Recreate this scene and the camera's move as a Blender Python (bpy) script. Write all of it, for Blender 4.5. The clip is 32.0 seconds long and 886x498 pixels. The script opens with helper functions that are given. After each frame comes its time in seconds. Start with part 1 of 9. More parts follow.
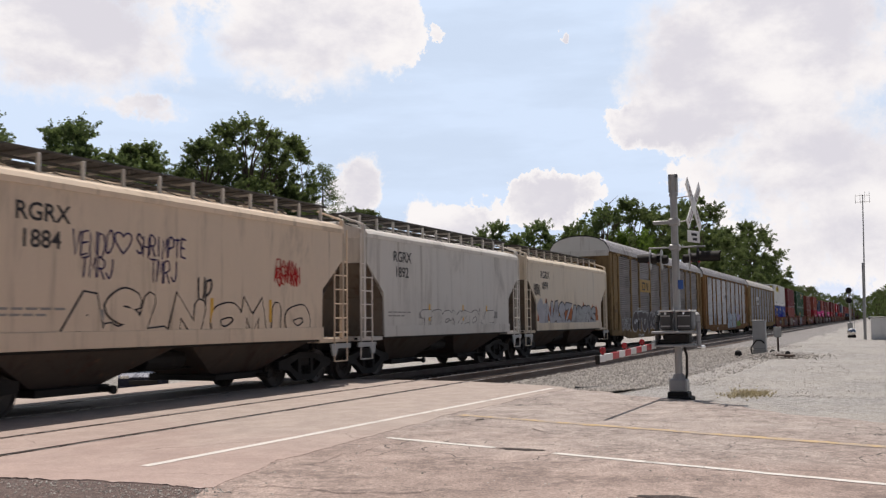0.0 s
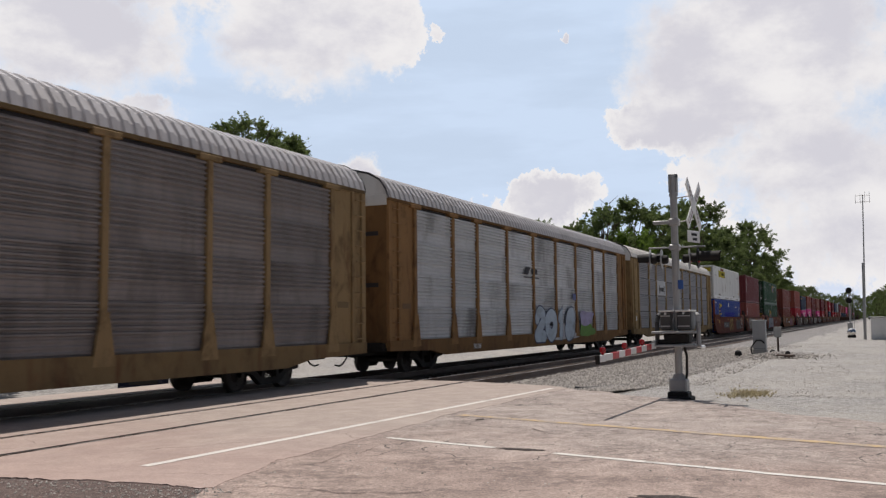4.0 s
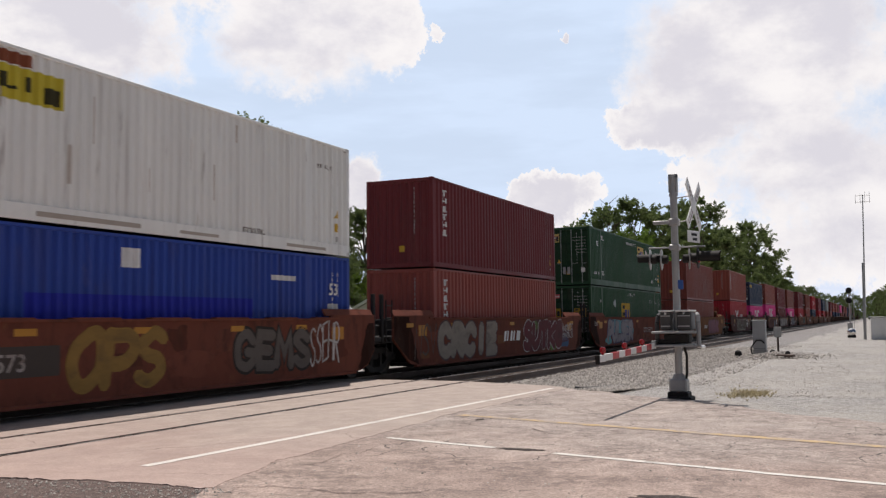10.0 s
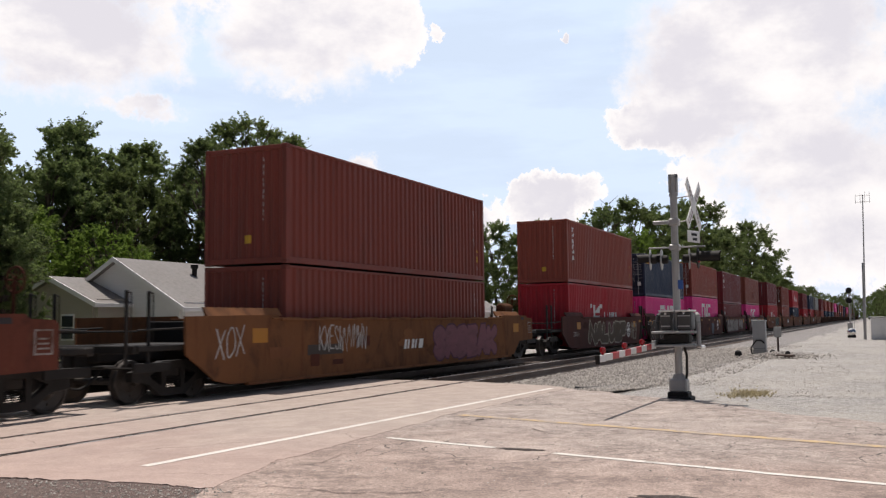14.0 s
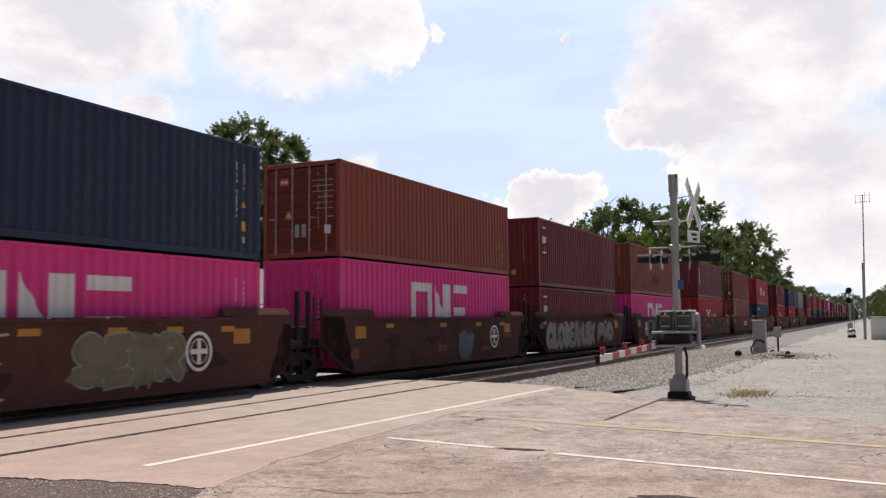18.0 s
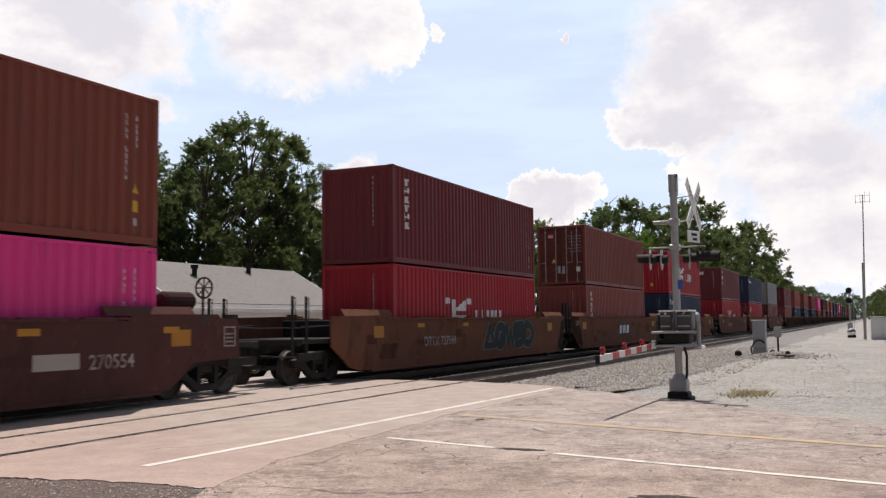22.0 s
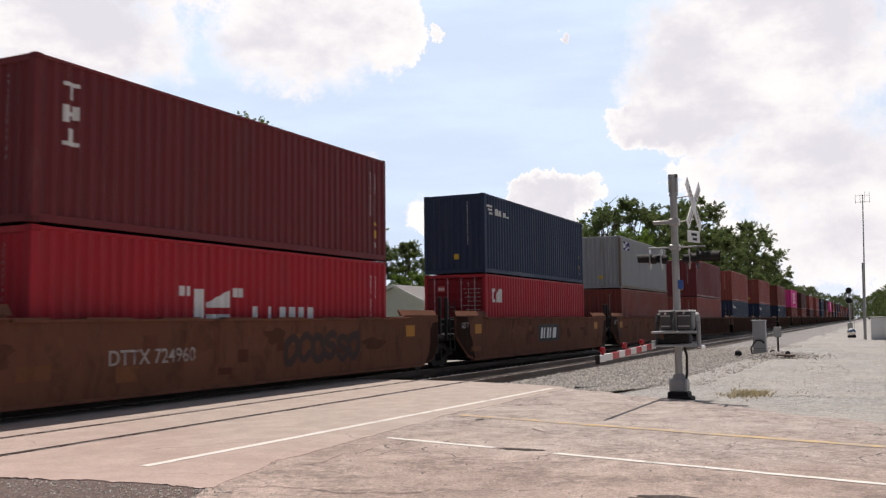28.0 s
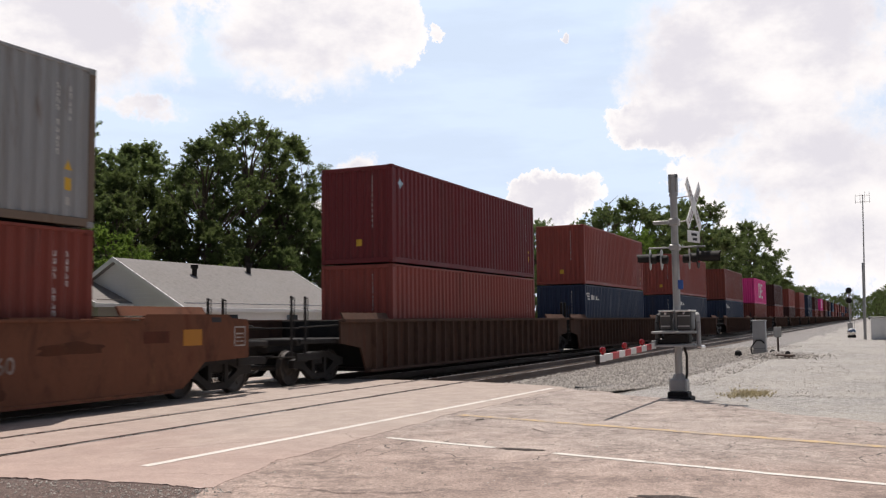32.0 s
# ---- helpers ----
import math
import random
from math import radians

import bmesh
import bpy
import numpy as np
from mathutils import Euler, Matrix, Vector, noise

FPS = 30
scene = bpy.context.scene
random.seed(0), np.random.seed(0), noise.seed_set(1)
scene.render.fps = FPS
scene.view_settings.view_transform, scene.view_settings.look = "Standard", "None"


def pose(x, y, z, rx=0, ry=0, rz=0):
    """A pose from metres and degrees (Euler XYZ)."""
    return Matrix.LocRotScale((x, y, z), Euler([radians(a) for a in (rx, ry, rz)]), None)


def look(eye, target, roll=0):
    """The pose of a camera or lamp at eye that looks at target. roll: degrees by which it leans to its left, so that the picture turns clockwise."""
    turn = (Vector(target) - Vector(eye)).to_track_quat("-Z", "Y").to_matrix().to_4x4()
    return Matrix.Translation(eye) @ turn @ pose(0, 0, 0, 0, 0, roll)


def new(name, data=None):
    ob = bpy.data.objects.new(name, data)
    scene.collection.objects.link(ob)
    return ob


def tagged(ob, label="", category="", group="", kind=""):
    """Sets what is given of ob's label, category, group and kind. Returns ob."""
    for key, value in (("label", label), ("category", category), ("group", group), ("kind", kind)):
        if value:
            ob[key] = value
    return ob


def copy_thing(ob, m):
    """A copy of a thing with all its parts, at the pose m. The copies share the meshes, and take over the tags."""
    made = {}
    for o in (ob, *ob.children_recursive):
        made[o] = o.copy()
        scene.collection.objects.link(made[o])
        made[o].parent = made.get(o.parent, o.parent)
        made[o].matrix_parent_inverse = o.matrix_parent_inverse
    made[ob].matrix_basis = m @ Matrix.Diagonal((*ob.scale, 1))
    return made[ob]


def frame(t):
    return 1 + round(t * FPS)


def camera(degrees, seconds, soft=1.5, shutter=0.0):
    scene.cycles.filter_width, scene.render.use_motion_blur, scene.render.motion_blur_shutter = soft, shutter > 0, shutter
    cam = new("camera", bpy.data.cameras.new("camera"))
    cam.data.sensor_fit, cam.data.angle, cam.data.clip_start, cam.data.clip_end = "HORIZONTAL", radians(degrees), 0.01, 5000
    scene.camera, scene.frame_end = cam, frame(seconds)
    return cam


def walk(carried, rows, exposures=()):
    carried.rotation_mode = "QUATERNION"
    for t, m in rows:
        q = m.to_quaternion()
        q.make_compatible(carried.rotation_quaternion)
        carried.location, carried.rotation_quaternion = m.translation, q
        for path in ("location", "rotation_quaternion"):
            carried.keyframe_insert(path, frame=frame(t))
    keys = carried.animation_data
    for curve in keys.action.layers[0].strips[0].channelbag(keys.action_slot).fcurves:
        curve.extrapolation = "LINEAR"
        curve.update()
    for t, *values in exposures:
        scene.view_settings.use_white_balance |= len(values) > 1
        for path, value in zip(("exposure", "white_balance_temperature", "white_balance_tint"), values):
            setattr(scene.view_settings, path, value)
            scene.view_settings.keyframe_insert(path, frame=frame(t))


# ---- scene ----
cam = camera(51.588, 32.0, soft=1.3, shutter=0.16)
EYE = Vector((0.0, -12.619, 1.52))
AIM = EYE + Vector((0.90183, 0.42481, 0.07895))
walk(cam, [(0.0, look(EYE, AIM, -0.648)), (32.0, look(EYE, AIM, -0.648))],
     exposures=[(0.0, -0.12, 6550, 15), (2.0, -0.22, 6480, 14), (5.0, -0.26, 6450, 14), (8.0, -0.22, 6480, 14), (10.0, -0.13, 6520, 15), (11.0, -0.15, 6560, 15), (12.0, -0.03, 6600, 15), (13.2, 0.0, 6600, 15), (32.0, 0.0, 6600, 15)])

# ---- world and sun ----
SUN_OFF = Vector((-0.295, -0.182, -1.0))          # shadow offset for one metre of height
sun_az = math.atan2(0.295, 0.182)
sun_el = math.atan2(1.0, math.hypot(0.295, 0.182))


class Nodes:
    """Short hand for building node trees."""

    def __init__(self, tree):
        self.tree = tree
        tree.nodes.clear()

    def add(self, kind, inputs=None, **props):
        n = self.tree.nodes.new(kind)
        for k, v in props.items():
            setattr(n, k, v)
        for k, v in (inputs or {}).items():
            if hasattr(v, "is_linked"):
                self.tree.links.new(v, n.inputs[k])
            else:
                n.inputs[k].default_value = v
        return n

    def math(self, op, a, b=0.5, clamp=False):
        n = self.add("ShaderNodeMath", {0: a, 1: b}, operation=op)
        n.use_clamp = clamp
        return n.outputs[0]

    def ramp(self, fac, lo, hi, a=0.0, b=1.0):
        return self.add("ShaderNodeMapRange", {0: fac, 1: lo, 2: hi, 3: a, 4: b}, interpolation_type="SMOOTHSTEP").outputs[0]

    def noise(self, vec, scale, detail=4.0, rough=0.55, dist=0.0):
        return self.add("ShaderNodeTexNoise", {"Vector": vec, "Scale": scale, "Detail": detail, "Roughness": rough, "Distortion": dist}).outputs[0]

    def mix(self, fac, a, b, blend="MIX"):
        n = self.add("ShaderNodeMix", data_type="RGBA", blend_type=blend)
        for i, v in ((0, fac), (6, a), (7, b)):
            if hasattr(v, "is_linked"):
                self.tree.links.new(v, n.inputs[i])
            else:
                n.inputs[i].default_value = v
        return n.outputs[2]


def sky_world():
    w = bpy.data.worlds.new("sky")
    w.use_nodes = True
    scene.world = w
    N = Nodes(w.node_tree)
    sky = N.add("ShaderNodeTexSky", sky_type="NISHITA", sun_disc=False, sun_elevation=sun_el, sun_rotation=sun_az,
                air_density=1.2, dust_density=2.2, ozone_density=1.6)
    d = N.add("ShaderNodeTexCoord").outputs["Generated"]
    sep = N.add("ShaderNodeSeparateXYZ", {0: d})
    # bearing (clockwise from +y) and height in degrees, wobbled so that cloud edges billow
    n1 = N.add("ShaderNodeTexNoise", {"Vector": d, "Scale": 7.0, "Detail": 7.0, "Roughness": 0.62}).outputs[1]
    n2 = N.add("ShaderNodeTexNoise", {"Vector": d, "Scale": 22.0, "Detail": 7.0, "Roughness": 0.68}).outputs[1]
    w1, w2 = N.add("ShaderNodeSeparateColor", {0: n1}), N.add("ShaderNodeSeparateColor", {0: n2})
    az0 = N.math("MULTIPLY", N.math("ARCTAN2", sep.outputs[0], sep.outputs[1]), 57.2958)
    el0 = N.math("MULTIPLY", N.math("ARCSINE", sep.outputs[2]), 57.2958)

    def wobble(v, a, b, ka, kb):
        v = N.math("ADD", v, N.math("MULTIPLY", N.math("SUBTRACT", a, 0.5), ka))
        return N.math("ADD", v, N.math("MULTIPLY", N.math("SUBTRACT", b, 0.5), kb))
    n3 = N.add("ShaderNodeTexNoise", {"Vector": d, "Scale": 62.0, "Detail": 6.0, "Roughness": 0.65}).outputs[1]
    w3 = N.add("ShaderNodeSeparateColor", {0: n3})
    az = N.math("ADD", wobble(az0, w1.outputs[0], w2.outputs[0], 5.5, 3.4), N.math("MULTIPLY", N.math("SUBTRACT", w3.outputs[0], 0.5), 1.5))
    el = N.math("ADD", wobble(el0, w1.outputs[1], w2.outputs[1], 4.0, 2.8), N.math("MULTIPLY", N.math("SUBTRACT", w3.outputs[1], 0.5), 1.3))
    total = None
    for a0, e0, wa, we, s in CLOUDS:
        u = N.math("DIVIDE", N.math("SUBTRACT", az, a0), wa)
        v = N.math("DIVIDE", N.math("SUBTRACT", el, e0), we)
        r = N.math("SQRT", N.math("ADD", N.math("MULTIPLY", u, u), N.math("MULTIPLY", v, v)))
        m = N.math("MULTIPLY", N.math("SUBTRACT", 1.0, r), s)
        total = m if total is None else N.math("MAXIMUM", total, m)
    # the rest of the sky: scattered cloud
    far = N.math("MULTIPLY", N.math("SUBTRACT", N.noise(d, 2.3, 5.0, 0.55), 0.63), 6.0)
    behind = N.ramp(el0, 24.0, 32.0)
    side = N.ramp(N.math("ABSOLUTE", N.math("SUBTRACT", az0, 64.8)), 34.0, 44.0)
    out_of_view = N.math("MAXIMUM", behind, side)
    total = N.math("MAXIMUM", total, N.math("SUBTRACT", N.math("MULTIPLY", N.math("ADD", far, 3.0), out_of_view), 3.0))
    # edges are crisp in places and frayed in others
    fray = N.ramp(N.noise(d, 5.0, 4.0, 0.6), 0.38, 0.62, 0.10, 0.75)
    rim = N.math("ADD", total, N.math("MULTIPLY", N.math("SUBTRACT", w3.outputs[2], 0.5), 0.55))
    rim = N.math("ADD", rim, N.math("MULTIPLY", N.math("SUBTRACT", w2.outputs[2], 0.5), 0.5))
    cover = N.ramp(N.math("DIVIDE", N.math("ADD", rim, 0.08), fray), 0.0, 1.0)
    # bright haze on the sun's side and along the horizon, deep blue away from it
    toward = N.add("ShaderNodeVectorMath", {0: d, 1: (math.sin(sun_az), math.cos(sun_az), 0.0)}, operation="DOT_PRODUCT").outputs["Value"]
    veil = N.ramp(N.noise(N.add("ShaderNodeMapping", {0: d, 3: (1.0, 1.0, 5.0)}).outputs[0], 3.2, 5.0, 0.6), 0.35, 0.68, 0.0, 0.16)
    haze = N.math("MAXIMUM", N.math("MULTIPLY", N.ramp(toward, 0.1, 0.95), N.math("ADD", 0.90, veil)), N.ramp(el0, 8.0, -1.0, 0.0, 0.8))
    shade = N.ramp(N.noise(N.add("ShaderNodeMapping", {0: d, 3: (1.0, 1.0, 1.8)}).outputs[0], 8.0, 6.0, 0.6), 0.38, 0.66)
    low = N.ramp(N.math("ADD", total, N.math("MULTIPLY", w2.outputs[2], 0.7)), 0.35, 1.05)
    cloud = N.mix(N.math("MULTIPLY", low, N.math("SUBTRACT", 1.0, shade)), (1.02, 1.015, 0.99, 1), (0.775, 0.775, 0.82, 1))
    blue = N.mix(1.0, sky.outputs[0], (SKY_GAIN, SKY_GAIN, SKY_GAIN, 1), "MULTIPLY")
    blue = N.mix(haze, blue, (0.72, 0.875, 1.06, 1))
    blue = N.mix(N.ramp(el0, 6.0, 0.0, 0.0, 0.7), blue, (0.84, 0.90, 1.02, 1))
    col = N.mix(cover, blue, cloud)
    bg = N.add("ShaderNodeBackground", {0: col, 1: 1.0})
    out = N.add("ShaderNodeOutputWorld", {0: bg.outputs[0]})


# bearing, height, half width, half height (degrees), firmness
CLOUDS = [(42.6, 17.0, 7.0, 4.6, 1.5), (46.4, 12.9, 3.0, 0.9, 1.0), (49.5, 20.6, 9.0, 2.6, 1.6), (55.8, 18.6, 6.6, 5.3, 1.5), (60.6, 17.9, 3.2, 3.0, 1.5),
          (84.2, 16.0, 8.4, 6.6, 1.5), (77.6, 11.9, 2.7, 1.8, 1.5), (80.5, 12.6, 4.0, 3.2, 1.3), (86.5, 9.2, 7.4, 4.4, 1.0), (90.0, 4.6, 9.0, 3.6, 0.7),
          (71.9, 7.2, 3.0, 1.8, 1.6), (70.2, 7.6, 1.6, 1.3, 1.6), (66.0, 6.6, 2.8, 1.5, 1.4), (59.6, 8.6, 1.9, 2.3, 1.5), (57.0, 6.0, 4.0, 2.0, 1.0),
          (64.6, 18.0, 0.55, 0.75, 1.3), (72.3, 17.4, 0.45, 0.40, 1.2)]
SKY_GAIN = 0.038
sky_world()

sun = new("sun", bpy.data.lights.new("sun", "SUN"))
sun.data.energy, sun.data.angle, sun.data.color = 4.2, radians(0.53), (1.0, 0.95, 0.87)
sun.matrix_world = look((0, 0, 60), Vector((0, 0, 60)) + SUN_OFF)


# ---- materials ----
def surface(name, base=(0.5, 0.5, 0.5), rough=0.7, metal=0.0, grain=(60.0, 0.15), stain=(1.6, 0.25), dirt=None, bump=0.15, coord="Object", spread=0.0, from_object=False, stretch=(1, 1, 1), island=False, dirt_size=0.9, dirt_from=(0.5, 0.72), spec=0.5, streak=None):
    m = bpy.data.materials.new(name)
    m.use_nodes = True
    N = Nodes(m.node_tree)
    vec = N.add("ShaderNodeTexCoord").outputs["Object"]
    if coord == "World":
        vec = N.add("ShaderNodeNewGeometry").outputs["Position"]
    info = N.add("ShaderNodeObjectInfo")
    if coord == "Object":
        vec = N.add("ShaderNodeVectorMath", {0: vec, 1: N.add("ShaderNodeCombineXYZ", {0: N.math("MULTIPLY", info.outputs["Random"], 37.0), 1: N.math("MULTIPLY", info.outputs["Random"], 11.0)}).outputs[0]}, operation="ADD").outputs[0]
    vec = N.add("ShaderNodeMapping", {0: vec, 3: stretch}).outputs[0]
    col = info.outputs["Color"] if from_object else (*base, 1)
    g = N.noise(vec, grain[0], 4.0, 0.6)
    s = N.noise(vec, stain[0], 5.0, 0.62, 0.3)
    k = N.math("ADD", N.math("MULTIPLY", N.math("SUBTRACT", g, 0.5), grain[1] * 2), N.math("MULTIPLY", N.math("SUBTRACT", s, 0.5), stain[1] * 2))
    if spread:
        rnd = N.add("ShaderNodeNewGeometry").outputs["Random Per Island"] if island else info.outputs["Random"]
        k = N.math("ADD", k, N.math("MULTIPLY", N.math("SUBTRACT", rnd, 0.5), spread * 2))
    val = N.math("ADD", k, 1.0)
    hsv = N.add("ShaderNodeHueSaturation", {"Value": val, "Color": col} if from_object else {"Value": val, "Color": col})
    c = hsv.outputs[0]
    if dirt:
        dm = N.ramp(N.noise(vec, dirt_size, 6.0, 0.68, 0.6), dirt_from[0], dirt_from[1], 0.0, dirt[3])
        c = N.mix(dm, c, (*dirt[:3], 1))
    if streak:                      # narrow stains run down the surface
        run = N.noise(N.add("ShaderNodeMapping", {0: vec, 3: (1.0, 1.0, streak[1])}).outputs[0], streak[0], 5.0, 0.65, 0.2)
        c = N.mix(N.ramp(run, 0.54, 0.74, 0.0, streak[2]), c, (*streak[3:6], 1))
        pale = N.noise(N.add("ShaderNodeMapping", {0: vec, 1: (13.0, 5.0, 2.0)}).outputs[0], dirt_size * 2.2, 6.0, 0.7, 0.5)
        c = N.mix(N.ramp(pale, 0.58, 0.74, 0.0, streak[6]), c, (*streak[7:10], 1))
    rg = N.ramp(s, 0.3, 0.7, max(rough - 0.12, 0.02), min(rough + 0.12, 1.0))
    b = N.add("ShaderNodeBsdfPrincipled", {"Base Color": c, "Roughness": rg, "Metallic": metal, "Specular IOR Level": spec})
    if bump:
        bn = N.add("ShaderNodeBump", {"Strength": bump, "Distance": 0.02, "Height": g})
        m.node_tree.links.new(bn.outputs[0], b.inputs["Normal"])
    N.add("ShaderNodeOutputMaterial", {0: b.outputs[0]})
    return m


def leaf_material(name, a, b, trans):
    m = bpy.data.materials.new(name)
    m.use_nodes = True
    N = Nodes(m.node_tree)
    rnd = N.add("ShaderNodeNewGeometry").outputs["Random Per Island"]
    pos = N.add("ShaderNodeNewGeometry").outputs["Position"]
    big = N.noise(pos, 0.45, 3.0)
    info = N.add("ShaderNodeObjectInfo").outputs["Random"]
    c = N.mix(N.math("ADD", N.math("MULTIPLY", rnd, 0.5), N.math("MULTIPLY", big, 0.5)), (*a, 1), (*b, 1))
    c = N.add("ShaderNodeHueSaturation", {"Hue": N.math("ADD", 0.49, N.math("MULTIPLY", info, 0.02)), "Value": N.math("ADD", 0.8, N.math("MULTIPLY", info, 0.4)), "Color": c}).outputs[0]
    d = N.add("ShaderNodeBsdfPrincipled", {"Base Color": c, "Roughness": 0.7, "Specular IOR Level": 0.12})
    t = N.add("ShaderNodeBsdfTranslucent", {"Color": N.mix(0.4, c, (0.22, 0.32, 0.07, 1))})
    mx = N.add("ShaderNodeMixShader", {0: trans, 1: d.outputs[0], 2: t.outputs[0]})
    N.add("ShaderNodeOutputMaterial", {0: mx.outputs[0]})
    return m


paint = surface("car_paint", rough=0.55, grain=(45, 0.05), stain=(0.9, 0.12), from_object=True, dirt=(0.10, 0.075, 0.06, 0.35), bump=0.05, stretch=(1, 1, 0.35), spec=0.25, streak=(3.5, 0.15, 0.45, 0.16, 0.11, 0.07, 0.25, 0.5, 0.42, 0.34))
box_paint = surface("container_paint", rough=0.5, grain=(40, 0.05), stain=(0.7, 0.13), from_object=True, dirt=(0.10, 0.075, 0.065, 0.22), bump=0.05, stretch=(1, 1, 0.25), spec=0.12, streak=(5.0, 0.2, 0.35, 0.05, 0.035, 0.03, 0.10, 0.35, 0.27, 0.22))
worn_paint = surface("worn_container_paint", rough=0.6, grain=(35, 0.07), stain=(0.8, 0.16), from_object=True, dirt=(0.13, 0.075, 0.045, 0.6), bump=0.06, stretch=(2.6, 1, 0.2), spec=0.15, dirt_size=1.5, dirt_from=(0.58, 0.74), streak=(2.4, 0.3, 0.3, 0.14, 0.08, 0.05, 0.1, 0.6, 0.55, 0.5))
rust_paint = surface("weathered_paint", rough=0.86, grain=(30, 0.12), stain=(0.8, 0.3), from_object=True, dirt=(0.05, 0.03, 0.024, 0.7), bump=0.12, stretch=(1, 1, 0.6), spec=0.06, dirt_size=1.6, dirt_from=(0.46, 0.74), streak=(3.0, 0.25, 0.55, 0.10, 0.035, 0.022, 0.45, 0.22, 0.115, 0.06))
black_steel = surface("black_steel", (0.022, 0.020, 0.019), 0.7, 0.0, (30, 0.2), (2, 0.3), (0.05, 0.038, 0.03, 0.4), 0.2, spec=0.2)
wheel_steel = surface("wheel_steel", (0.06, 0.05, 0.043), 0.55, 0.4, (40, 0.1), (3, 0.2), None, 0.1)
bright_steel = surface("bright_steel", (0.62, 0.60, 0.58), 0.22, 1.0, (80, 0.05), (3, 0.1), None, 0.03)
rail_steel = surface("rail_steel", (0.10, 0.07, 0.055), 0.6, 0.4, (20, 0.2), (1.2, 0.25), (0.12, 0.06, 0.035, 0.6), 0.1)
rail_head = surface("rail_head", (0.42, 0.39, 0.37), 0.3, 0.9, (60, 0.06), (1.5, 0.15), None, 0.03)
galv = surface("galvanised_steel", (0.36, 0.36, 0.355), 0.5, 0.35, (60, 0.08), (2.5, 0.18), (0.3, 0.27, 0.23, 0.4), 0.05)
white_mark = surface("white_marking", (0.72, 0.72, 0.70), 0.6, 0.0, (50, 0.06), (1.2, 0.14), (0.35, 0.3, 0.26, 0.5), 0.0)
faded_mark = surface("faded_white_marking", (0.36, 0.33, 0.31), 0.7, 0.0, (50, 0.1), (1.6, 0.25), (0.12, 0.07, 0.05, 0.8), 0.0, dirt_size=3.0, dirt_from=(0.45, 0.65), spec=0.15)
yellow_mark = surface("yellow_marking", (0.75, 0.42, 0.05), 0.6, 0.0, (50, 0.06), (1.2, 0.14), (0.3, 0.2, 0.1, 0.4), 0.0)
dark_mark = surface("dark_marking", (0.045, 0.042, 0.045), 0.7, 0.0, (50, 0.1), (1.2, 0.2), None, 0.0, spec=0.2)
grating = surface("grating_steel", (0.085, 0.078, 0.07), 0.7, 0.2, (40, 0.15), (2, 0.2), None, 0.05)
screen = surface("screen_paint", rough=0.6, grain=(40, 0.08), stain=(0.5, 0.25), from_object=True, dirt=(0.06, 0.05, 0.046, 0.6), bump=0.05, stretch=(1, 1, 0.4), spec=0.3, dirt_size=0.45, dirt_from=(0.45, 0.72), streak=(3.0, 0.15, 0.3, 0.08, 0.055, 0.04, 0.2, 0.40, 0.39, 0.39))
sprayed = surface("graffiti_paint", rough=0.75, grain=(40, 0.12), stain=(2.2, 0.35), from_object=True, dirt=(0.07, 0.05, 0.045, 0.55), bump=0.0, spec=0.1, dirt_size=1.8, dirt_from=(0.46, 0.76), stretch=(0.6, 1, 1.3))
clean_screen = surface("clean_screen_paint", rough=0.6, grain=(40, 0.05), stain=(0.35, 0.10), from_object=True, dirt=(0.10, 0.09, 0.09, 0.3), bump=0.03, stretch=(1, 1, 0.4), spec=0.25, dirt_size=0.4)
tint_mark = surface("spray_paint", rough=0.6, grain=(40, 0.08), stain=(1.3, 0.2), from_object=True, bump=0.0, spec=0.15)
timber = surface("sleeper_wood", (0.085, 0.062, 0.05), 0.85, 0.0, (25, 0.25), (2, 0.3), (0.2, 0.17, 0.15, 0.4), 0.4, spread=0.2)


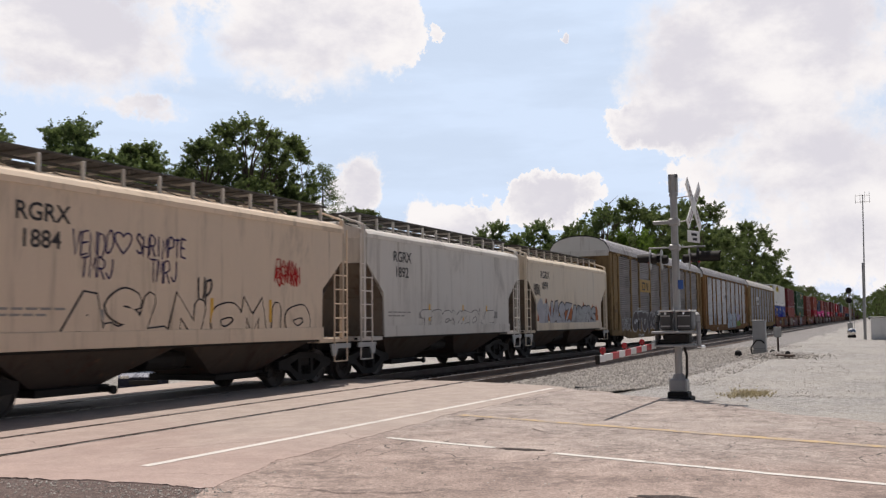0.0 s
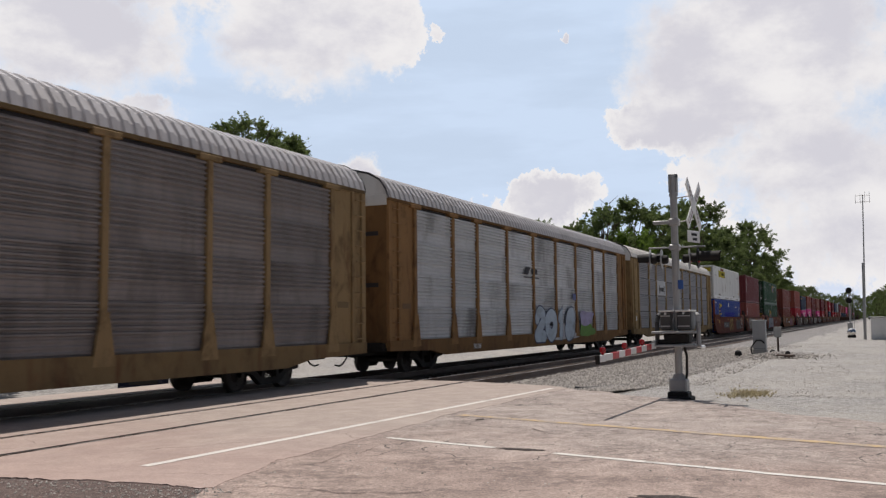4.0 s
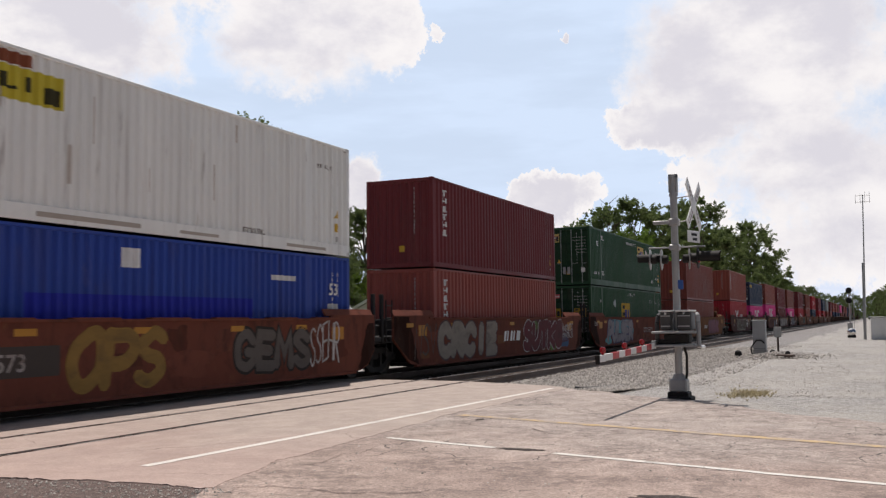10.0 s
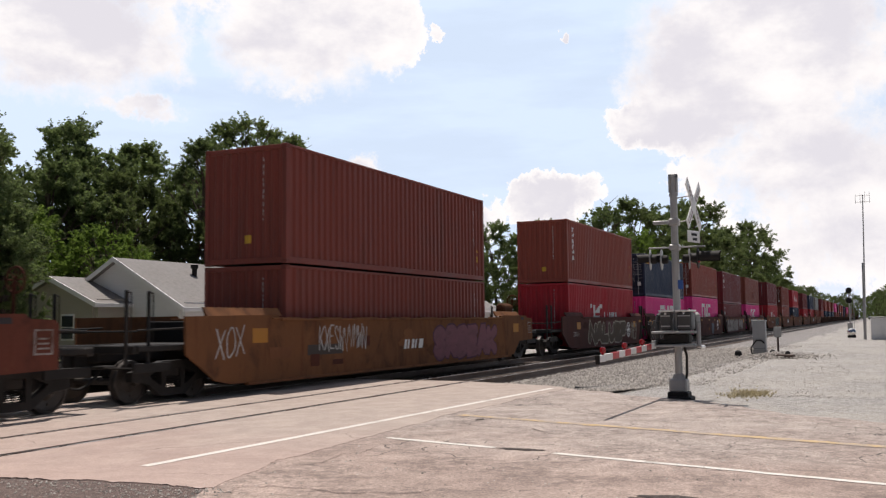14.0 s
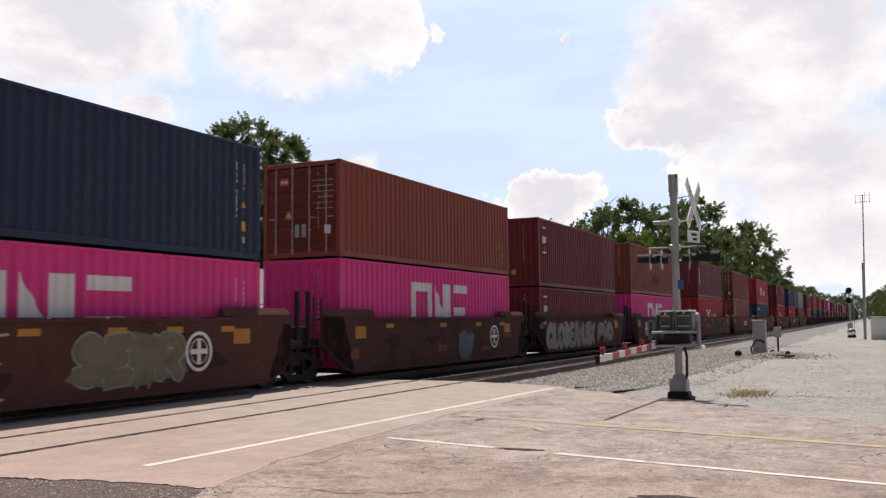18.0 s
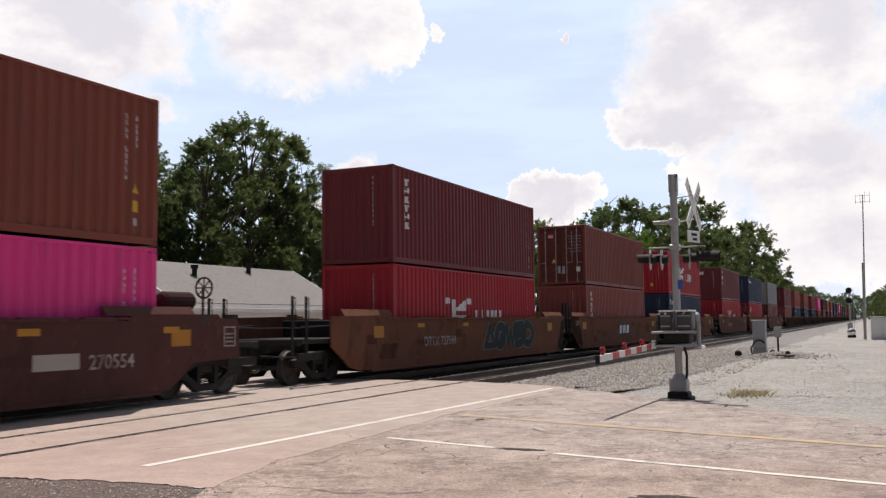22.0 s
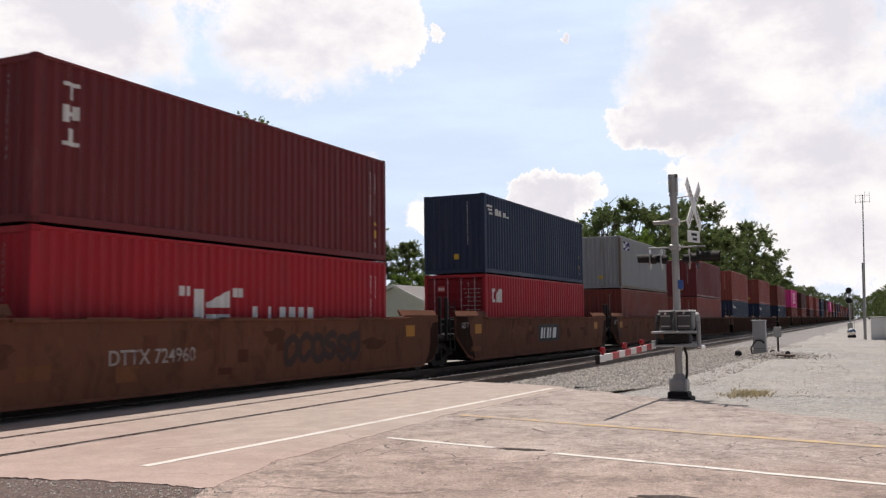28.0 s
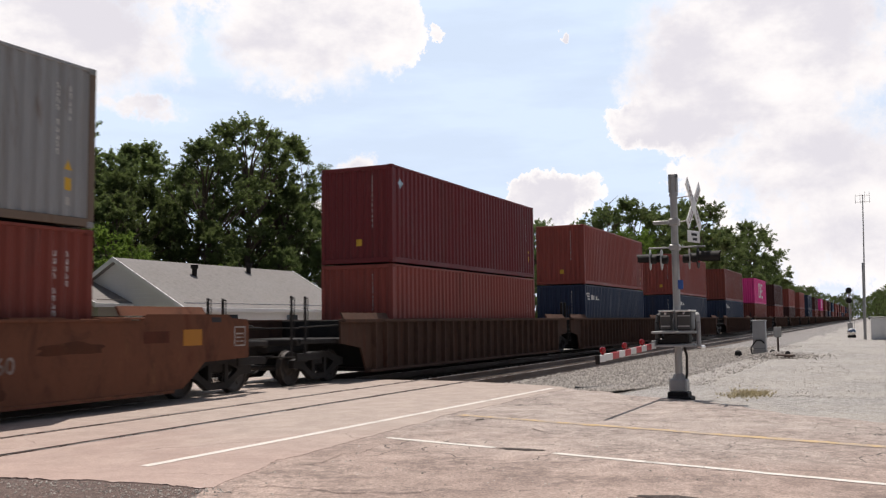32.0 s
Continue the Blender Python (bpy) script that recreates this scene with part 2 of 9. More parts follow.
# ---- mesh helpers ----
class Geo:
    """Collects vertices and faces of one mesh."""

    def __init__(self):
        self.v, self.f, self.mi = [], [], []
        self.slot = 0

    def add(self, verts, faces):
        n = len(self.v)
        self.v.extend(tuple(p) for p in verts)
        for f in faces:
            self.f.append(tuple(i + n for i in f))
            self.mi.append(self.slot)
        return self

    def box(self, x0, x1, y0, y1, z0, z1, c=0.0):
        if c <= 0:
            return self.add([(x, y, z) for z in (z0, z1) for y in (y0, y1) for x in (x0, x1)],
                            [(0, 2, 3, 1), (4, 5, 7, 6), (0, 1, 5, 4), (2, 6, 7, 3), (0, 4, 6, 2), (1, 3, 7, 5)])
        c = min(c, abs(x1 - x0) / 2.2, abs(y1 - y0) / 2.2, abs(z1 - z0) / 2.2)
        vs, idx = [], {}
        for i, x in enumerate((x0, x1)):
            for j, y in enumerate((y0, y1)):
                for k, z in enumerate((z0, z1)):
                    sx, sy, sz = (c, -c)[i], (c, -c)[j], (c, -c)[k]
                    for a, p in enumerate(((x, y + sy, z + sz), (x + sx, y, z + sz), (x + sx, y + sy, z))):
                        idx[i, j, k, a] = len(vs)
                        vs.append(p)
        F = []
        for a in range(3):
            for s in (0, 1):
                loop = []
                for b, d in ((0, 0), (1, 0), (1, 1), (0, 1)):
                    key = [0, 0, 0]
                    key[a], key[(a + 1) % 3], key[(a + 2) % 3] = s, b, d
                    loop.append(idx[(*key, a)])
                F.append(tuple(loop if s else loop[::-1]))
        for a in range(3):
            o1, o2 = (a + 1) % 3, (a + 2) % 3
            for s in (0, 1):
                for t in (0, 1):
                    k0, k1 = [0, 0, 0], [0, 0, 0]
                    k0[o1] = k1[o1] = s
                    k0[o2] = k1[o2] = t
                    k1[a] = 1
                    q = (idx[(*k0, o1)], idx[(*k1, o1)], idx[(*k1, o2)], idx[(*k0, o2)])
                    F.append(q if s != t else q[::-1])
        for i in (0, 1):
            for j in (0, 1):
                for k in (0, 1):
                    q = tuple(idx[i, j, k, a] for a in range(3))
                    F.append(q if (i + j + k) % 2 else q[::-1])
        return self.add(vs, F)

    def rod(self, p0, p1, r, n=8, r1=None, caps=True):
        p0, p1 = Vector(p0), Vector(p1)
        d = (p1 - p0).normalized()
        a = d.orthogonal().normalized()
        b = d.cross(a)
        r1 = r if r1 is None else r1
        vs = []
        for p, q in ((p0, r), (p1, r1)):
            for i in range(n):
                w = 2 * math.pi * i / n
                vs.append(p + (a * math.cos(w) + b * math.sin(w)) * q)
        F = [(i, (i + 1) % n, n + (i + 1) % n, n + i) for i in range(n)]
        if caps:
            F += [tuple(range(n))[::-1], tuple(range(n, 2 * n))]
        return self.add(vs, F)

    def tube(self, pts, r, n=6):
        for a, b in zip(pts, pts[1:]):
            self.rod(a, b, r, n)
        return self

    def prism(self, outline, y0, y1, axis="y"):
        """Outline of (x, z) swept along y (or of (y, z) swept along x)."""
        n = len(outline)
        mk = (lambda a, b, c: (a, c, b)) if axis == "y" else (lambda a, b, c: (c, a, b)) if axis == "x" else (lambda a, b, c: (a, b, c))
        vs = [mk(a, b, y0) for a, b in outline] + [mk(a, b, y1) for a, b in outline]
        F = [(i, (i + 1) % n, n + (i + 1) % n, n + i) for i in range(n)]
        return self.add(vs, F + [tuple(range(n))[::-1], tuple(range(n, 2 * n))])

    def lathe(self, profile, origin, axis="y", n=20):
        """Profile of (radius, along) turned round an axis."""
        o = Vector(origin)
        vs, F = [], []
        for r, h in profile:
            for i in range(n):
                w = 2 * math.pi * i / n
                c, s = r * math.cos(w), r * math.sin(w)
                vs.append(o + Vector((c, h, s) if axis == "y" else (h, c, s) if axis == "x" else (c, s, h)))
        for k in range(len(profile) - 1):
            for i in range(n):
                j = (i + 1) % n
                F.append((k * n + i, k * n + j, k * n + n + j, k * n + n + i))
        F += [tuple(range(n))[::-1], tuple(range(len(vs) - n, len(vs)))]
        return self.add(vs, F)

    def sheet(self, cols):
        """Columns of points joined into a strip."""
        m = len(cols[0])
        vs = [p for c in cols for p in c]
        F = [(i * m + j, (i + 1) * m + j, (i + 1) * m + j + 1, i * m + j + 1) for i in range(len(cols) - 1) for j in range(m - 1)]
        return self.add(vs, F)

    def mesh(self, name, *materials, smooth=False, fix=True):
        me = bpy.data.meshes.new(name)
        me.from_pydata(self.v, [], self.f)
        for m in materials:
            me.materials.append(m)
        if len(materials) > 1:
            me.polygons.foreach_set("material_index", self.mi)
        if fix:
            bm = bmesh.new()
            bm.from_mesh(me)
            bmesh.ops.recalc_face_normals(bm, faces=bm.faces)
            bm.to_mesh(me)
            bm.free()
        if smooth:
            me.polygons.foreach_set("use_smooth", [True] * len(me.polygons))
        me.update()
        return me


def part(name, geo, material, parent, label="", loc=(0, 0, 0), color=None, smooth=False):
    """Links a mesh as one object under a thing or under a part."""
    me = geo if isinstance(geo, bpy.types.Mesh) else geo.mesh(name, material, smooth=smooth)
    ob = new(name, me)
    ob.parent = parent
    ob.location = loc
    if color:
        ob.color = (*color, 1)
    if label:
        ob["label"] = label
    return ob


def thing(name, label, category, group="", kind="", at=None, mesh=None, color=None):
    ob = new(name, mesh)
    if at is not None:
        ob.matrix_basis = at
    if color:
        ob.color = (*color, 1)
    return tagged(ob, label, category, group, kind)


def lettering(text, size, material_mesh_name="lettering", align="LEFT", bold=0.0):
    """Built-in font, upright in the xz plane, facing -y."""
    cu = bpy.data.curves.new("text", "FONT")
    cu.body, cu.size, cu.align_x, cu.offset = text, size, align, bold
    cu.resolution_u = 3
    ob = bpy.data.objects.new("text", cu)
    scene.collection.objects.link(ob)
    dg = bpy.context.evaluated_depsgraph_get()
    me = bpy.data.meshes.new_from_object(ob.evaluated_get(dg))
    me.transform(Matrix.Rotation(radians(90), 4, "X"))
    bpy.data.objects.remove(ob)
    bpy.data.curves.remove(cu)
    me.materials.clear()
    return me


def words(name, text, size, material, parent, loc, align="LEFT", bold=0.0, color=None):
    me = lettering(text, size, align=align, bold=bold)
    me.materials.append(material)
    ob = new(name, me)
    ob.parent, ob.location = parent, loc
    if color:
        ob.color = (*color, 1)
    return ob


# ---- ground, road and tracks ----
def ground_material(name, base, pebble, scale, patch, rough=0.95, bump=0.6, contrast=0.5, dusty=0.5):
    """Loose stone or soil: irregular grains at three sizes and broad worn patches."""
    m = bpy.data.materials.new(name)
    m.use_nodes = True
    N = Nodes(m.node_tree)
    pos = N.add("ShaderNodeNewGeometry").outputs["Position"]
    g1 = N.noise(pos, scale, 3.0, 0.7)
    g2 = N.noise(pos, scale * 3.1, 3.0, 0.7)
    big = N.noise(pos, 0.16, 6.0, 0.66, 0.6)
    mid = N.noise(pos, 1.1, 6.0, 0.65, 0.3)
    tone = N.math("ADD", N.math("MULTIPLY", g1, 0.6), N.math("MULTIPLY", g2, 0.4))
    c = N.mix(N.ramp(tone, 0.5 - contrast * 0.28, 0.5 + contrast * 0.28), (*base, 1), (*pebble, 1))
    coarse = N.ramp(N.noise(pos, scale * 0.32, 5.0, 0.75), 0.36, 0.64)
    c = N.mix(N.math("MULTIPLY", coarse, 0.45), c, (*[v * 0.62 for v in base], 1))
    c = N.mix(N.ramp(N.math("ADD", N.math("MULTIPLY", big, 0.65), N.math("MULTIPLY", mid, 0.35)), 0.42, 0.60, 0.0, dusty), c, (*patch, 1))
    c = N.mix(N.ramp(N.noise(pos, 0.5, 7.0, 0.7, 1.0), 0.56, 0.70, 0.0, 0.5), c, (*[v * 0.55 for v in base], 1))
    white = N.ramp(N.noise(pos, scale * 1.7, 2.0, 0.5), 0.66, 0.72, 0.0, 0.8)
    c = N.mix(white, c, (*[min(0.72, v * 1.5) for v in pebble], 1))
    h = N.math("ADD", tone, N.math("MULTIPLY", mid, 0.4))
    bn = N.add("ShaderNodeBump", {"Strength": bump, "Distance": 0.04, "Height": h})
    b = N.add("ShaderNodeBsdfPrincipled", {"Base Color": c, "Roughness": rough, "Normal": bn.outputs[0]})
    N.add("ShaderNodeOutputMaterial", {0: b.outputs[0]})
    return m


def asphalt_material(name, base, light, crack, speck=0.12, crack_scale=0.55, crack_width=0.012, oil=0.25, mottle=0.3, beyond=None):
    m = bpy.data.materials.new(name)
    m.use_nodes = True
    N = Nodes(m.node_tree)
    pos = N.add("ShaderNodeNewGeometry").outputs["Position"]
    warp = N.add("ShaderNodeVectorMath", {0: pos, 1: N.add("ShaderNodeVectorMath", {0: N.add("ShaderNodeTexNoise", {"Vector": pos, "Scale": 1.3, "Detail": 5.0}).outputs[1], 1: (0.9, 0.9, 0.9)}, operation="MULTIPLY").outputs[0]}, operation="ADD").outputs[0]
    big = N.noise(pos, 0.35, 6.0, 0.65, 0.5)
    mid = N.noise(pos, 2.2, 6.0, 0.65, 0.3)
    fine = N.noise(pos, 70.0, 3.0, 0.7)
    grit = N.add("ShaderNodeTexVoronoi", {"Vector": pos, "Scale": 55.0}).outputs["Color"]
    gr = N.add("ShaderNodeSeparateColor", {0: grit}).outputs[0]
    c = N.mix(N.ramp(N.math("ADD", N.math("MULTIPLY", big, 0.6), N.math("MULTIPLY", mid, 0.4)), 0.36, 0.64), (*base, 1), (*light, 1))
    if beyond:                      # the surface is greyer further along the road
        px = N.add("ShaderNodeSeparateXYZ", {0: pos}).outputs[0]
        along = N.math("ADD", px, N.math("MULTIPLY", N.math("SUBTRACT", big, 0.5), 9.0))
        c = N.mix(N.ramp(along, beyond[0], beyond[1], 0.0, 0.85), c, N.mix(N.ramp(mid, 0.35, 0.65), (*beyond[2], 1), (*beyond[3], 1)))
    v = N.math("ADD", N.math("ADD", 1.0, N.math("MULTIPLY", N.math("SUBTRACT", fine, 0.5), speck * 2)), N.math("MULTIPLY", N.math("SUBTRACT", gr, 0.5), speck * 1.6))
    c = N.add("ShaderNodeHueSaturation", {"Value": v, "Color": c}).outputs[0]
    # crumbled, stained mottling of the worn surface
    worn = N.ramp(N.noise(pos, 5.5, 7.0, 0.78, 0.6), 0.40, 0.62)
    region = N.ramp(N.noise(pos, 0.7, 4.0, 0.6, 0.4), 0.38, 0.60)
    c = N.mix(N.math("MULTIPLY", N.math("MULTIPLY", worn, region), mottle), c, (*[v * 0.52 for v in base], 1))
    blot = N.ramp(N.noise(N.add("ShaderNodeMapping", {0: pos, 1: (3.0, 9.0, 0.0), 3: (1.0, 0.6, 1.0)}).outputs[0], 2.6, 8.0, 0.74, 1.2), 0.55, 0.68, 0.0, mottle * 0.7)
    c = N.mix(blot, c, (*[v * 0.48 for v in base], 1))
    pits = N.ramp(N.noise(pos, 21.0, 3.0, 0.65), 0.64, 0.72, 0.0, mottle * 1.2)
    c = N.mix(pits, c, (*[v * 0.35 for v in base], 1))
    # cracks: a few long ones, broken up by noise
    e = N.add("ShaderNodeTexVoronoi", {"Vector": warp, "Scale": crack_scale}, feature="DISTANCE_TO_EDGE").outputs["Distance"]
    cr = N.math("MULTIPLY", N.ramp(e, crack_width, crack_width * 0.2), N.ramp(N.noise(pos, 0.55, 3.0), 0.50, 0.60))
    c = N.mix(N.math("MULTIPLY", cr, crack), c, (0.03, 0.026, 0.023, 1))
    # worn dark smears
    sm = N.ramp(N.noise(N.add("ShaderNodeMapping", {0: pos, 3: (1.0, 0.35, 1.0)}).outputs[0], 1.1, 6.0, 0.7, 0.8), 0.62, 0.74, 0.0, oil)
    c = N.mix(sm, c, (0.07, 0.06, 0.055, 1))
    h = N.math("SUBTRACT", N.math("ADD", N.math("MULTIPLY", fine, 0.4), N.math("MULTIPLY", mid, 0.5)), N.math("MULTIPLY", cr, 1.5))
    bn = N.add("ShaderNodeBump", {"Strength": 0.35, "Distance": 0.02, "Height": h})
    b = N.add("ShaderNodeBsdfPrincipled", {"Base Color": c, "Roughness": 0.86, "Normal": bn.outputs[0]})
    N.add("ShaderNodeOutputMaterial", {0: b.outputs[0]})
    return m


gravel = ground_material("gravel", (0.16, 0.150, 0.138), (0.58, 0.555, 0.52), 16.0, (0.47, 0.425, 0.37), bump=1.0, contrast=0.6, dusty=0.4)
ballast_mat = ground_material("ballast_stone", (0.06, 0.055, 0.052), (0.50, 0.475, 0.455), 10.0, (0.24, 0.22, 0.205), bump=1.0, contrast=0.7)
grass_mat = ground_material("grass_ground", (0.07, 0.10, 0.03), (0.13, 0.15, 0.05), 9.0, (0.17, 0.15, 0.08))
asphalt_old = asphalt_material("old_asphalt", (0.265, 0.195, 0.162), (0.45, 0.345, 0.290), 0.9, 0.38, 0.75, 0.011, 0.5, 0.78, (8.5, 13.5, (0.335, 0.285, 0.250), (0.44, 0.375, 0.33)))
asphalt_smooth = asphalt_material("smooth_asphalt", (0.36, 0.262, 0.222), (0.46, 0.338, 0.290), 0.5, 0.12, 0.30, 0.005, 0.22, 0.14, (6.5, 13.0, (0.355, 0.295, 0.252), (0.425, 0.357, 0.305)))
asphalt_dark = asphalt_material("dark_asphalt", (0.11, 0.078, 0.066), (0.22, 0.155, 0.13), 0.6, 0.6, 0.9, 0.014, 0.3, 0.9)
hollow = ground_material("crumbled_hollow", (0.035, 0.028, 0.025), (0.16, 0.125, 0.108), 30.0, (0.08, 0.062, 0.054), bump=1.0, contrast=0.6)
shoulder_mat = ground_material("shoulder_grit", (0.075, 0.054, 0.047), (0.30, 0.215, 0.185), 24.0, (0.15, 0.108, 0.092), bump=1.0, contrast=0.6, dusty=0.5)
stone_mat = surface("loose_stone", (0.40, 0.37, 0.335), 0.9, 0.0, (30, 0.1), (3, 0.1), None, 0.2, spread=0.55, island=True)
road_white = surface("road_white_paint", (0.68, 0.64, 0.58), 0.7, 0.0, (70, 0.1), (1.5, 0.1), (0.34, 0.30, 0.26, 0.85), 0.1, coord="World", dirt_size=2.6, dirt_from=(0.56, 0.66))
road_yellow = surface("road_yellow_paint", (0.54, 0.37, 0.17), 0.75, 0.0, (70, 0.12), (1.5, 0.1), (0.36, 0.29, 0.235, 0.95), 0.1, coord="World", dirt_size=3.4, dirt_from=(0.36, 0.58))

RAILS_FAR = (1.22 - 0.7525, 1.22 + 0.7525)
RAILS_NEAR = (-3.22, -1.72)


def build_ground():
    g = Geo()
    xs = [-1500, -600, -250, -120, -60] + [i * 2.0 for i in range(-20, 80)] + [170, 190, 220, 260, 320, 420, 600, 900, 1400, 2200, 3000]
    ys = [-1200, -500, -200, -90, -50] + [i * 2.0 for i in range(-20, 40)] + [90, 110, 140, 180, 250, 400, 700, 1200]
    cols = []
    for x in xs:
        col = []
        for y in ys:
            z = -0.06
            if not (-4 < x < 26 and -30 < y < 12):
                z += 0.07 * noise.noise(Vector((x * 0.11, y * 0.11, 0.3)))
            if -7 < y < 5:
                z -= 0.30
            if 12 < x < 40 and 5 < y < 17:      # the road falls away behind the tracks
                z -= 0.98 * min(1, (x - 12) / 6, (40 - x) / 6) * min(1, (y - 5) / 4, (17 - y) / 2)
            col.append((x, y, z))
        cols.append(col)
    g.sheet(cols)
    thing("ground", "pale crushed gravel ground with worn dusty patches", "ground", kind="structure", mesh=g.mesh("ground", gravel, smooth=True))
    # lawn behind the tracks
    g = Geo()
    cols = []
    for i in range(60):
        x = -40 + i * 6.0
        e = (17.2 if 8 < x < 44 else 13.5) + 0.6 * noise.noise(Vector((x * 0.07, 0, 0)))
        cols.append([(x, e, -0.055), (x, e + 1.0, 0.02), (x, e + 20, 0.05), (x, 150, 0.1)])
    g.sheet(cols)
    thing("lawn", "dry green lawn and undergrowth behind the tracks", "grass", kind="structure", mesh=g.mesh("lawn", grass_mat, smooth=True))


def slab(name, outline, top, mat, label, category, thick=0.25):
    g = Geo()
    n = len(outline)
    g.add([(x, y, top) for x, y in outline] + [(x, y, top - thick) for x, y in outline],
          [tuple(range(n))] + [(i, i + n, (i + 1) % n + n, (i + 1) % n) for i in range(n)])
    return thing(name, label, category, kind="structure", mesh=g.mesh(name, mat))


def ragged(points, amp, step=0.35, seed=0):
    """A polyline broken up into an uneven edge."""
    out = []
    for (x0, y0), (x1, y1) in zip(points, points[1:]):
        n = max(1, int(math.hypot(x1 - x0, y1 - y0) / step))
        for i in range(n):
            t = i / n
            x, y = x0 + (x1 - x0) * t, y0 + (y1 - y0) * t
            f = 0.45 * noise.noise(Vector((x * 11, y * 11, seed + 3))) if step < 0.12 else 0.0
            out.append((x + amp * (noise.noise(Vector((x * 1.7, y * 1.7, seed))) + f), y + amp * (noise.noise(Vector((x * 1.7, y * 1.7, seed + 7))) + f)))
    return out + [points[-1]]


def build_road():
    # older, cracked road surface towards the viewer
    right = ragged([(19.9, -6.3), (18.6, -8.0), (17.6, -9.6), (15.6, -11.2), (14.2, -14.0), (11.5, -26.0)], 0.25, 0.3, 3)
    left = ragged([(-3.0, -26.0), (-1.0, -13.0), (2.0, -9.5), (6.9, -6.9)], 0.2, 0.4, 5)
    join = ragged([(6.9, -6.9), (8.4, -6.55), (10.3, -6.45), (13.7, -6.25), (19.9, -6.3)], 0.14, 0.09, 9)
    slab("road", right + left[1:] + join[1:-1], 0.0, asphalt_old, "cracked sun-bleached asphalt road", "road")
    # smoother crossing surface between and around the rails, with gaps for the rails
    gaps = [RAILS_NEAR[0], RAILS_NEAR[1], RAILS_FAR[0], RAILS_FAR[1]]
    edges = [-6.45]
    for r, inner in zip(gaps, (1, -1, 1, -1)):
        lo, hi = (r - 0.055, r + 0.11) if inner > 0 else (r - 0.11, r + 0.055)
        edges += [lo, hi]
    edges.append(4.0)
    for k in range(0, len(edges), 2):
        y0, y1 = edges[k], edges[k + 1]
        if k == 0:
            outline = ragged([(6.9, -6.9), (8.4, -6.55), (10.3, -6.45), (13.7, -6.25), (19.9, -6.3)], 0.14, 0.09, 9) + ragged([(20.6, -5.6), (21.4, y1)], 0.12, 0.3, 2) + [(6.4, y1)] + ragged([(6.55, -4.3), (6.75, -5.6), (6.9, -6.88)], 0.16, 0.045, 4)
            slab("crossing", outline, 0.004, asphalt_smooth, "smooth pinkish asphalt level crossing surface", "crossing")
        else:
            slab("crossing", [(6.2, y0), (21.5, y0), (21.5, y1), (6.2, y1)], 0.004, asphalt_smooth, "smooth pinkish asphalt level crossing surface", "crossing")
    # dark rough shoulder beside the crossing
    slab("shoulder", ragged([(6.9, -6.95), (6.75, -5.6), (6.5, -4.25), (6.3, -3.4)], 0.15, 0.05, 4) + [(2.0, -3.4), (0.5, -8.0), (3.0, -9.0)], -0.004, shoulder_mat, "dark rough asphalt shoulder with loose grit", "shoulder")

    def stripe(name, a, b, w, mat, label, wob=0.0, cut=(), z=0.005):
        a, b = Vector((*a, 0)), Vector((*b, 0))
        d = (b - a)
        n = Vector((-d.y, d.x, 0)).normalized() * w / 2
        g = Geo()
        m = 160
        for i in range(m):
            t0, t1 = i / m, (i + 1) / m
            if any(lo < (t0 + t1) / 2 < hi for lo, hi in cut):
                continue
            q = []
            for t, s in ((t0, -1), (t1, -1), (t1, 1), (t0, 1)):
                p = a + d * t + n * s * (1 + wob * noise.noise(Vector((t * 60, s * 3, w * 50))))
                q.append((p.x, p.y, z))
            g.add(q, [(0, 1, 2, 3)])
        thing(name, label, "road marking", kind="structure", mesh=g.mesh(name, mat))

    stripe("stop_line", (7.68, -5.42), (19.75, -5.97), 0.125, road_white, "white painted stop line along the crossing", 0.25, z=0.0075)
    stripe("edge_line", (10.75, -6.72), (8.0, -18.4), 0.11, road_white, "worn white painted edge line of the road", 0.3, cut=((0.145, 0.215),))
    stripe("centre_line", (13.75, -6.4), (10.4, -18.4), 0.19, road_yellow, "faded yellow painted centre line of the road", 0.5)


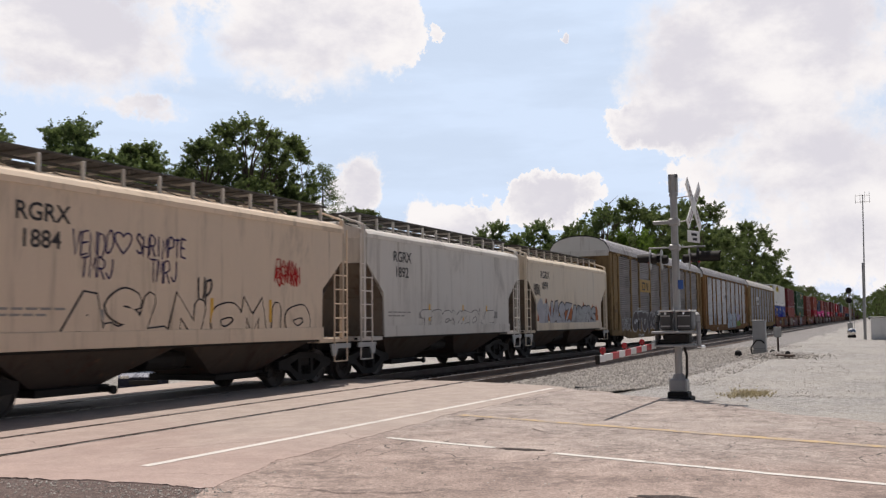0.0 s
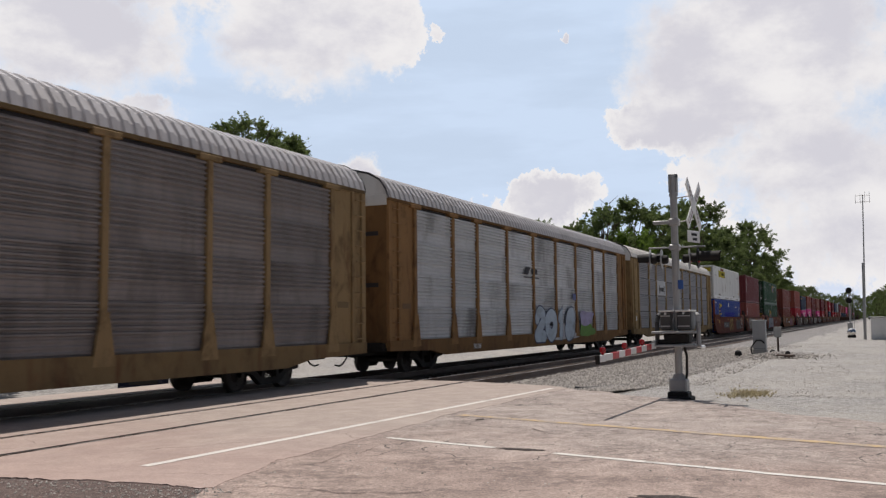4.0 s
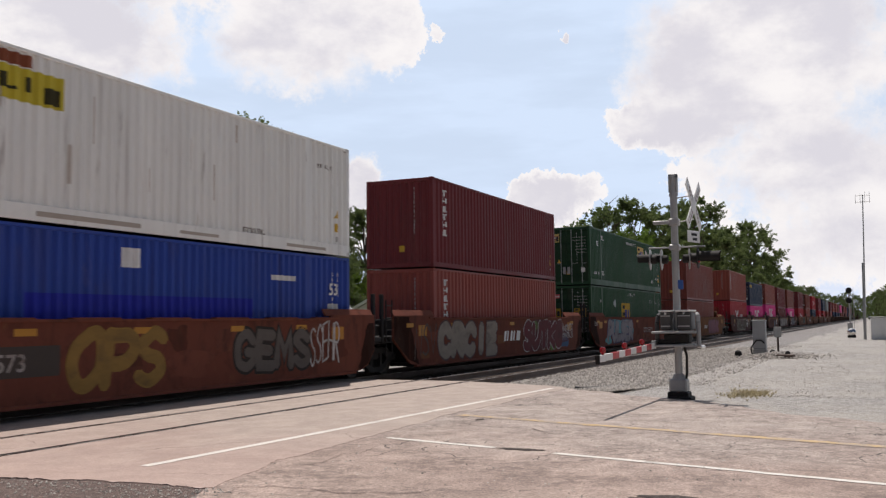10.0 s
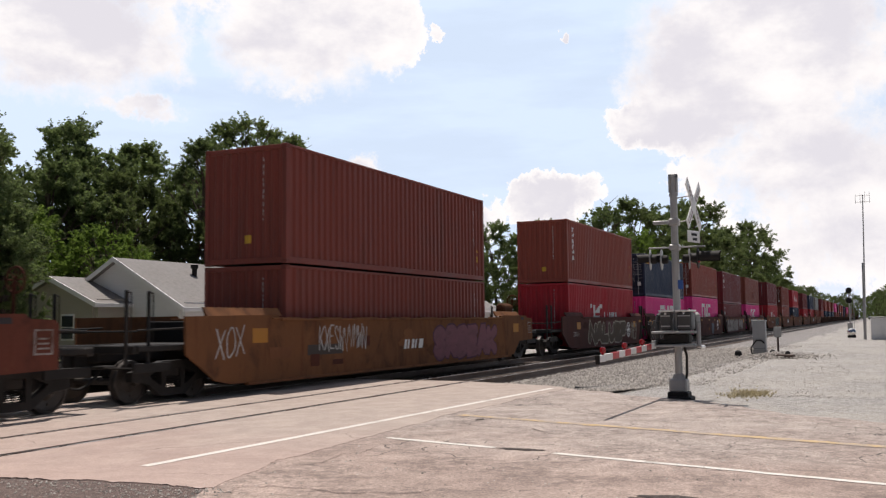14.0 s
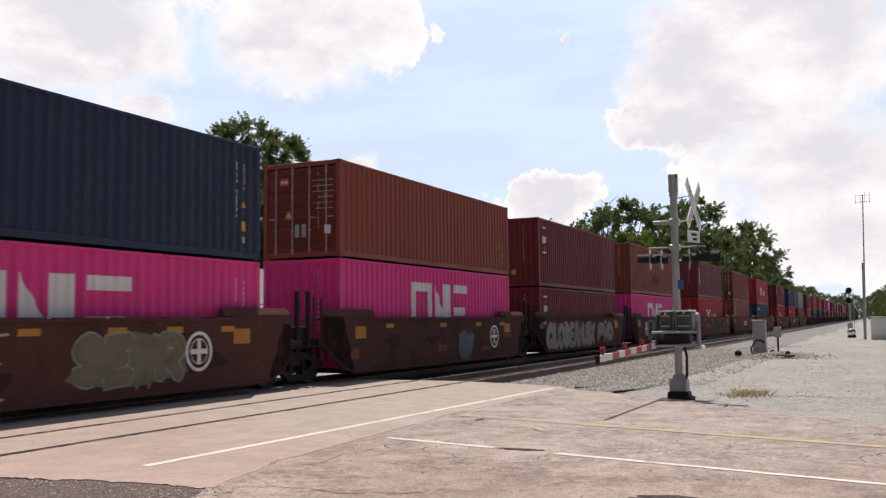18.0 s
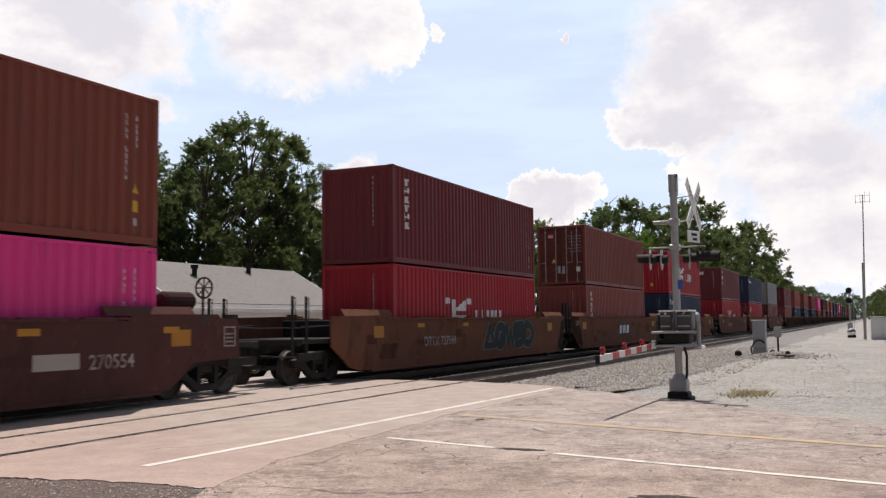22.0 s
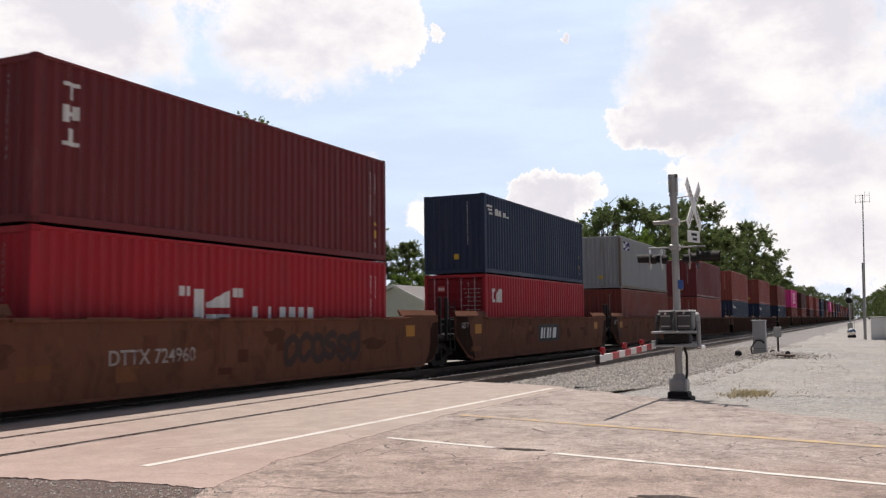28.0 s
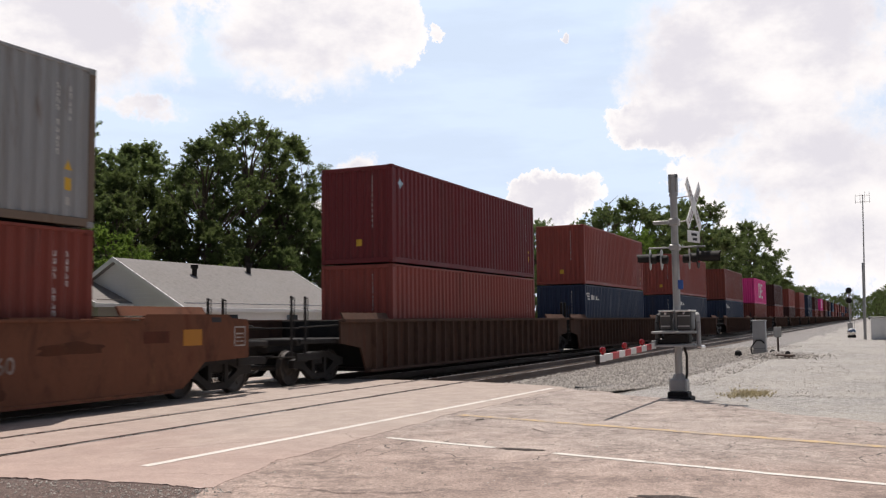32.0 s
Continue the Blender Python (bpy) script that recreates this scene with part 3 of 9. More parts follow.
def build_tracks():
    prof = [(-0.07, -0.172), (0.07, -0.172), (0.07, -0.160), (0.012, -0.140), (0.010, -0.045), (0.036, -0.036), (0.036, -0.006), (0.030, 0.0), (-0.030, 0.0), (-0.036, -0.006), (-0.036, -0.036), (-0.010, -0.045), (-0.012, -0.140), (-0.07, -0.160)]
    for y, lab in ((RAILS_FAR[0], "used"), (RAILS_FAR[1], "used"), (RAILS_NEAR[0], "near"), (RAILS_NEAR[1], "near")):
        g = Geo()
        g.prism([(y + a, b) for a, b in prof], -150, 900, axis="x")
        rail = thing("rail", "rusty steel rail with a polished running surface", "rail", "rails of the tracks", mesh=g.mesh("rail", rail_steel))
        g = Geo()
        g.box(-150, 900, y - 0.026, y + 0.026, -0.002, 0.0035)
        part("rail_head", g, rail_head, rail, "worn bright running surface")
    # sleepers outside the crossing
    g = Geo()
    g.box(-0.115, 0.115, -1.3, 1.3, -0.36, -0.172, 0.012)
    me = g.mesh("sleeper", timber)
    first = None
    for yc in (1.22, -2.47):
        for i in range(150):
            x = 21.9 + i * 0.535
            if x > 60 and yc > 0:
                break
            ob = new("sleeper", me)
            ob.matrix_basis = pose(x, yc + random.uniform(-0.03, 0.03), random.uniform(-0.006, 0.004), 0, 0, random.uniform(-0.8, 0.8))
            tagged(ob, "weathered dark timber sleeper bedded in ballast", "sleeper", "sleepers of the tracks")
    # ballast bed, from the far shoulder to the near shoulder
    g = Geo()
    cols = []
    for i in range(220):
        x = 19.6 + (i * 0.35 if i < 120 else 42 + (i - 120) * 1.2 * (1 + (i - 120) * 0.05))
        near = -8.6 + 1.4 * noise.noise(Vector((x * 0.12, 0, 0))) + min(1.8, max(0, (24 - x) * 0.7)) - min(max((x - 30) * 0.05, 0), 1.6) * 0.2
        row = []
        for y, z in ((6.2, -0.42), (4.6, -0.33), (3.3, -0.19), (1.22, -0.20), (-0.6, -0.21), (-2.47, -0.20), (-4.1, -0.20), (-4.7, -0.22), (-5.6, -0.16), (-6.6, -0.12), (near + 0.9, -0.07), (near, -0.10)):
            row.append((x, y, z - max(0.0, min(0.25, (21.2 - x) * 0.6)) * (y > -6.9) - max(0.0, min(0.25, (22.0 + (y + 6.0) * 0.4 - x) * 0.3)) * (y <= -6.9) + 0.03 * noise.noise(Vector((x * 2.1, y * 2.1, 5)))))
        cols.append(row)
    g.sheet(cols)
    thing("ballast", "grey crushed stone ballast bed of the tracks", "ballast", kind="structure", mesh=g.mesh("ballast", ballast_mat, smooth=True))
    # loose stones over it
    rng = np.random.default_rng(5)
    base = np.array([(1, 0, 0), (-1, 0, 0), (0, 1, 0), (0, -1, 0), (0, 0, 1), (0, 0, -1)], float)
    tri = [(0, 2, 4), (2, 1, 4), (1, 3, 4), (3, 0, 4), (2, 0, 5), (1, 2, 5), (3, 1, 5), (0, 3, 5)]
    V, F = [], []
    n = 0
    for i in range(42000):
        u = rng.random()
        x = 20.6 + 34 * u ** 1.6
        y = rng.uniform(-8.9, -3.4)
        if x < 21.3 + min(0, (y + 5.6) * 0.55):
            continue
        if y < -7.6 and rng.random() < 0.75:
            continue
        if x < 22.5 and y < -6.8 - (x - 20) * 0.5:
            continue
        s = rng.uniform(0.014, 0.042)
        z = np.interp(y, (-8.6, -6.6, -5.6, -4.7, -3.4), (-0.07, -0.11, -0.15, -0.20, -0.19))
        p = base * rng.uniform(0.6, 1.3, (6, 1)) * s
        a = rng.uniform(0, 6.28)
        R = np.array([(math.cos(a), -math.sin(a), 0), (math.sin(a), math.cos(a), 0), (0, 0, 0.8)])
        p = p @ R.T + (x, y, z + s * 0.4)
        V.extend(map(tuple, p))
        F.extend((a0 + n, b0 + n, c0 + n) for a0, b0, c0 in tri)
        n += 6
    for i in range(13000):          # thinning out over the gravel lot, and heaped by the relay case
        if i < 1500:
            x, y = 40.3 + rng.normal() * 1.3, -8.9 + rng.normal() * 0.75
            s, lift = rng.uniform(0.02, 0.05), 0.16 * math.exp(-((x - 40.3) / 1.5) ** 2 - ((y + 8.9) / 0.9) ** 2)
        else:
            x, y = 19.5 + 40 * rng.random() ** 1.5, -7.6 - 7.5 * rng.random() ** 1.7
            if x < 20.5 + (y + 7.5) * -0.55 and y > -9.8 or noise.noise(Vector((x * 0.35, y * 0.5, 3))) < rng.uniform(-0.5, 0.35):
                continue
            s, lift = rng.uniform(0.005, 0.015), 0.0
        p = base * rng.uniform(0.6, 1.3, (6, 1)) * s
        a = rng.uniform(0, 6.28)
        R = np.array([(math.cos(a), -math.sin(a), 0), (math.sin(a), math.cos(a), 0), (0, 0, 0.8)])
        p = p @ R.T + (x, y, -0.055 + lift + s * 0.3)
        V.extend(map(tuple, p))
        F.extend((a0 + n, b0 + n, c0 + n) for a0, b0, c0 in tri)
        n += 6
    g = Geo()
    g.v, g.f, g.mi = V, F, [0] * len(F)
    thing("loose_stones", "loose pale and dark grey ballast stones", "stones", kind="stuff", mesh=g.mesh("loose_stones", stone_mat, fix=False))


def build_grit():
    """Crumbled bits lying on the old road, a worn hollow in it, and weeds at its edge."""
    r = np.random.default_rng(9)
    base = np.array([(1, 0, 0), (-1, 0, 0), (0, 1, 0), (0, -1, 0), (0, 0, 0.8), (0, 0, -0.4)], float)
    tri = [(0, 2, 4), (2, 1, 4), (1, 3, 4), (3, 0, 4)]
    V, F, n = [], [], 0
    for i in range(3600):
        x, y = r.uniform(3.0, 17.5), r.uniform(-13.5, -6.6)
        if noise.noise(Vector((x * 0.6, y * 0.6, 2))) < -0.05 and r.random() < 0.8:
            continue
        s = r.uniform(0.004, 0.016)
        if i % 3 == 0:
            y = r.uniform(-7.3, -3.5)
            x = np.interp(y, (-6.95, -5.6, -4.25, -3.4), (6.9, 6.75, 6.5, 6.3)) - abs(r.normal()) * 0.6
            s = r.uniform(0.006, 0.02)
        V.extend(map(tuple, base * r.uniform(0.5, 1.3, (6, 1)) * s + (x, y, 0.001)))
        F.extend((a + n, b + n, c + n) for a, b, c in tri)
        n += 6
    g = Geo()
    g.v, g.f, g.mi = V, F, [0] * len(F)
    thing("road_grit", "crumbled asphalt grit scattered on the road", "grit", kind="stuff", mesh=g.mesh("road_grit", stone_mat, fix=False))
    for cx, cy, rx, ry in ((10.33, -8.75, 0.07, 0.30), (7.9, -11.2, 0.20, 0.55), (13.2, -7.0, 0.12, 0.06)):
        g = Geo()
        pts = []
        for k in range(40):
            a = 2 * math.pi * k / 40
            q = 1 + 0.6 * noise.noise(Vector((math.cos(a) * 3.1 + cx, math.sin(a) * 3.1 + cy, 1))) + 0.3 * noise.noise(Vector((math.cos(a) * 9 + cx, math.sin(a) * 9 + cy, 1)))
            pts.append((cx + rx * q * math.cos(a), cy + ry * q * math.sin(a), 0.006))
        g.add(pts, [tuple(range(40))])
        thing("pothole", "dark crumbled hollow in the road surface", "pothole", kind="structure", mesh=g.mesh("pothole", hollow))
    # long irregular open cracks
    for k, pts in enumerate((((6.95, -7.0), (7.25, -7.6), (7.1, -8.3), (7.6, -8.9)), ((12.9, -6.6), (12.2, -7.4), (12.4, -8.1), (11.6, -9.3)), ((15.2, -7.2), (14.6, -8.4), (14.9, -9.5)), ((8.2, -6.75), (9.0, -7.1), (9.9, -7.0)))):
        line = ragged(list(pts), 0.22, 0.10, 20 + k)
        g = Geo()
        for (x0, y0), (x1, y1) in zip(line, line[1:]):
            d = Vector((x1 - x0, y1 - y0, 0))
            w = 0.004 + 0.012 * abs(noise.noise(Vector((x0 * 3, y0 * 3, k))))
            n2 = Vector((-d.y, d.x, 0)).normalized() * w
            g.add([(x0 - n2.x, y0 - n2.y, 0.007), (x1 - n2.x, y1 - n2.y, 0.007), (x1 + n2.x, y1 + n2.y, 0.007), (x0 + n2.x, y0 + n2.y, 0.007)], [(0, 1, 2, 3)])
        thing("crack", "dark open crack in the old road surface", "crack", kind="structure", mesh=g.mesh("crack", asphalt_dark))
    # weeds
    tufts = [(19.9 + r.normal() * 0.38, -10.2 + r.normal() * 0.2, 0.6) for _ in range(240)] + [(20.6 + r.normal() * 0.7, -10.0 + r.normal() * 0.25, 0.3) for _ in range(60)]
    g = Geo()
    for x, y, k in tufts:
        for j in range(7):
            a, h, l = r.uniform(0, 6.28), r.uniform(0.05, 0.16) * k, r.uniform(0.02, 0.09)
            dx, dy = math.cos(a), math.sin(a)
            g.add([(x - dy * 0.006, y + dx * 0.006, -0.06), (x + dy * 0.006, y - dx * 0.006, -0.06), (x + dx * l, y + dy * l, h - 0.05)], [(0, 1, 2)])
    thing("weeds", "dry yellow-green weeds on the gravel", "weeds", kind="stuff", mesh=g.mesh("weeds", surface("dry_weed", (0.42, 0.36, 0.22), 0.9, 0, (5, 0.2), (2, 0.3), None, 0, island=True, spread=0.4), fix=False))


build_ground()
build_road()
build_grit()
build_tracks()


# ---- rolling stock ----
YC = 1.22                      # centre line of the track the train runs on
rng = random.Random(11)
MOVING = []                    # (thing, place along the train at the start)
WHEELSETS = []


def travel(t):
    """How far the train has come after t seconds."""
    return 12.922 * t - 0.00789 * t * t


# shared meshes of the running gear
def _wheelset(r):
    g = Geo()
    for s in (-1, 1):
        g.lathe([(0.07, s * 0.62), (r * 0.55, s * 0.66), (r * 0.80, s * 0.685), (r + 0.028, s * 0.685), (r + 0.028, s * 0.715), (r, s * 0.722), (r - 0.005, s * 0.82), (r - 0.05, s * 0.825), (r - 0.06, s * 0.80), (r * 0.45, s * 0.77), (0.12, s * 0.82), (0.10, s * 0.86), (0.02, s * 0.86)], (0, 0, 0), "y", 24)
    g.rod((0, -0.98, 0), (0, 0.98, 0), 0.07, 10)
    for k in range(5):
        w = 2 * math.pi * k / 5
        for s in (-1, 1):
            c = Vector((math.cos(w), 0, math.sin(w))) * r * 0.62
            g.rod(c + Vector((0, s * 0.76, 0)), c + Vector((0, s * 0.80, 0)), 0.03, 5)
    return g.mesh("wheelset", wheel_steel)


def _sideframe():
    """One cast frame: a bowed outline with two windows and an opening for the springs."""
    outer = [(-1.13, 0.44), (-1.13, 0.62), (-0.78, 0.69), (-0.3, 0.81), (0.3, 0.81), (0.78, 0.69), (1.13, 0.62), (1.13, 0.44), (0.76, 0.40), (0.66, 0.36), (0.34, 0.13), (-0.34, 0.13), (-0.66, 0.36), (-0.76, 0.40)]
    holes = [[(-0.66, 0.54), (-0.33, 0.67), (-0.33, 0.32), (-0.58, 0.46)], [(0.66, 0.54), (0.58, 0.46), (0.33, 0.32), (0.33, 0.67)], [(-0.21, 0.27), (0.21, 0.27), (0.21, 0.66), (-0.21, 0.66)]]
    bm = bmesh.new()
    for loop in [outer] + holes:
        vs = [bm.verts.new((x, -0.075, z)) for x, z in loop]
        for a, b in zip(vs, vs[1:] + vs[:1]):
            bm.edges.new((a, b))
    bmesh.ops.triangle_fill(bm, use_beauty=True, edges=bm.edges[:])
    out = bmesh.ops.extrude_face_region(bm, geom=bm.faces[:])
    for v in out["geom"]:
        if isinstance(v, bmesh.types.BMVert):
            v.co.y = 0.075
    bmesh.ops.recalc_face_normals(bm, faces=bm.faces[:])
    me = bpy.data.meshes.new("sideframe")
    bm.to_mesh(me)
    bm.free()
    me.materials.append(black_steel)
    return me


def _springs():
    g = Geo()
    for x in (-0.15, 0.0, 0.15):
        for k in range(6):
            z = 0.27 + k * 0.036
            g.lathe([(0.045, 0), (0.062, 0.012), (0.045, 0.024)], (x, -0.02, z), "z", 8)
    return g.mesh("springs", black_steel)


def _bolster():
    g = Geo()
    g.box(-0.2, 0.2, -1.05, 1.05, 0.48, 0.68, 0.03)
    g.lathe([(0.2, 0), (0.2, 0.12)], (0, 0, 0.68), "z", 12)
    for s in (-1, 1):
        g.box(s * 0.42 - 0.04, s * 0.42 + 0.04, -0.85, 0.85, 0.36, 0.44, 0.01)
    return g.mesh("bolster", black_steel)


GEAR = dict(wheel=_wheelset(0.42), small=_wheelset(0.37), frame=_sideframe(), springs=_springs(), bolster=_bolster())


def truck(parent, x, small=False, detail=True, spin=True):
    t = part("truck", GEAR["bolster"], None, parent, "black cast steel truck", (x, 0, 0))
    for s in (-1, 1):
        f = part("sideframe", GEAR["frame"], None, t, "", (0, s * 1.0, 0))
        if detail:
            part("springs", GEAR["springs"], None, t, "coil springs", (0, s * 1.0, 0))
    r = 0.37 if small else 0.42
    for s in (-1, 1):
        w = part("wheelset", GEAR["small" if small else "wheel"], None, t, "steel wheels on an axle", (s * 0.89, 0, r + 0.004))
        if spin:
            WHEELSETS.append((w, s * 0.89, r))
    return t


_coupler = Geo()
_coupler.box(-0.9, 0.28, -0.09, 0.09, 0.75, 0.93, 0.02)
_coupler.prism([(0.2, -0.16), (0.62, -0.20), (0.70, -0.06), (0.55, 0.02), (0.60, 0.17), (0.2, 0.16)], 0.70, 0.98, axis="z")
GEAR["coupler"] = _coupler.mesh("coupler", black_steel)
_hose = Geo()
_hose.tube([(0.1, 0.35, 0.72), (0.3, 0.37, 0.55), (0.5, 0.38, 0.40), (0.7, 0.38, 0.33), (0.9, 0.36, 0.36)], 0.025, 6)
GEAR["hose"] = _hose.mesh("air_hose", black_steel)


def coupling(parent, x, sgn):
    for key, name in (("coupler", "coupler"), ("hose", "air_hose")):
        ob = part(name, GEAR[key], None, parent, "", (x, 0, 0))
        if sgn < 0:
            ob.rotation_euler = (0, 0, math.pi)


def bars(name, rects, material, parent, y, label="", color=None):
    """Flat painted bars facing the viewer's side, at the depth y."""
    g = Geo()
    for r in rects:
        if len(r) == 4 and not isinstance(r[0], tuple):
            x0, x1, z0, z1 = r
            g.box(x0, x1, y - 0.004, y, z0, z1)
        else:
            g.prism([(a, b) for a, b in r], y - 0.004, y)
    return part(name, g, material, parent, label, color=color)


# letter skeletons in a unit box: strokes of points, "~" marks a rounded stroke
STROKE_FONT = {
    "A": ["0,0 .42,1 .58,1 1,0", ".2,.36 .8,.36"], "B": ["0,0 0,1", "~0,1 .7,.98 .85,.76 .6,.55 .1,.52", "~.1,.52 .8,.5 1,.26 .7,.02 0,0"],
    "C": ["~.95,.8 .6,1 .15,.85 0,.5 .15,.15 .6,0 .98,.2"], "D": ["0,0 0,1", "~0,1 .6,.98 1,.6 .95,.3 .6,.03 0,0"],
    "E": [".95,1 .1,1 0,.5 .1,0 1,0", ".05,.52 .8,.52"], "F": [".95,1 .05,1 0,0", ".03,.55 .75,.55"], "G": ["~.95,.8 .6,1 .15,.85 0,.5 .15,.15 .6,0 .95,.2", ".95,.2 .95,.45 .55,.45"],
    "H": ["0,0 0,1", "1,0 1,1", "0,.5 1,.5"], "I": [".5,0 .5,1"], "J": ["~.9,1 .9,.3 .55,0 .1,.2"], "K": ["0,0 0,1", "1,1 .1,.48 1,0"], "L": [".1,1 0,0 .95,.02"], "M": ["0,0 .12,1 .5,.35 .88,1 1,0"],
    "N": ["0,0 .05,1 .95,0 1,1"], "O": ["~.5,1 .08,.8 0,.45 .2,.08 .55,0 .95,.25 1,.6 .8,.95 .5,1"], "P": ["0,0 0,1", "~0,1 .7,.98 .98,.72 .7,.46 .05,.42"],
    "R": ["0,0 0,1", "~0,1 .7,.98 .95,.74 .65,.5 .1,.46", ".35,.46 1,0"], "S": ["~.95,.85 .5,1 .08,.78 .4,.55 .85,.4 .9,.15 .45,0 .02,.15"], "T": ["0,1 1,1", ".5,1 .5,0"],
    "U": ["~0,1 .05,.3 .45,0 .9,.25 1,1"], "V": ["0,1 .5,0 1,1"], "W": ["0,1 .22,0 .5,.65 .78,0 1,1"], "X": ["0,0 1,1", "0,1 1,0"], "Y": ["0,1 .5,.5 1,1", ".5,.5 .45,0"], "Z": ["0,1 1,1 0,0 1,0"],
    "2": ["~.02,.72 .3,1 .8,.9 .75,.6 .35,.3 0,0", "0,0 1,0"], "1": [".2,.75 .55,1 .55,0"], "8": ["~.5,.52 .12,.7 .3,1 .75,.98 .9,.72 .5,.52 .05,.3 .25,.0 .8,.02 .98,.3 .5,.52"], "0": ["~.5,1 .05,.75 .05,.25 .5,0 .95,.25 .95,.75 .5,1"],
    "^": [".5,1 0,0 1,0 .5,1"], " ": [],
}


def strokes(letter):
    """The strokes of one letter as lists of (u, v), rounded ones sampled smoothly."""
    out = []
    for line in STROKE_FONT[letter]:
        pts = [tuple(float(v) for v in p.split(",")) for p in line.lstrip("~").split()]
        if line[0] == "~":
            ext = [pts[0]] + pts + [pts[-1]]
            fine = []
            for a, b, c, d in zip(ext, ext[1:], ext[2:], ext[3:]):
                for k in range(5):
                    t = k / 5
                    fine.append(tuple(0.5 * (2 * q + (r - p) * t + (2 * p - 5 * q + 4 * r - e) * t * t + (3 * q - p - 3 * r + e) * t ** 3) for p, q, r, e in zip(a, b, c, d)))
            pts = fine + [pts[-1]]
        out.append(pts)
    return out


def fat_line(g, pts, half, y):
    """One connected band along a line, with mitred bends and blunt rounded ends."""
    P = [Vector((a, 0, b)) for a, b in pts]
    d0, d1 = (P[0] - P[1]).normalized(), (P[-1] - P[-2]).normalized()
    rows = [(P[0] + d0 * half * 0.8, 0.45)] + [(p, 1.0) for p in P] + [(P[-1] + d1 * half * 0.8, 0.45)]
    vs = []
    for i, (p, w) in enumerate(rows):
        a = rows[max(0, i - 1)][0]
        b = rows[min(len(rows) - 1, i + 1)][0]
        e = (p - a).normalized() if (p - a).length > 1e-6 else (b - p).normalized()
        f = (b - p).normalized() if (b - p).length > 1e-6 else e
        m = e + f
        m = m.normalized() if m.length > 0.3 else e
        k = min(1.5, 1 / max(0.5, m.dot(e)))
        n = Vector((-m.z, 0, m.x)) * half * w * k
        vs += [(p.x + n.x, y, p.z + n.z), (p.x - n.x, y, p.z - n.z)]
    g.add(vs, [(2 * i, 2 * i + 2, 2 * i + 3, 2 * i + 1) for i in range(len(rows) - 1)])


def placed(letter, x0, x1, z0, z1, lean, r, wob):
    """Strokes of a letter set into a box, leaning and a little uneven."""
    out = []
    ph = r.uniform(0, 6.28)
    for pts in strokes(letter):
        row = []
        for u, v in pts:
            u2 = u + wob * math.sin(5 * v + ph) + lean * (v - 0.5)
            v2 = v + wob * math.sin(4 * u + 2 * ph)
            row.append((x0 + u2 * (x1 - x0), z0 + v2 * (z1 - z0)))
        out.append(row)
    return out


def piece(parent, text, x0, x1, z0, z1, y, edge, fill, seed, weight=0.20, rim=0.045, lean=0.1, material=None, pinch=0.0):
    """Swollen sprayed letters: each one a rim with its fill on it."""
    r = random.Random(seed)
    n = len(text)
    w, h = (x1 - x0) / n, z1 - z0
    for i, ch in enumerate(text):
        half = min(weight * w, 0.17 * h) * r.uniform(0.9, 1.12)
        top = h * (1 - pinch * abs(i / max(1, n - 1) - 0.4) * r.uniform(0.6, 1.3))
        a, b = x0 + i * w + half * 0.75, x0 + (i + 1) * w - half * 0.45
        if ch == "I" or ch == "1":
            a, b = a + 0.12 * w, b - 0.12 * w
        lines = placed(ch, a, b, z0 + half + rim, z0 + top - half - rim, lean * r.uniform(0.4, 1.3), r, 0.035)
        g, f = Geo(), Geo()
        for j, line in enumerate(lines):
            fat_line(g, line, half + rim, y - 0.002 - 0.0005 * (j + 4 * (i % 2)))
            fat_line(f, line, half, y - 0.0065 - 0.0005 * (j + 4 * (i % 2)))
        if lines:
            o = part("graffiti_letter", g, sprayed, parent, "sprayed graffiti letter outline", color=edge)
            part("letter_fill", f, material or sprayed, o, "faded sprayed fill", color=fill)


def tag(parent, x0, x1, z0, z1, y, n, width, color, seed, label="thin sprayed scrawl", text=None):
    """A quick hand-sprayed scrawl of thin uneven letters."""
    r = random.Random(seed)
    text = text or "".join(r.choice("AEHKMNRSTVWX") for _ in range(n))
    w = (x1 - x0) / len(text)
    g = Geo()
    for i, ch in enumerate(text):
        lift = r.uniform(-0.08, 0.08) * (z1 - z0)
        for j, line in enumerate(placed(ch, x0 + (i + 0.08) * w, x0 + (i + 0.90) * w, z0 + lift, z1 + lift, r.uniform(0.0, 0.25), r, 0.05)):
            fat_line(g, line, width * r.uniform(0.42, 0.6), y - 0.006 - 0.0006 * (j + 3 * (i % 2)))
    return part("graffiti", g, sprayed, parent, label, color=color)


def blot(parent, cx, cz, rx, rz, y, color, seed, label="sprayed colour patch"):
    """A soft-cornered patch of sprayed colour."""
    pts = []
    for k in range(28):
        a = 2 * math.pi * k / 28
        q = 1 + 0.5 * noise.noise(Vector((math.cos(a) * 1.4 + seed, math.sin(a) * 1.4, seed * 0.7)))
        pts.append((cx + rx * q * math.cos(a), cz + rz * q * math.sin(a)))
    return bars("graffiti_patch", [pts], sprayed, parent, y, label, color=color)


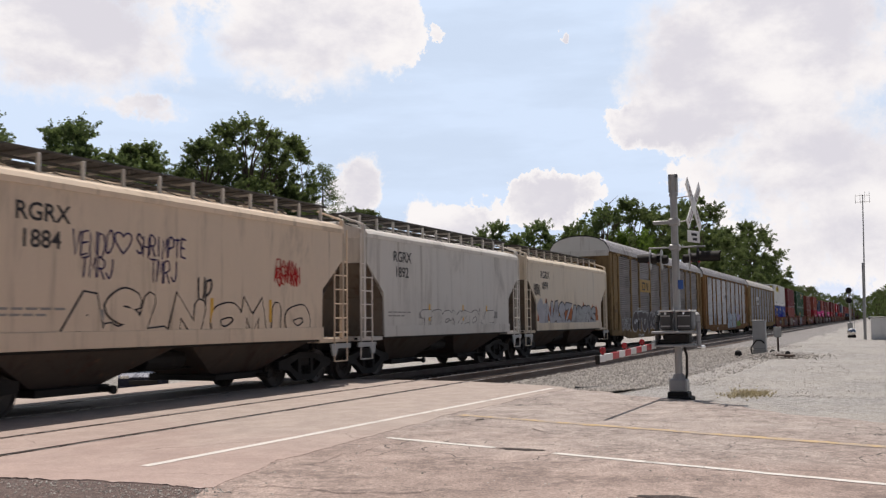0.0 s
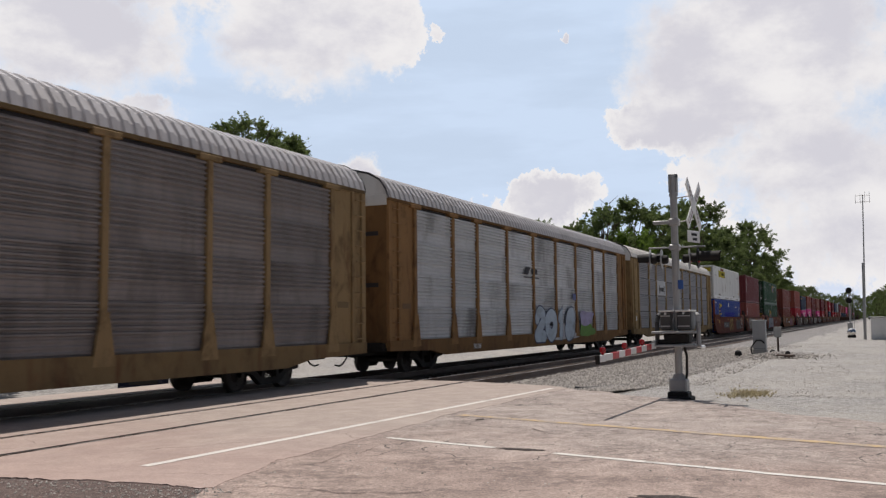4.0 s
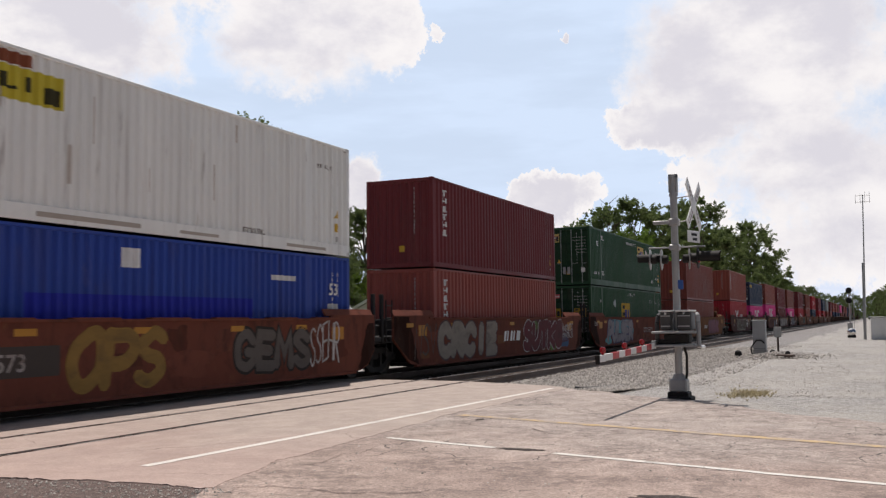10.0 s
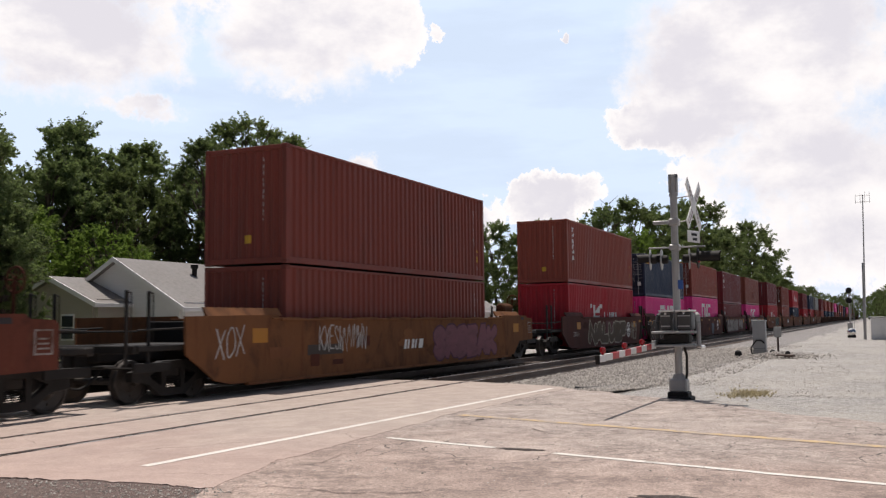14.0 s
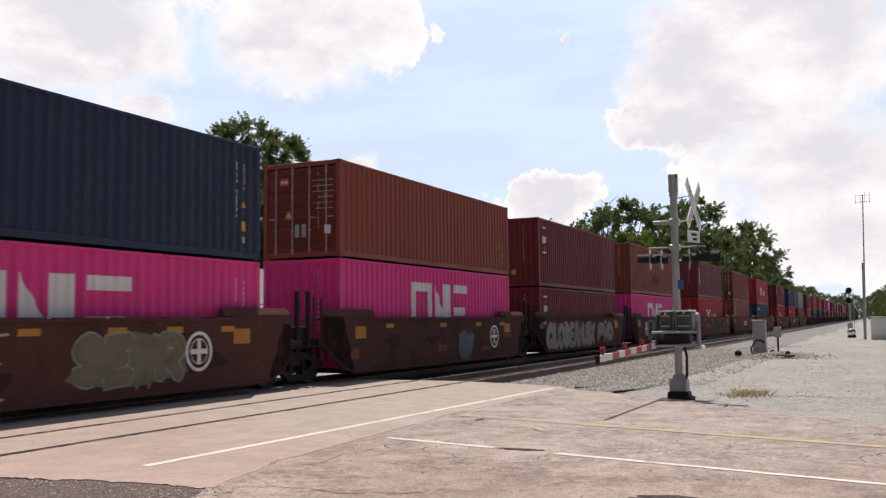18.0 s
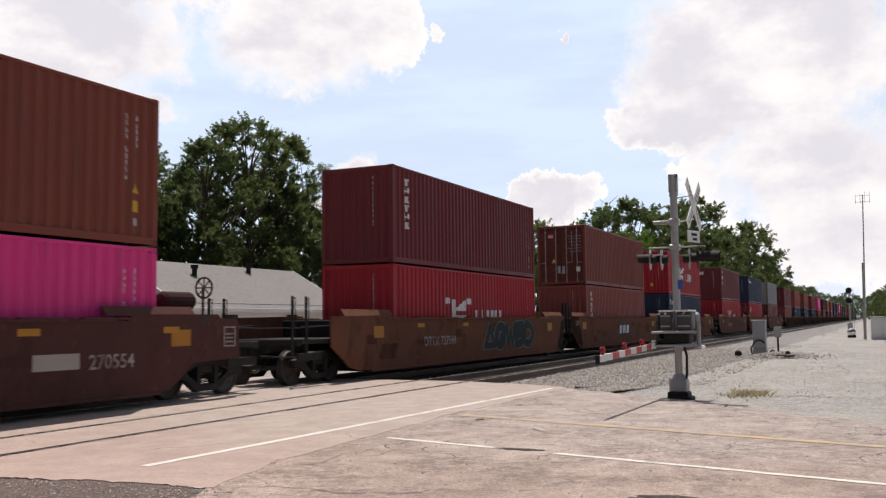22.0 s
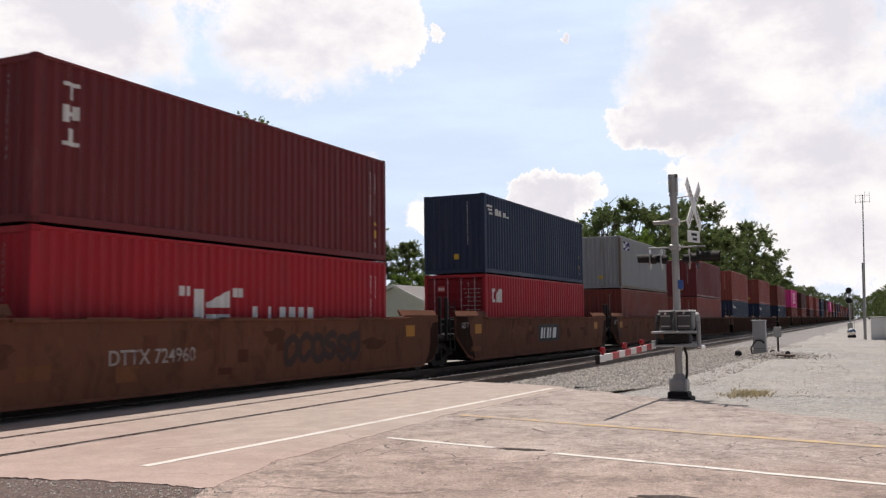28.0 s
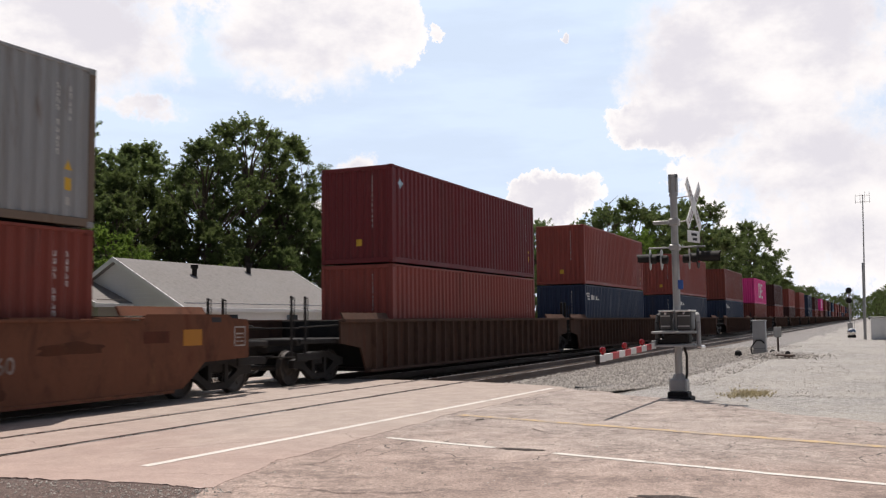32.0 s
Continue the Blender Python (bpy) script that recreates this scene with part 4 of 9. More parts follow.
# ---- covered hoppers ----
def hopper(center, number, color, label, art):
    car = thing("covered_hopper", label, "hopper car", "covered hoppers of the train")
    car["body_color"] = color
    B, T, H = 4.72, 5.68, 1.56          # half lengths at the sill and the roof, half width
    side = [(-B, 1.17), (B, 1.17), (B + 0.04, 2.35), (T, 3.10), (T, 3.86), (-T, 3.86), (-T, 3.10), (-B - 0.04, 2.35)]
    g = Geo()
    g.prism(side, -H, H)
    part("body", g, paint, car, "", color=color)
    g = Geo()                            # rounded roof with a rolled eave
    prof = [(-H - 0.03, 3.80), (-H - 0.04, 3.90), (-H + 0.03, 3.99), (-H + 0.30, 4.08), (-0.7, 4.22), (0, 4.26), (0.7, 4.22), (H - 0.30, 4.08), (H - 0.03, 3.99), (H + 0.04, 3.90), (H + 0.03, 3.80)]
    g.prism(prof, -T - 0.03, T + 0.03, axis="x")
    part("roof", g, paint, car, "", color=tuple(min(1, c * 1.08) for c in color))
    for s in (-1, 1):                    # side sill
        g = Geo()
        g.box(-B - 0.05, B + 0.05, s * (H + 0.012) - 0.014, s * (H + 0.012) + 0.014, 1.12, 1.42, 0.006)
        part("side_sill", g, paint, car, color=color)
        g = Geo()
        g.box(-T - 0.4, T + 0.4, s * 1.44 - 0.05, s * 1.44 + 0.05, 1.07, 1.12, 0.01)
        part("sill_flange", g, black_steel, car)
    g = Geo()
    g.box(-6.1, 6.1, -0.25, 0.25, 0.78, 1.15, 0.02)
    part("centre_sill", g, black_steel, car)
    g = Geo()
    g.rod((-0.55, -0.75, 0.82), (0.55, -0.75, 0.82), 0.2, 12)
    part("brake_cylinder", g, black_steel, car)
    for s in (-1, 1):
        g = Geo()
        g.rod((-4.0, s * 0.5, 0.62), (4.0, s * 0.5, 0.62), 0.035, 6)
        part("brake_rod", g, black_steel, car)
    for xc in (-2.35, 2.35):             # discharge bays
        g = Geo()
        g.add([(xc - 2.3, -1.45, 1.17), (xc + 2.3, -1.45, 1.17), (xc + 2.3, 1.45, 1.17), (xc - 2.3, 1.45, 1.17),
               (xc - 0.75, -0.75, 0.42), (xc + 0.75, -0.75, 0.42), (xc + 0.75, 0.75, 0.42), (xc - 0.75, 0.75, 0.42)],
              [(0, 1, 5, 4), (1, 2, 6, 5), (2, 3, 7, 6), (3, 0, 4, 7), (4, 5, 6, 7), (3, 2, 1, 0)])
        bay = part("discharge_bay", g, rust_paint, car, "weathered dark brown sloped discharge bay", color=(0.078, 0.064, 0.055))
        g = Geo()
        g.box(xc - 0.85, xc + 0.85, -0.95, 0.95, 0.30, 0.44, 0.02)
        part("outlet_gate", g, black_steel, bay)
        g = Geo()
        g.rod((xc + 0.6, -1.25, 0.36), (xc + 0.6, 1.25, 0.36), 0.05, 8)
        g.rod((xc + 0.6, -1.30, 0.36), (xc + 0.6, -1.22, 0.36), 0.08, 8)
        part("gate_shaft", g, black_steel, bay)
    for s in (-1, 1):                    # roof walk: dark open grating on eave posts
        g = Geo()
        for k in range(11):
            y = s * (0.22 + 0.088 * k)
            g.box(-T + 0.05, T - 0.05, y - 0.027, y + 0.027, 4.49, 4.52)
        for k in range(24):
            x = -T + 0.1 + k * (2 * T - 0.2) / 23
            g.box(x - 0.012, x + 0.012, *sorted((s * 0.2, s * 1.14)), 4.465, 4.492)
        part("running_board", g, grating, car, "dark open grating roof walk")
        g = Geo()
        g.box(-T + 0.05, T - 0.05, s * 0.72 - 0.02, s * 0.72 + 0.02, 4.36, 4.40)
        part("stringer", g, grating, car)
    for i in range(12):
        x = -T + 0.35 + i * (2 * T - 0.7) / 11
        for s in (-1, 1):
            g = Geo()
            g.box(x - 0.035, x + 0.035, s * 1.13 - 0.03, s * 1.13 + 0.03, 4.03, 4.45, 0.008)
            part("roof_post", g, paint, car, "pale painted roof walk post", color=(0.62, 0.58, 0.52))
            g = Geo()
            g.box(x - 0.02, x + 0.02, *sorted((s * 0.25, s * 1.12)), 4.40, 4.445)
            part("roof_brace", g, paint, car, color=(0.5, 0.46, 0.41))
            g = Geo()
            g.rod((x - 0.02, s * 1.12, 4.06), (x - 0.75, s * 0.95, 4.24), 0.010, 5)
            part("stay_rod", g, grating, car)
    for k in range(4):
        g = Geo()
        x = -4.2 + k * 2.8
        g.box(x - 0.9, x + 0.9, -0.30, 0.30, 4.24, 4.36, 0.04)
        part("hatch", g, paint, car, color=color)
    for e in (-1, 1):
        g = Geo()                        # slope sheet at the end, darkened in colour for the shade there
        x1 = e * (B + 0.09)
        g.sheet([[(e * (T + 0.02), y, 3.12), (x1, y, 2.20), (x1, y, 1.14)] for y in (-H + 0.01, H - 0.01)])
        part("slope_sheet", g, rust_paint, car, "weathered brown slope sheet, end shade put into its colour", color=(0.17, 0.14, 0.115))
        g = Geo()
        g.box(min(e * B, e * 6.05), max(e * B, e * 6.05), -1.5, 1.5, 1.03, 1.14, 0.015)
        part("end_platform", g, paint, car, color=color)
        for s in (-1, 1):
            g = Geo()
            g.box(e * 5.75 - 0.05, e * 5.75 + 0.05, s * 1.50 - 0.05, s * 1.50 + 0.05, 1.1, 4.15, 0.01)
            g.rod((e * 5.75, s * 1.5, 4.15), (e * 5.75, s * 0.75, 4.42), 0.03, 6)
            part("end_post", g, paint, car, color=color)
            g = Geo()                    # ladder
            for x in (e * 5.35, e * 5.95):
                g.rod((x, s * 1.53, 0.55), (x, s * 1.53, 3.9 if x == e * 5.95 else 3.0), 0.024, 6)
            for k in range(9):
                z = 0.56 + k * 0.36
                if z < 3.1:
                    g.rod((e * 5.35, s * 1.53, z), (e * 5.95, s * 1.53, z), 0.018, 6)
            part("ladder", g, paint, car, color=tuple(min(1, c * 1.05) for c in color))
            g = Geo()                    # push pole pocket bracket
            g.prism([(e * 5.15, 1.0), (e * 6.1, 1.0), (e * 6.1, 0.88), (e * 5.5, 0.88), (e * 5.4, 0.70), (e * 5.25, 0.70)], s * 1.53 - 0.02, s * 1.53 + 0.02)
            part("bracket", g, galv, car)
        truck(car, e * 4.75)
        coupling(car, e * 5.6, e)
    yf = -H - 0.006
    words("lettering", number.split()[0], 0.42, dark_mark, car, (-4.2, yf, 3.24), bold=0.006)
    words("lettering", number.split()[1], 0.42, dark_mark, car, (-4.1, yf, 2.80), bold=0.006)
    for x in (-1.9, 0.6, 2.6):
        bars("reflector", [(x - 0.045, x + 0.045, 1.55, 2.05)], yellow_mark, car, yf, "yellow reflective strip")
    bars("data_stencil", [(-4.5 + 0.28 * i, -4.28 + 0.28 * i, 1.78, 1.82) for i in range(5)] + [(-4.5 + 0.25 * i, -4.3 + 0.25 * i, 1.68, 1.72) for i in range(4)] + [(-2.6, -2.3, 1.62, 1.80), (3.3, 3.6, 1.62, 1.85)], tint_mark, car, yf, "small grey stencilled data", color=(0.3, 0.28, 0.26))
    art(car, yf)
    MOVING.append((car, center))
    return car


def heart(parent, cx, cz, w, h, y, width, color, seed):
    g = Geo()
    pts = []
    for k in range(25):
        u = 2 * math.pi * k / 24
        pts.append(Vector((cx + w * 0.5 * math.sin(u) ** 3, 0, cz + h * (0.40 * math.cos(u) - 0.16 * math.cos(2 * u) - 0.06 * math.cos(3 * u)))))
    fat_line(g, [(p.x, p.z) for p in pts], width * 0.5, y - 0.006)
    part("graffiti", g, sprayed, parent, "small sprayed heart", color=color)


INK, VIOLET = (0.05, 0.05, 0.06), (0.07, 0.06, 0.14)


def art_a(car, y):
    body = tuple(car["body_color"])
    piece(car, "ASLN", -3.15, 0.25, 1.16, 2.22, y, INK, body, 3, 0.17, 0.034, 0.2, paint, 0.25)
    piece(car, "OMIO", 0.6, 4.1, 1.16, 2.05, y, INK, body, 8, 0.17, 0.034, 0.05, paint, 0.1)
    tag(car, -3.05, -2.1, 2.76, 3.16, y, 5, 0.030, VIOLET, 21, text="VENDO")
    heart(car, -1.87, 3.03, 0.42, 0.46, y, 0.032, VIOLET, 23)
    tag(car, -1.55, -0.2, 2.80, 3.16, y, 8, 0.030, VIOLET, 22, text="SHRIMPTE")
    tag(car, -2.85, -2.1, 2.36, 2.70, y, 4, 0.028, VIOLET, 25, text="TMRJ")
    tag(car, -1.2, -0.45, 2.32, 2.72, y, 3, 0.028, VIOLET, 26, text="TMRJ")
    tag(car, 0.15, 0.6, 1.95, 2.45, y, 2, 0.042, INK, 27, text="UP")
    tag(car, 2.75, 3.75, 2.42, 2.82, y, 8, 0.034, (0.45, 0.03, 0.03), 31)
    tag(car, 2.8, 3.6, 2.52, 2.95, y, 5, 0.030, (0.45, 0.03, 0.03), 32)


def art_b(car, y):
    body = tuple(car["body_color"])
    piece(car, "TRCYZONE", -2.5, 3.3, 1.22, 1.9, y, (0.13, 0.12, 0.12), body, 41, 0.18, 0.022, 0.2, paint)


def art_c(car, y):
    g = Geo()                            # orange flames rising behind the letters
    r = random.Random(53)
    for i in range(13):
        x = -4.3 + i * 0.68 + r.uniform(-0.1, 0.1)
        h = r.uniform(0.15, 0.5)
        g.prism([(x - 0.42, 1.5), (x + 0.42, 1.5), (x + 0.3, 2.0), (x + 0.12, 1.98 + h * 0.7), (x + r.uniform(-0.1, 0.1), 1.98 + h), (x - 0.14, 2.0 + 0.3 * h), (x - 0.3, 1.96)], y - 0.0012 - 0.0003 * (i % 3), y)
    part("graffiti_flame", g, sprayed, car, "orange sprayed flames", color=(0.46, 0.16, 0.07))
    blot(car, -4.05, 1.8, 0.55, 0.62, y - 0.001, (0.44, 0.44, 0.47), 3, "silver sprayed patch")
    piece(car, "NASZ", -3.6, -0.3, 1.18, 2.35, y - 0.003, INK, (0.44, 0.44, 0.47), 51, 0.19, 0.05, 0.2)
    piece(car, "ABERS", -0.1, 3.7, 1.18, 2.2, y - 0.003, INK, (0.40, 0.41, 0.42), 52, 0.19, 0.045, 0.2)
    tag(car, -5.0, -4.25, 2.55, 2.95, y, 5, 0.03, INK, 54, text="HOOKR")


hopper(14.35, "RGRX 1884", (0.67, 0.54, 0.41), "cream painted covered hopper car with black outline graffiti", art_a)
hopper(26.95, "RGRX 1892", (0.64, 0.60, 0.55), "off-white covered hopper car with faint tags along the sill", art_b)
hopper(39.5, "RGRX 1899", (0.67, 0.57, 0.44), "cream covered hopper car with silver and orange graffiti", art_c)


# ---- enclosed autoracks ----
def autorack(center, frame_color, panel_color, roof_color, label, mark, posts, art, seam=0.004, skin=None):
    car = thing("autorack", label, "autorack", "autoracks of the train")
    HL, H = 13.35, 1.60
    Z0, Z1 = 0.98, 4.93
    for s in (-1, 1):
        g = Geo()
        g.prism([(-HL, 0.72), (-HL, 1.0), (HL, 1.0), (HL, 0.72), (HL - 2.6, 0.66), (HL - 3.6, 0.50), (-HL + 3.6, 0.50), (-HL + 2.6, 0.66)], s * H - 0.06, s * H + 0.06)
        part("side_sill", g, rust_paint, car, "dirty yellow-brown side sill", color=tuple(c * 0.72 for c in frame_color))
        for i in range(len(posts) - 1):
            x0, x1 = posts[i] + 0.088, posts[i + 1] - 0.088
            shade = rng.uniform(0.88, 1.10)
            for b in range(4):           # side screens in four bands, each ribbed in its upper part
                g = Geo()
                za, zb = Z0 + 0.016 + b * 0.966 + seam, Z0 + 0.02 + b * 0.966 + 0.962
                rows = [(za, 0.0)]
                for k in range(9):
                    h = (zb - za) / 9
                    z = za + k * h
                    d = 0.052 if k >= 3 else 0.016
                    rows += [(z + 0.15 * h, 0.0), (z + 0.35 * h, d), (z + 0.65 * h, d), (z + 0.85 * h, 0.0)]
                rows.append((zb, 0.0))
                face = [(s * (H - 0.042) + s * d, z) for z, d in rows]
                back = [(s * (H - 0.075), zb), (s * (H - 0.075), za)]
                g.prism(face + back, x0, x1, axis="x")
                f = shade * rng.uniform(0.93, 1.06) if skin is None else rng.uniform(0.97, 1.03)
                part("side_panel", g, skin or screen, car, "ribbed galvanised side screen", color=tuple(c * f for c in panel_color))
        for i, x in enumerate(posts):
            g = Geo()
            g.box(x - 0.085, x + 0.085, s * H - 0.05, s * H + 0.05, 0.98, 4.88, 0.015)
            g.prism([(x - 0.10, 1.75), (x + 0.10, 1.75), (x + 0.27, 0.80), (x - 0.27, 0.80)], s * (H + 0.035) - 0.03, s * (H + 0.035) + 0.03)
            g.box(x - 0.34, x + 0.34, s * H - 0.07, s * H + 0.07, 4.86, 4.98, 0.015)
            part("side_post", g, rust_paint, car, color=frame_color)
        g = Geo()
        g.box(-HL, HL, s * H - 0.05, s * H + 0.05, 4.93, 5.02, 0.01)
        part("top_rail", g, rust_paint, car, color=tuple(c * 0.5 for c in frame_color))
        for e in (-1, 1):                # plain end section of the side
            xa, xb = sorted((e * (HL - 1.62), e * HL))
            g = Geo()
            g.box(xa, xb, s * (H - 0.04) - 0.02, s * (H - 0.04) + 0.02, 0.98, 4.95)
            part("end_section", g, rust_paint, car, "plain painted end section", color=frame_color)
            g = Geo()
            g.box(e * (HL - 0.10) - 0.10, e * (HL - 0.10) + 0.10, s * H - 0.04, s * H + 0.10, 0.80, 4.95, 0.015)
            g.box(e * (HL - 0.62) - 0.06, e * (HL - 0.62) + 0.06, s * H - 0.04, s * H + 0.07, 0.98, 4.95, 0.015)
            for k in range(10):
                z = 1.1 + k * 0.40
                g.rod((e * (HL - 0.60), s * (H + 0.09), z), (e * (HL - 0.12), s * (H + 0.09), z), 0.018, 6)
            part("corner_post", g, rust_paint, car, "corner post with ladder rungs", color=frame_color)
            g = Geo()
            g.box(e * (HL - 0.9) - 0.9, e * (HL - 0.9) + 0.9, s * H - 0.02, s * H + 0.10, 4.90, 5.03, 0.015)
            part("eave_plate", g, rust_paint, car, color=frame_color)
    # arched roof with cross ribs
    prof = [(-H - 0.02, 5.0), (-H + 0.05, 5.22), (-H + 0.24, 5.50), (-H + 0.60, 5.70), (-0.5, 5.82), (0, 5.85), (0.5, 5.82), (H - 0.60, 5.70), (H - 0.24, 5.50), (H - 0.05, 5.22), (H + 0.02, 5.0)]
    g = Geo()
    cols = []
    n = 88
    for i in range(n):
        xa = -HL + i * 2 * HL / n
        w = 2 * HL / n
        for f, up in ((0.0, 0.0), (0.30, 0.0), (0.42, 0.04), (0.86, 0.04), (0.98, 0.0)):
            cols.append([(xa + f * w, y * (1 + up * 0.4 * (abs(y) > 1.2)), z + up * (0.4 + 0.6 * (z > 5.1))) for y, z in prof])
    g.sheet(cols)
    part("roof", g, paint, car, "corrugated arched sheet metal roof", color=roof_color)
    for s in (-1, 1):
        g = Geo()
        g.box(-HL + 1.6, HL - 1.6, s * (H - 0.10) - 0.015, s * (H - 0.10) + 0.015, 0.98, 4.93)
        part("inner_lining", g, dark_mark, car, "dark lining behind the screens")
    for e in (-1, 1):
        g = Geo()
        g.prism(prof, e * (HL - 0.02), e * (HL + 0.03), axis="x")
        part("end_cap", g, paint, car, "pale painted arched end cap", color=(0.70, 0.69, 0.67))
        g = Geo()                        # dark lip round the roof's end, and the flat plate below it
        rim = [(y, z + 0.03) for y, z in prof]
        xs = (e * (HL - 0.015), e * (HL + 0.055))
        g.sheet([[(xs[0], y, z + 0.03), (xs[1], y, z + 0.03), (xs[1], y, z - 0.03), (xs[0], y, z - 0.03), (xs[0], y, z + 0.03)] for y, z in rim])
        part("roof_lip", g, dark_mark, car, "black lip round the roof end")
        g = Geo()
        g.box(*sorted((e * (HL - 0.02), e * (HL + 0.045))), -H + 0.04, H - 0.04, 4.80, 5.10, 0.01)
        part("end_plate", g, paint, car, "pale end plate under the arch", color=(0.66, 0.65, 0.63))
        for s in (-1, 1):
            bars("stencil", [(e * (HL - 1.1) - 0.26, e * (HL - 1.1) + 0.26, 1.9, 2.05)], tint_mark, car, s * (H - 0.008) - (0.006 if s > 0 else 0.006), "small dark stencilled frame", color=tuple(c * 0.6 for c in frame_color))
        for s in (-1, 1):
            g = Geo()
            g.box(*sorted((e * (HL - 0.06), e * (HL + 0.02))), *sorted((s * 0.02, s * (H - 0.05))), 0.95, 5.0, 0.01)
            # frame colour darkened here for the shade on the car's ends
            d = part("end_door", g, rust_paint, car, "weathered folding end door, end shade put into its colour", color=tuple(c * 0.7 for c in frame_color))
            g = Geo()
            for z in (2.5, 3.95):
                g.box(*sorted((e * (HL + 0.02), e * (HL + 0.035))), *sorted((s * 0.55, s * 1.3)), z, z + 0.12)
            part("door_slot", g, dark_mark, d)
        g = Geo()
        g.box(*sorted((e * (HL - 0.2), e * (HL + 0.15))), -1.5, 1.5, 0.72, 0.95, 0.02)
        part("end_sill", g, black_steel, car)
        truck(car, e * 9.9, small=True)
        coupling(car, e * (HL - 0.1), e)
    g = Geo()
    g.box(-HL, HL, -H + 0.1, H - 0.1, 0.84, 0.96)
    part("deck", g, black_steel, car)
    g = Geo()
    g.box(-HL, HL, -0.35, 0.35, 0.55, 0.84)
    part("centre_sill", g, black_steel, car)
    y = -H - 0.055
    mark(car, y)
    art(car, y)
    MOVING.append((car, center))
    return car


POSTS = [-11.72, -9.03, -7.05, -4.25, -1.40, 1.40, 4.25, 7.05, 9.03, 11.72]


def mark_yellow(car, y):
    bars("emblem_panel", [(-7.0, -4.35, 3.1, 3.82)], tint_mark, car, y + 0.02, "yellow painted emblem panel", color=(0.42, 0.26, 0.07))
    bars("emblem", [(-6.5, -5.8, 3.58, 3.66), (-6.5, -6.42, 3.28, 3.58), (-6.5, -5.8, 3.2, 3.28), (-5.88, -5.8, 3.28, 3.58), [(-5.6, 3.66), (-5.42, 3.66), (-4.95, 3.2), (-5.13, 3.2)], (-5.1, -4.95, 3.42, 3.66)], dark_mark, car, y, "dark emblem strokes")
    words("lettering", "ETTX 820607", 0.22, white_mark, car, (-7.7, -1.67, 0.55), bold=0.004)


def mark_blue(car, y):
    bars("emblem", [[(-2.6, 3.3), (-2.3, 3.6), (-1.8, 3.6), (-2.1, 3.3)], (-1.7, -1.0, 3.34, 3.56), (-2.6, -0.8, 3.18, 3.23)], dark_mark, car, y + 0.02, "dark emblem shapes")
    bars("emblem_panel", [(3.6, 4.05, 2.4, 2.7)], tint_mark, car, y, color=(0.08, 0.1, 0.25))
    words("lettering", "703166", 0.22, white_mark, car, (-7.6, -1.67, 0.62), bold=0.004)


def mark_white(car, y):
    bars("emblem_panel", [(-6.9, -4.45, 3.02, 3.91)], tint_mark, car, y + 0.02, "pale emblem panel", color=(0.55, 0.55, 0.56))
    k = [(-6.45, -6.29, 3.12, 3.62), (-6.35, -6.2, 3.56, 3.62), (-6.35, -6.2, 3.12, 3.18), (-4.95, -4.89, 3.12, 3.62), (-5.04, -4.89, 3.56, 3.62), (-5.04, -4.89, 3.12, 3.18)]
    k += [(-6.1, -5.8, 3.25, 3.50), (-5.72, -5.46, 3.25, 3.50), (-5.38, -5.12, 3.25, 3.50)]
    bars("emblem", k, dark_mark, car, y, "dark emblem blocks between brackets")
    bars("car_number", [(-6.9 + 0.16 * i, -6.78 + 0.16 * i, 0.6, 0.76) for i in range(10) if i != 4], white_mark, car, -1.665, "pale car number blocks")
    bars("no_step_sign", [(-12.95, -12.72, 1.45, 1.70)], white_mark, car, y - 0.05, "small white square sign")
    g = Geo()
    for p in range(len(POSTS) - 1):
        for f in (0.06, 0.5, 0.94):
            x = POSTS[p] + (POSTS[p + 1] - POSTS[p]) * f
            for b in range(5):
                z = 0.99 + b * 0.965
                g.box(x - 0.02, x + 0.02, y + 0.015, y + 0.03, z - 0.05, z + 0.05)
    part("screen_clip", g, bright_steel, car, "small bright screen clips")["kind"] = "stuff"


def art_d(car, y):
    y -= 0.014
    silver, dark = (0.56, 0.56, 0.58), (0.11, 0.10, 0.10)
    piece(car, "CTOV", -9.05, -4.45, 0.80, 2.02, y, silver, dark, 61, 0.17, 0.065, 0.25)
    piece(car, "KMRUIE", -4.4, 0.1, 0.88, 2.0, y, silver, dark, 62, 0.16, 0.065, 0.25, None, 0.3)
    tag(car, -7.9, -7.2, 1.95, 2.15, y, 4, 0.04, silver, 64)
    tag(car, -11.4, -9.4, 0.95, 1.6, y, 7, 0.04, silver, 63)


def art_e(car, y):
    y -= 0.014
    blot(car, 1.2, 0.95, 2.7, 0.32, y + 0.01, (0.50, 0.50, 0.52), 71, "white sprayed patch under the letters")
    piece(car, "2018", -1.46, 3.7, 0.62, 2.1, y, (0.05, 0.055, 0.11), (0.46, 0.53, 0.60), 71, 0.19, 0.05, 0.2)
    blot(car, 5.5, 1.05, 1.35, 0.36, y, (0.15, 0.27, 0.07), 72, "green sprayed patch")
    blot(car, 5.6, 1.62, 1.15, 0.36, y - 0.006, (0.40, 0.36, 0.52), 73, "lilac sprayed patch")


def art_none(car, y):
    pass


YELLOW = (0.285, 0.200, 0.105)
autorack(59.3, YELLOW, (0.245, 0.220, 0.212), (0.50, 0.48, 0.48), "yellow autorack with dark ribbed side screens and white graffiti", mark_yellow, POSTS, art_d)
autorack(87.3, (0.29, 0.165, 0.075), (0.60, 0.60, 0.61), (0.46, 0.44, 0.44), "brown autorack with pale galvanised side screens and blue graffiti", mark_blue, POSTS, art_e)
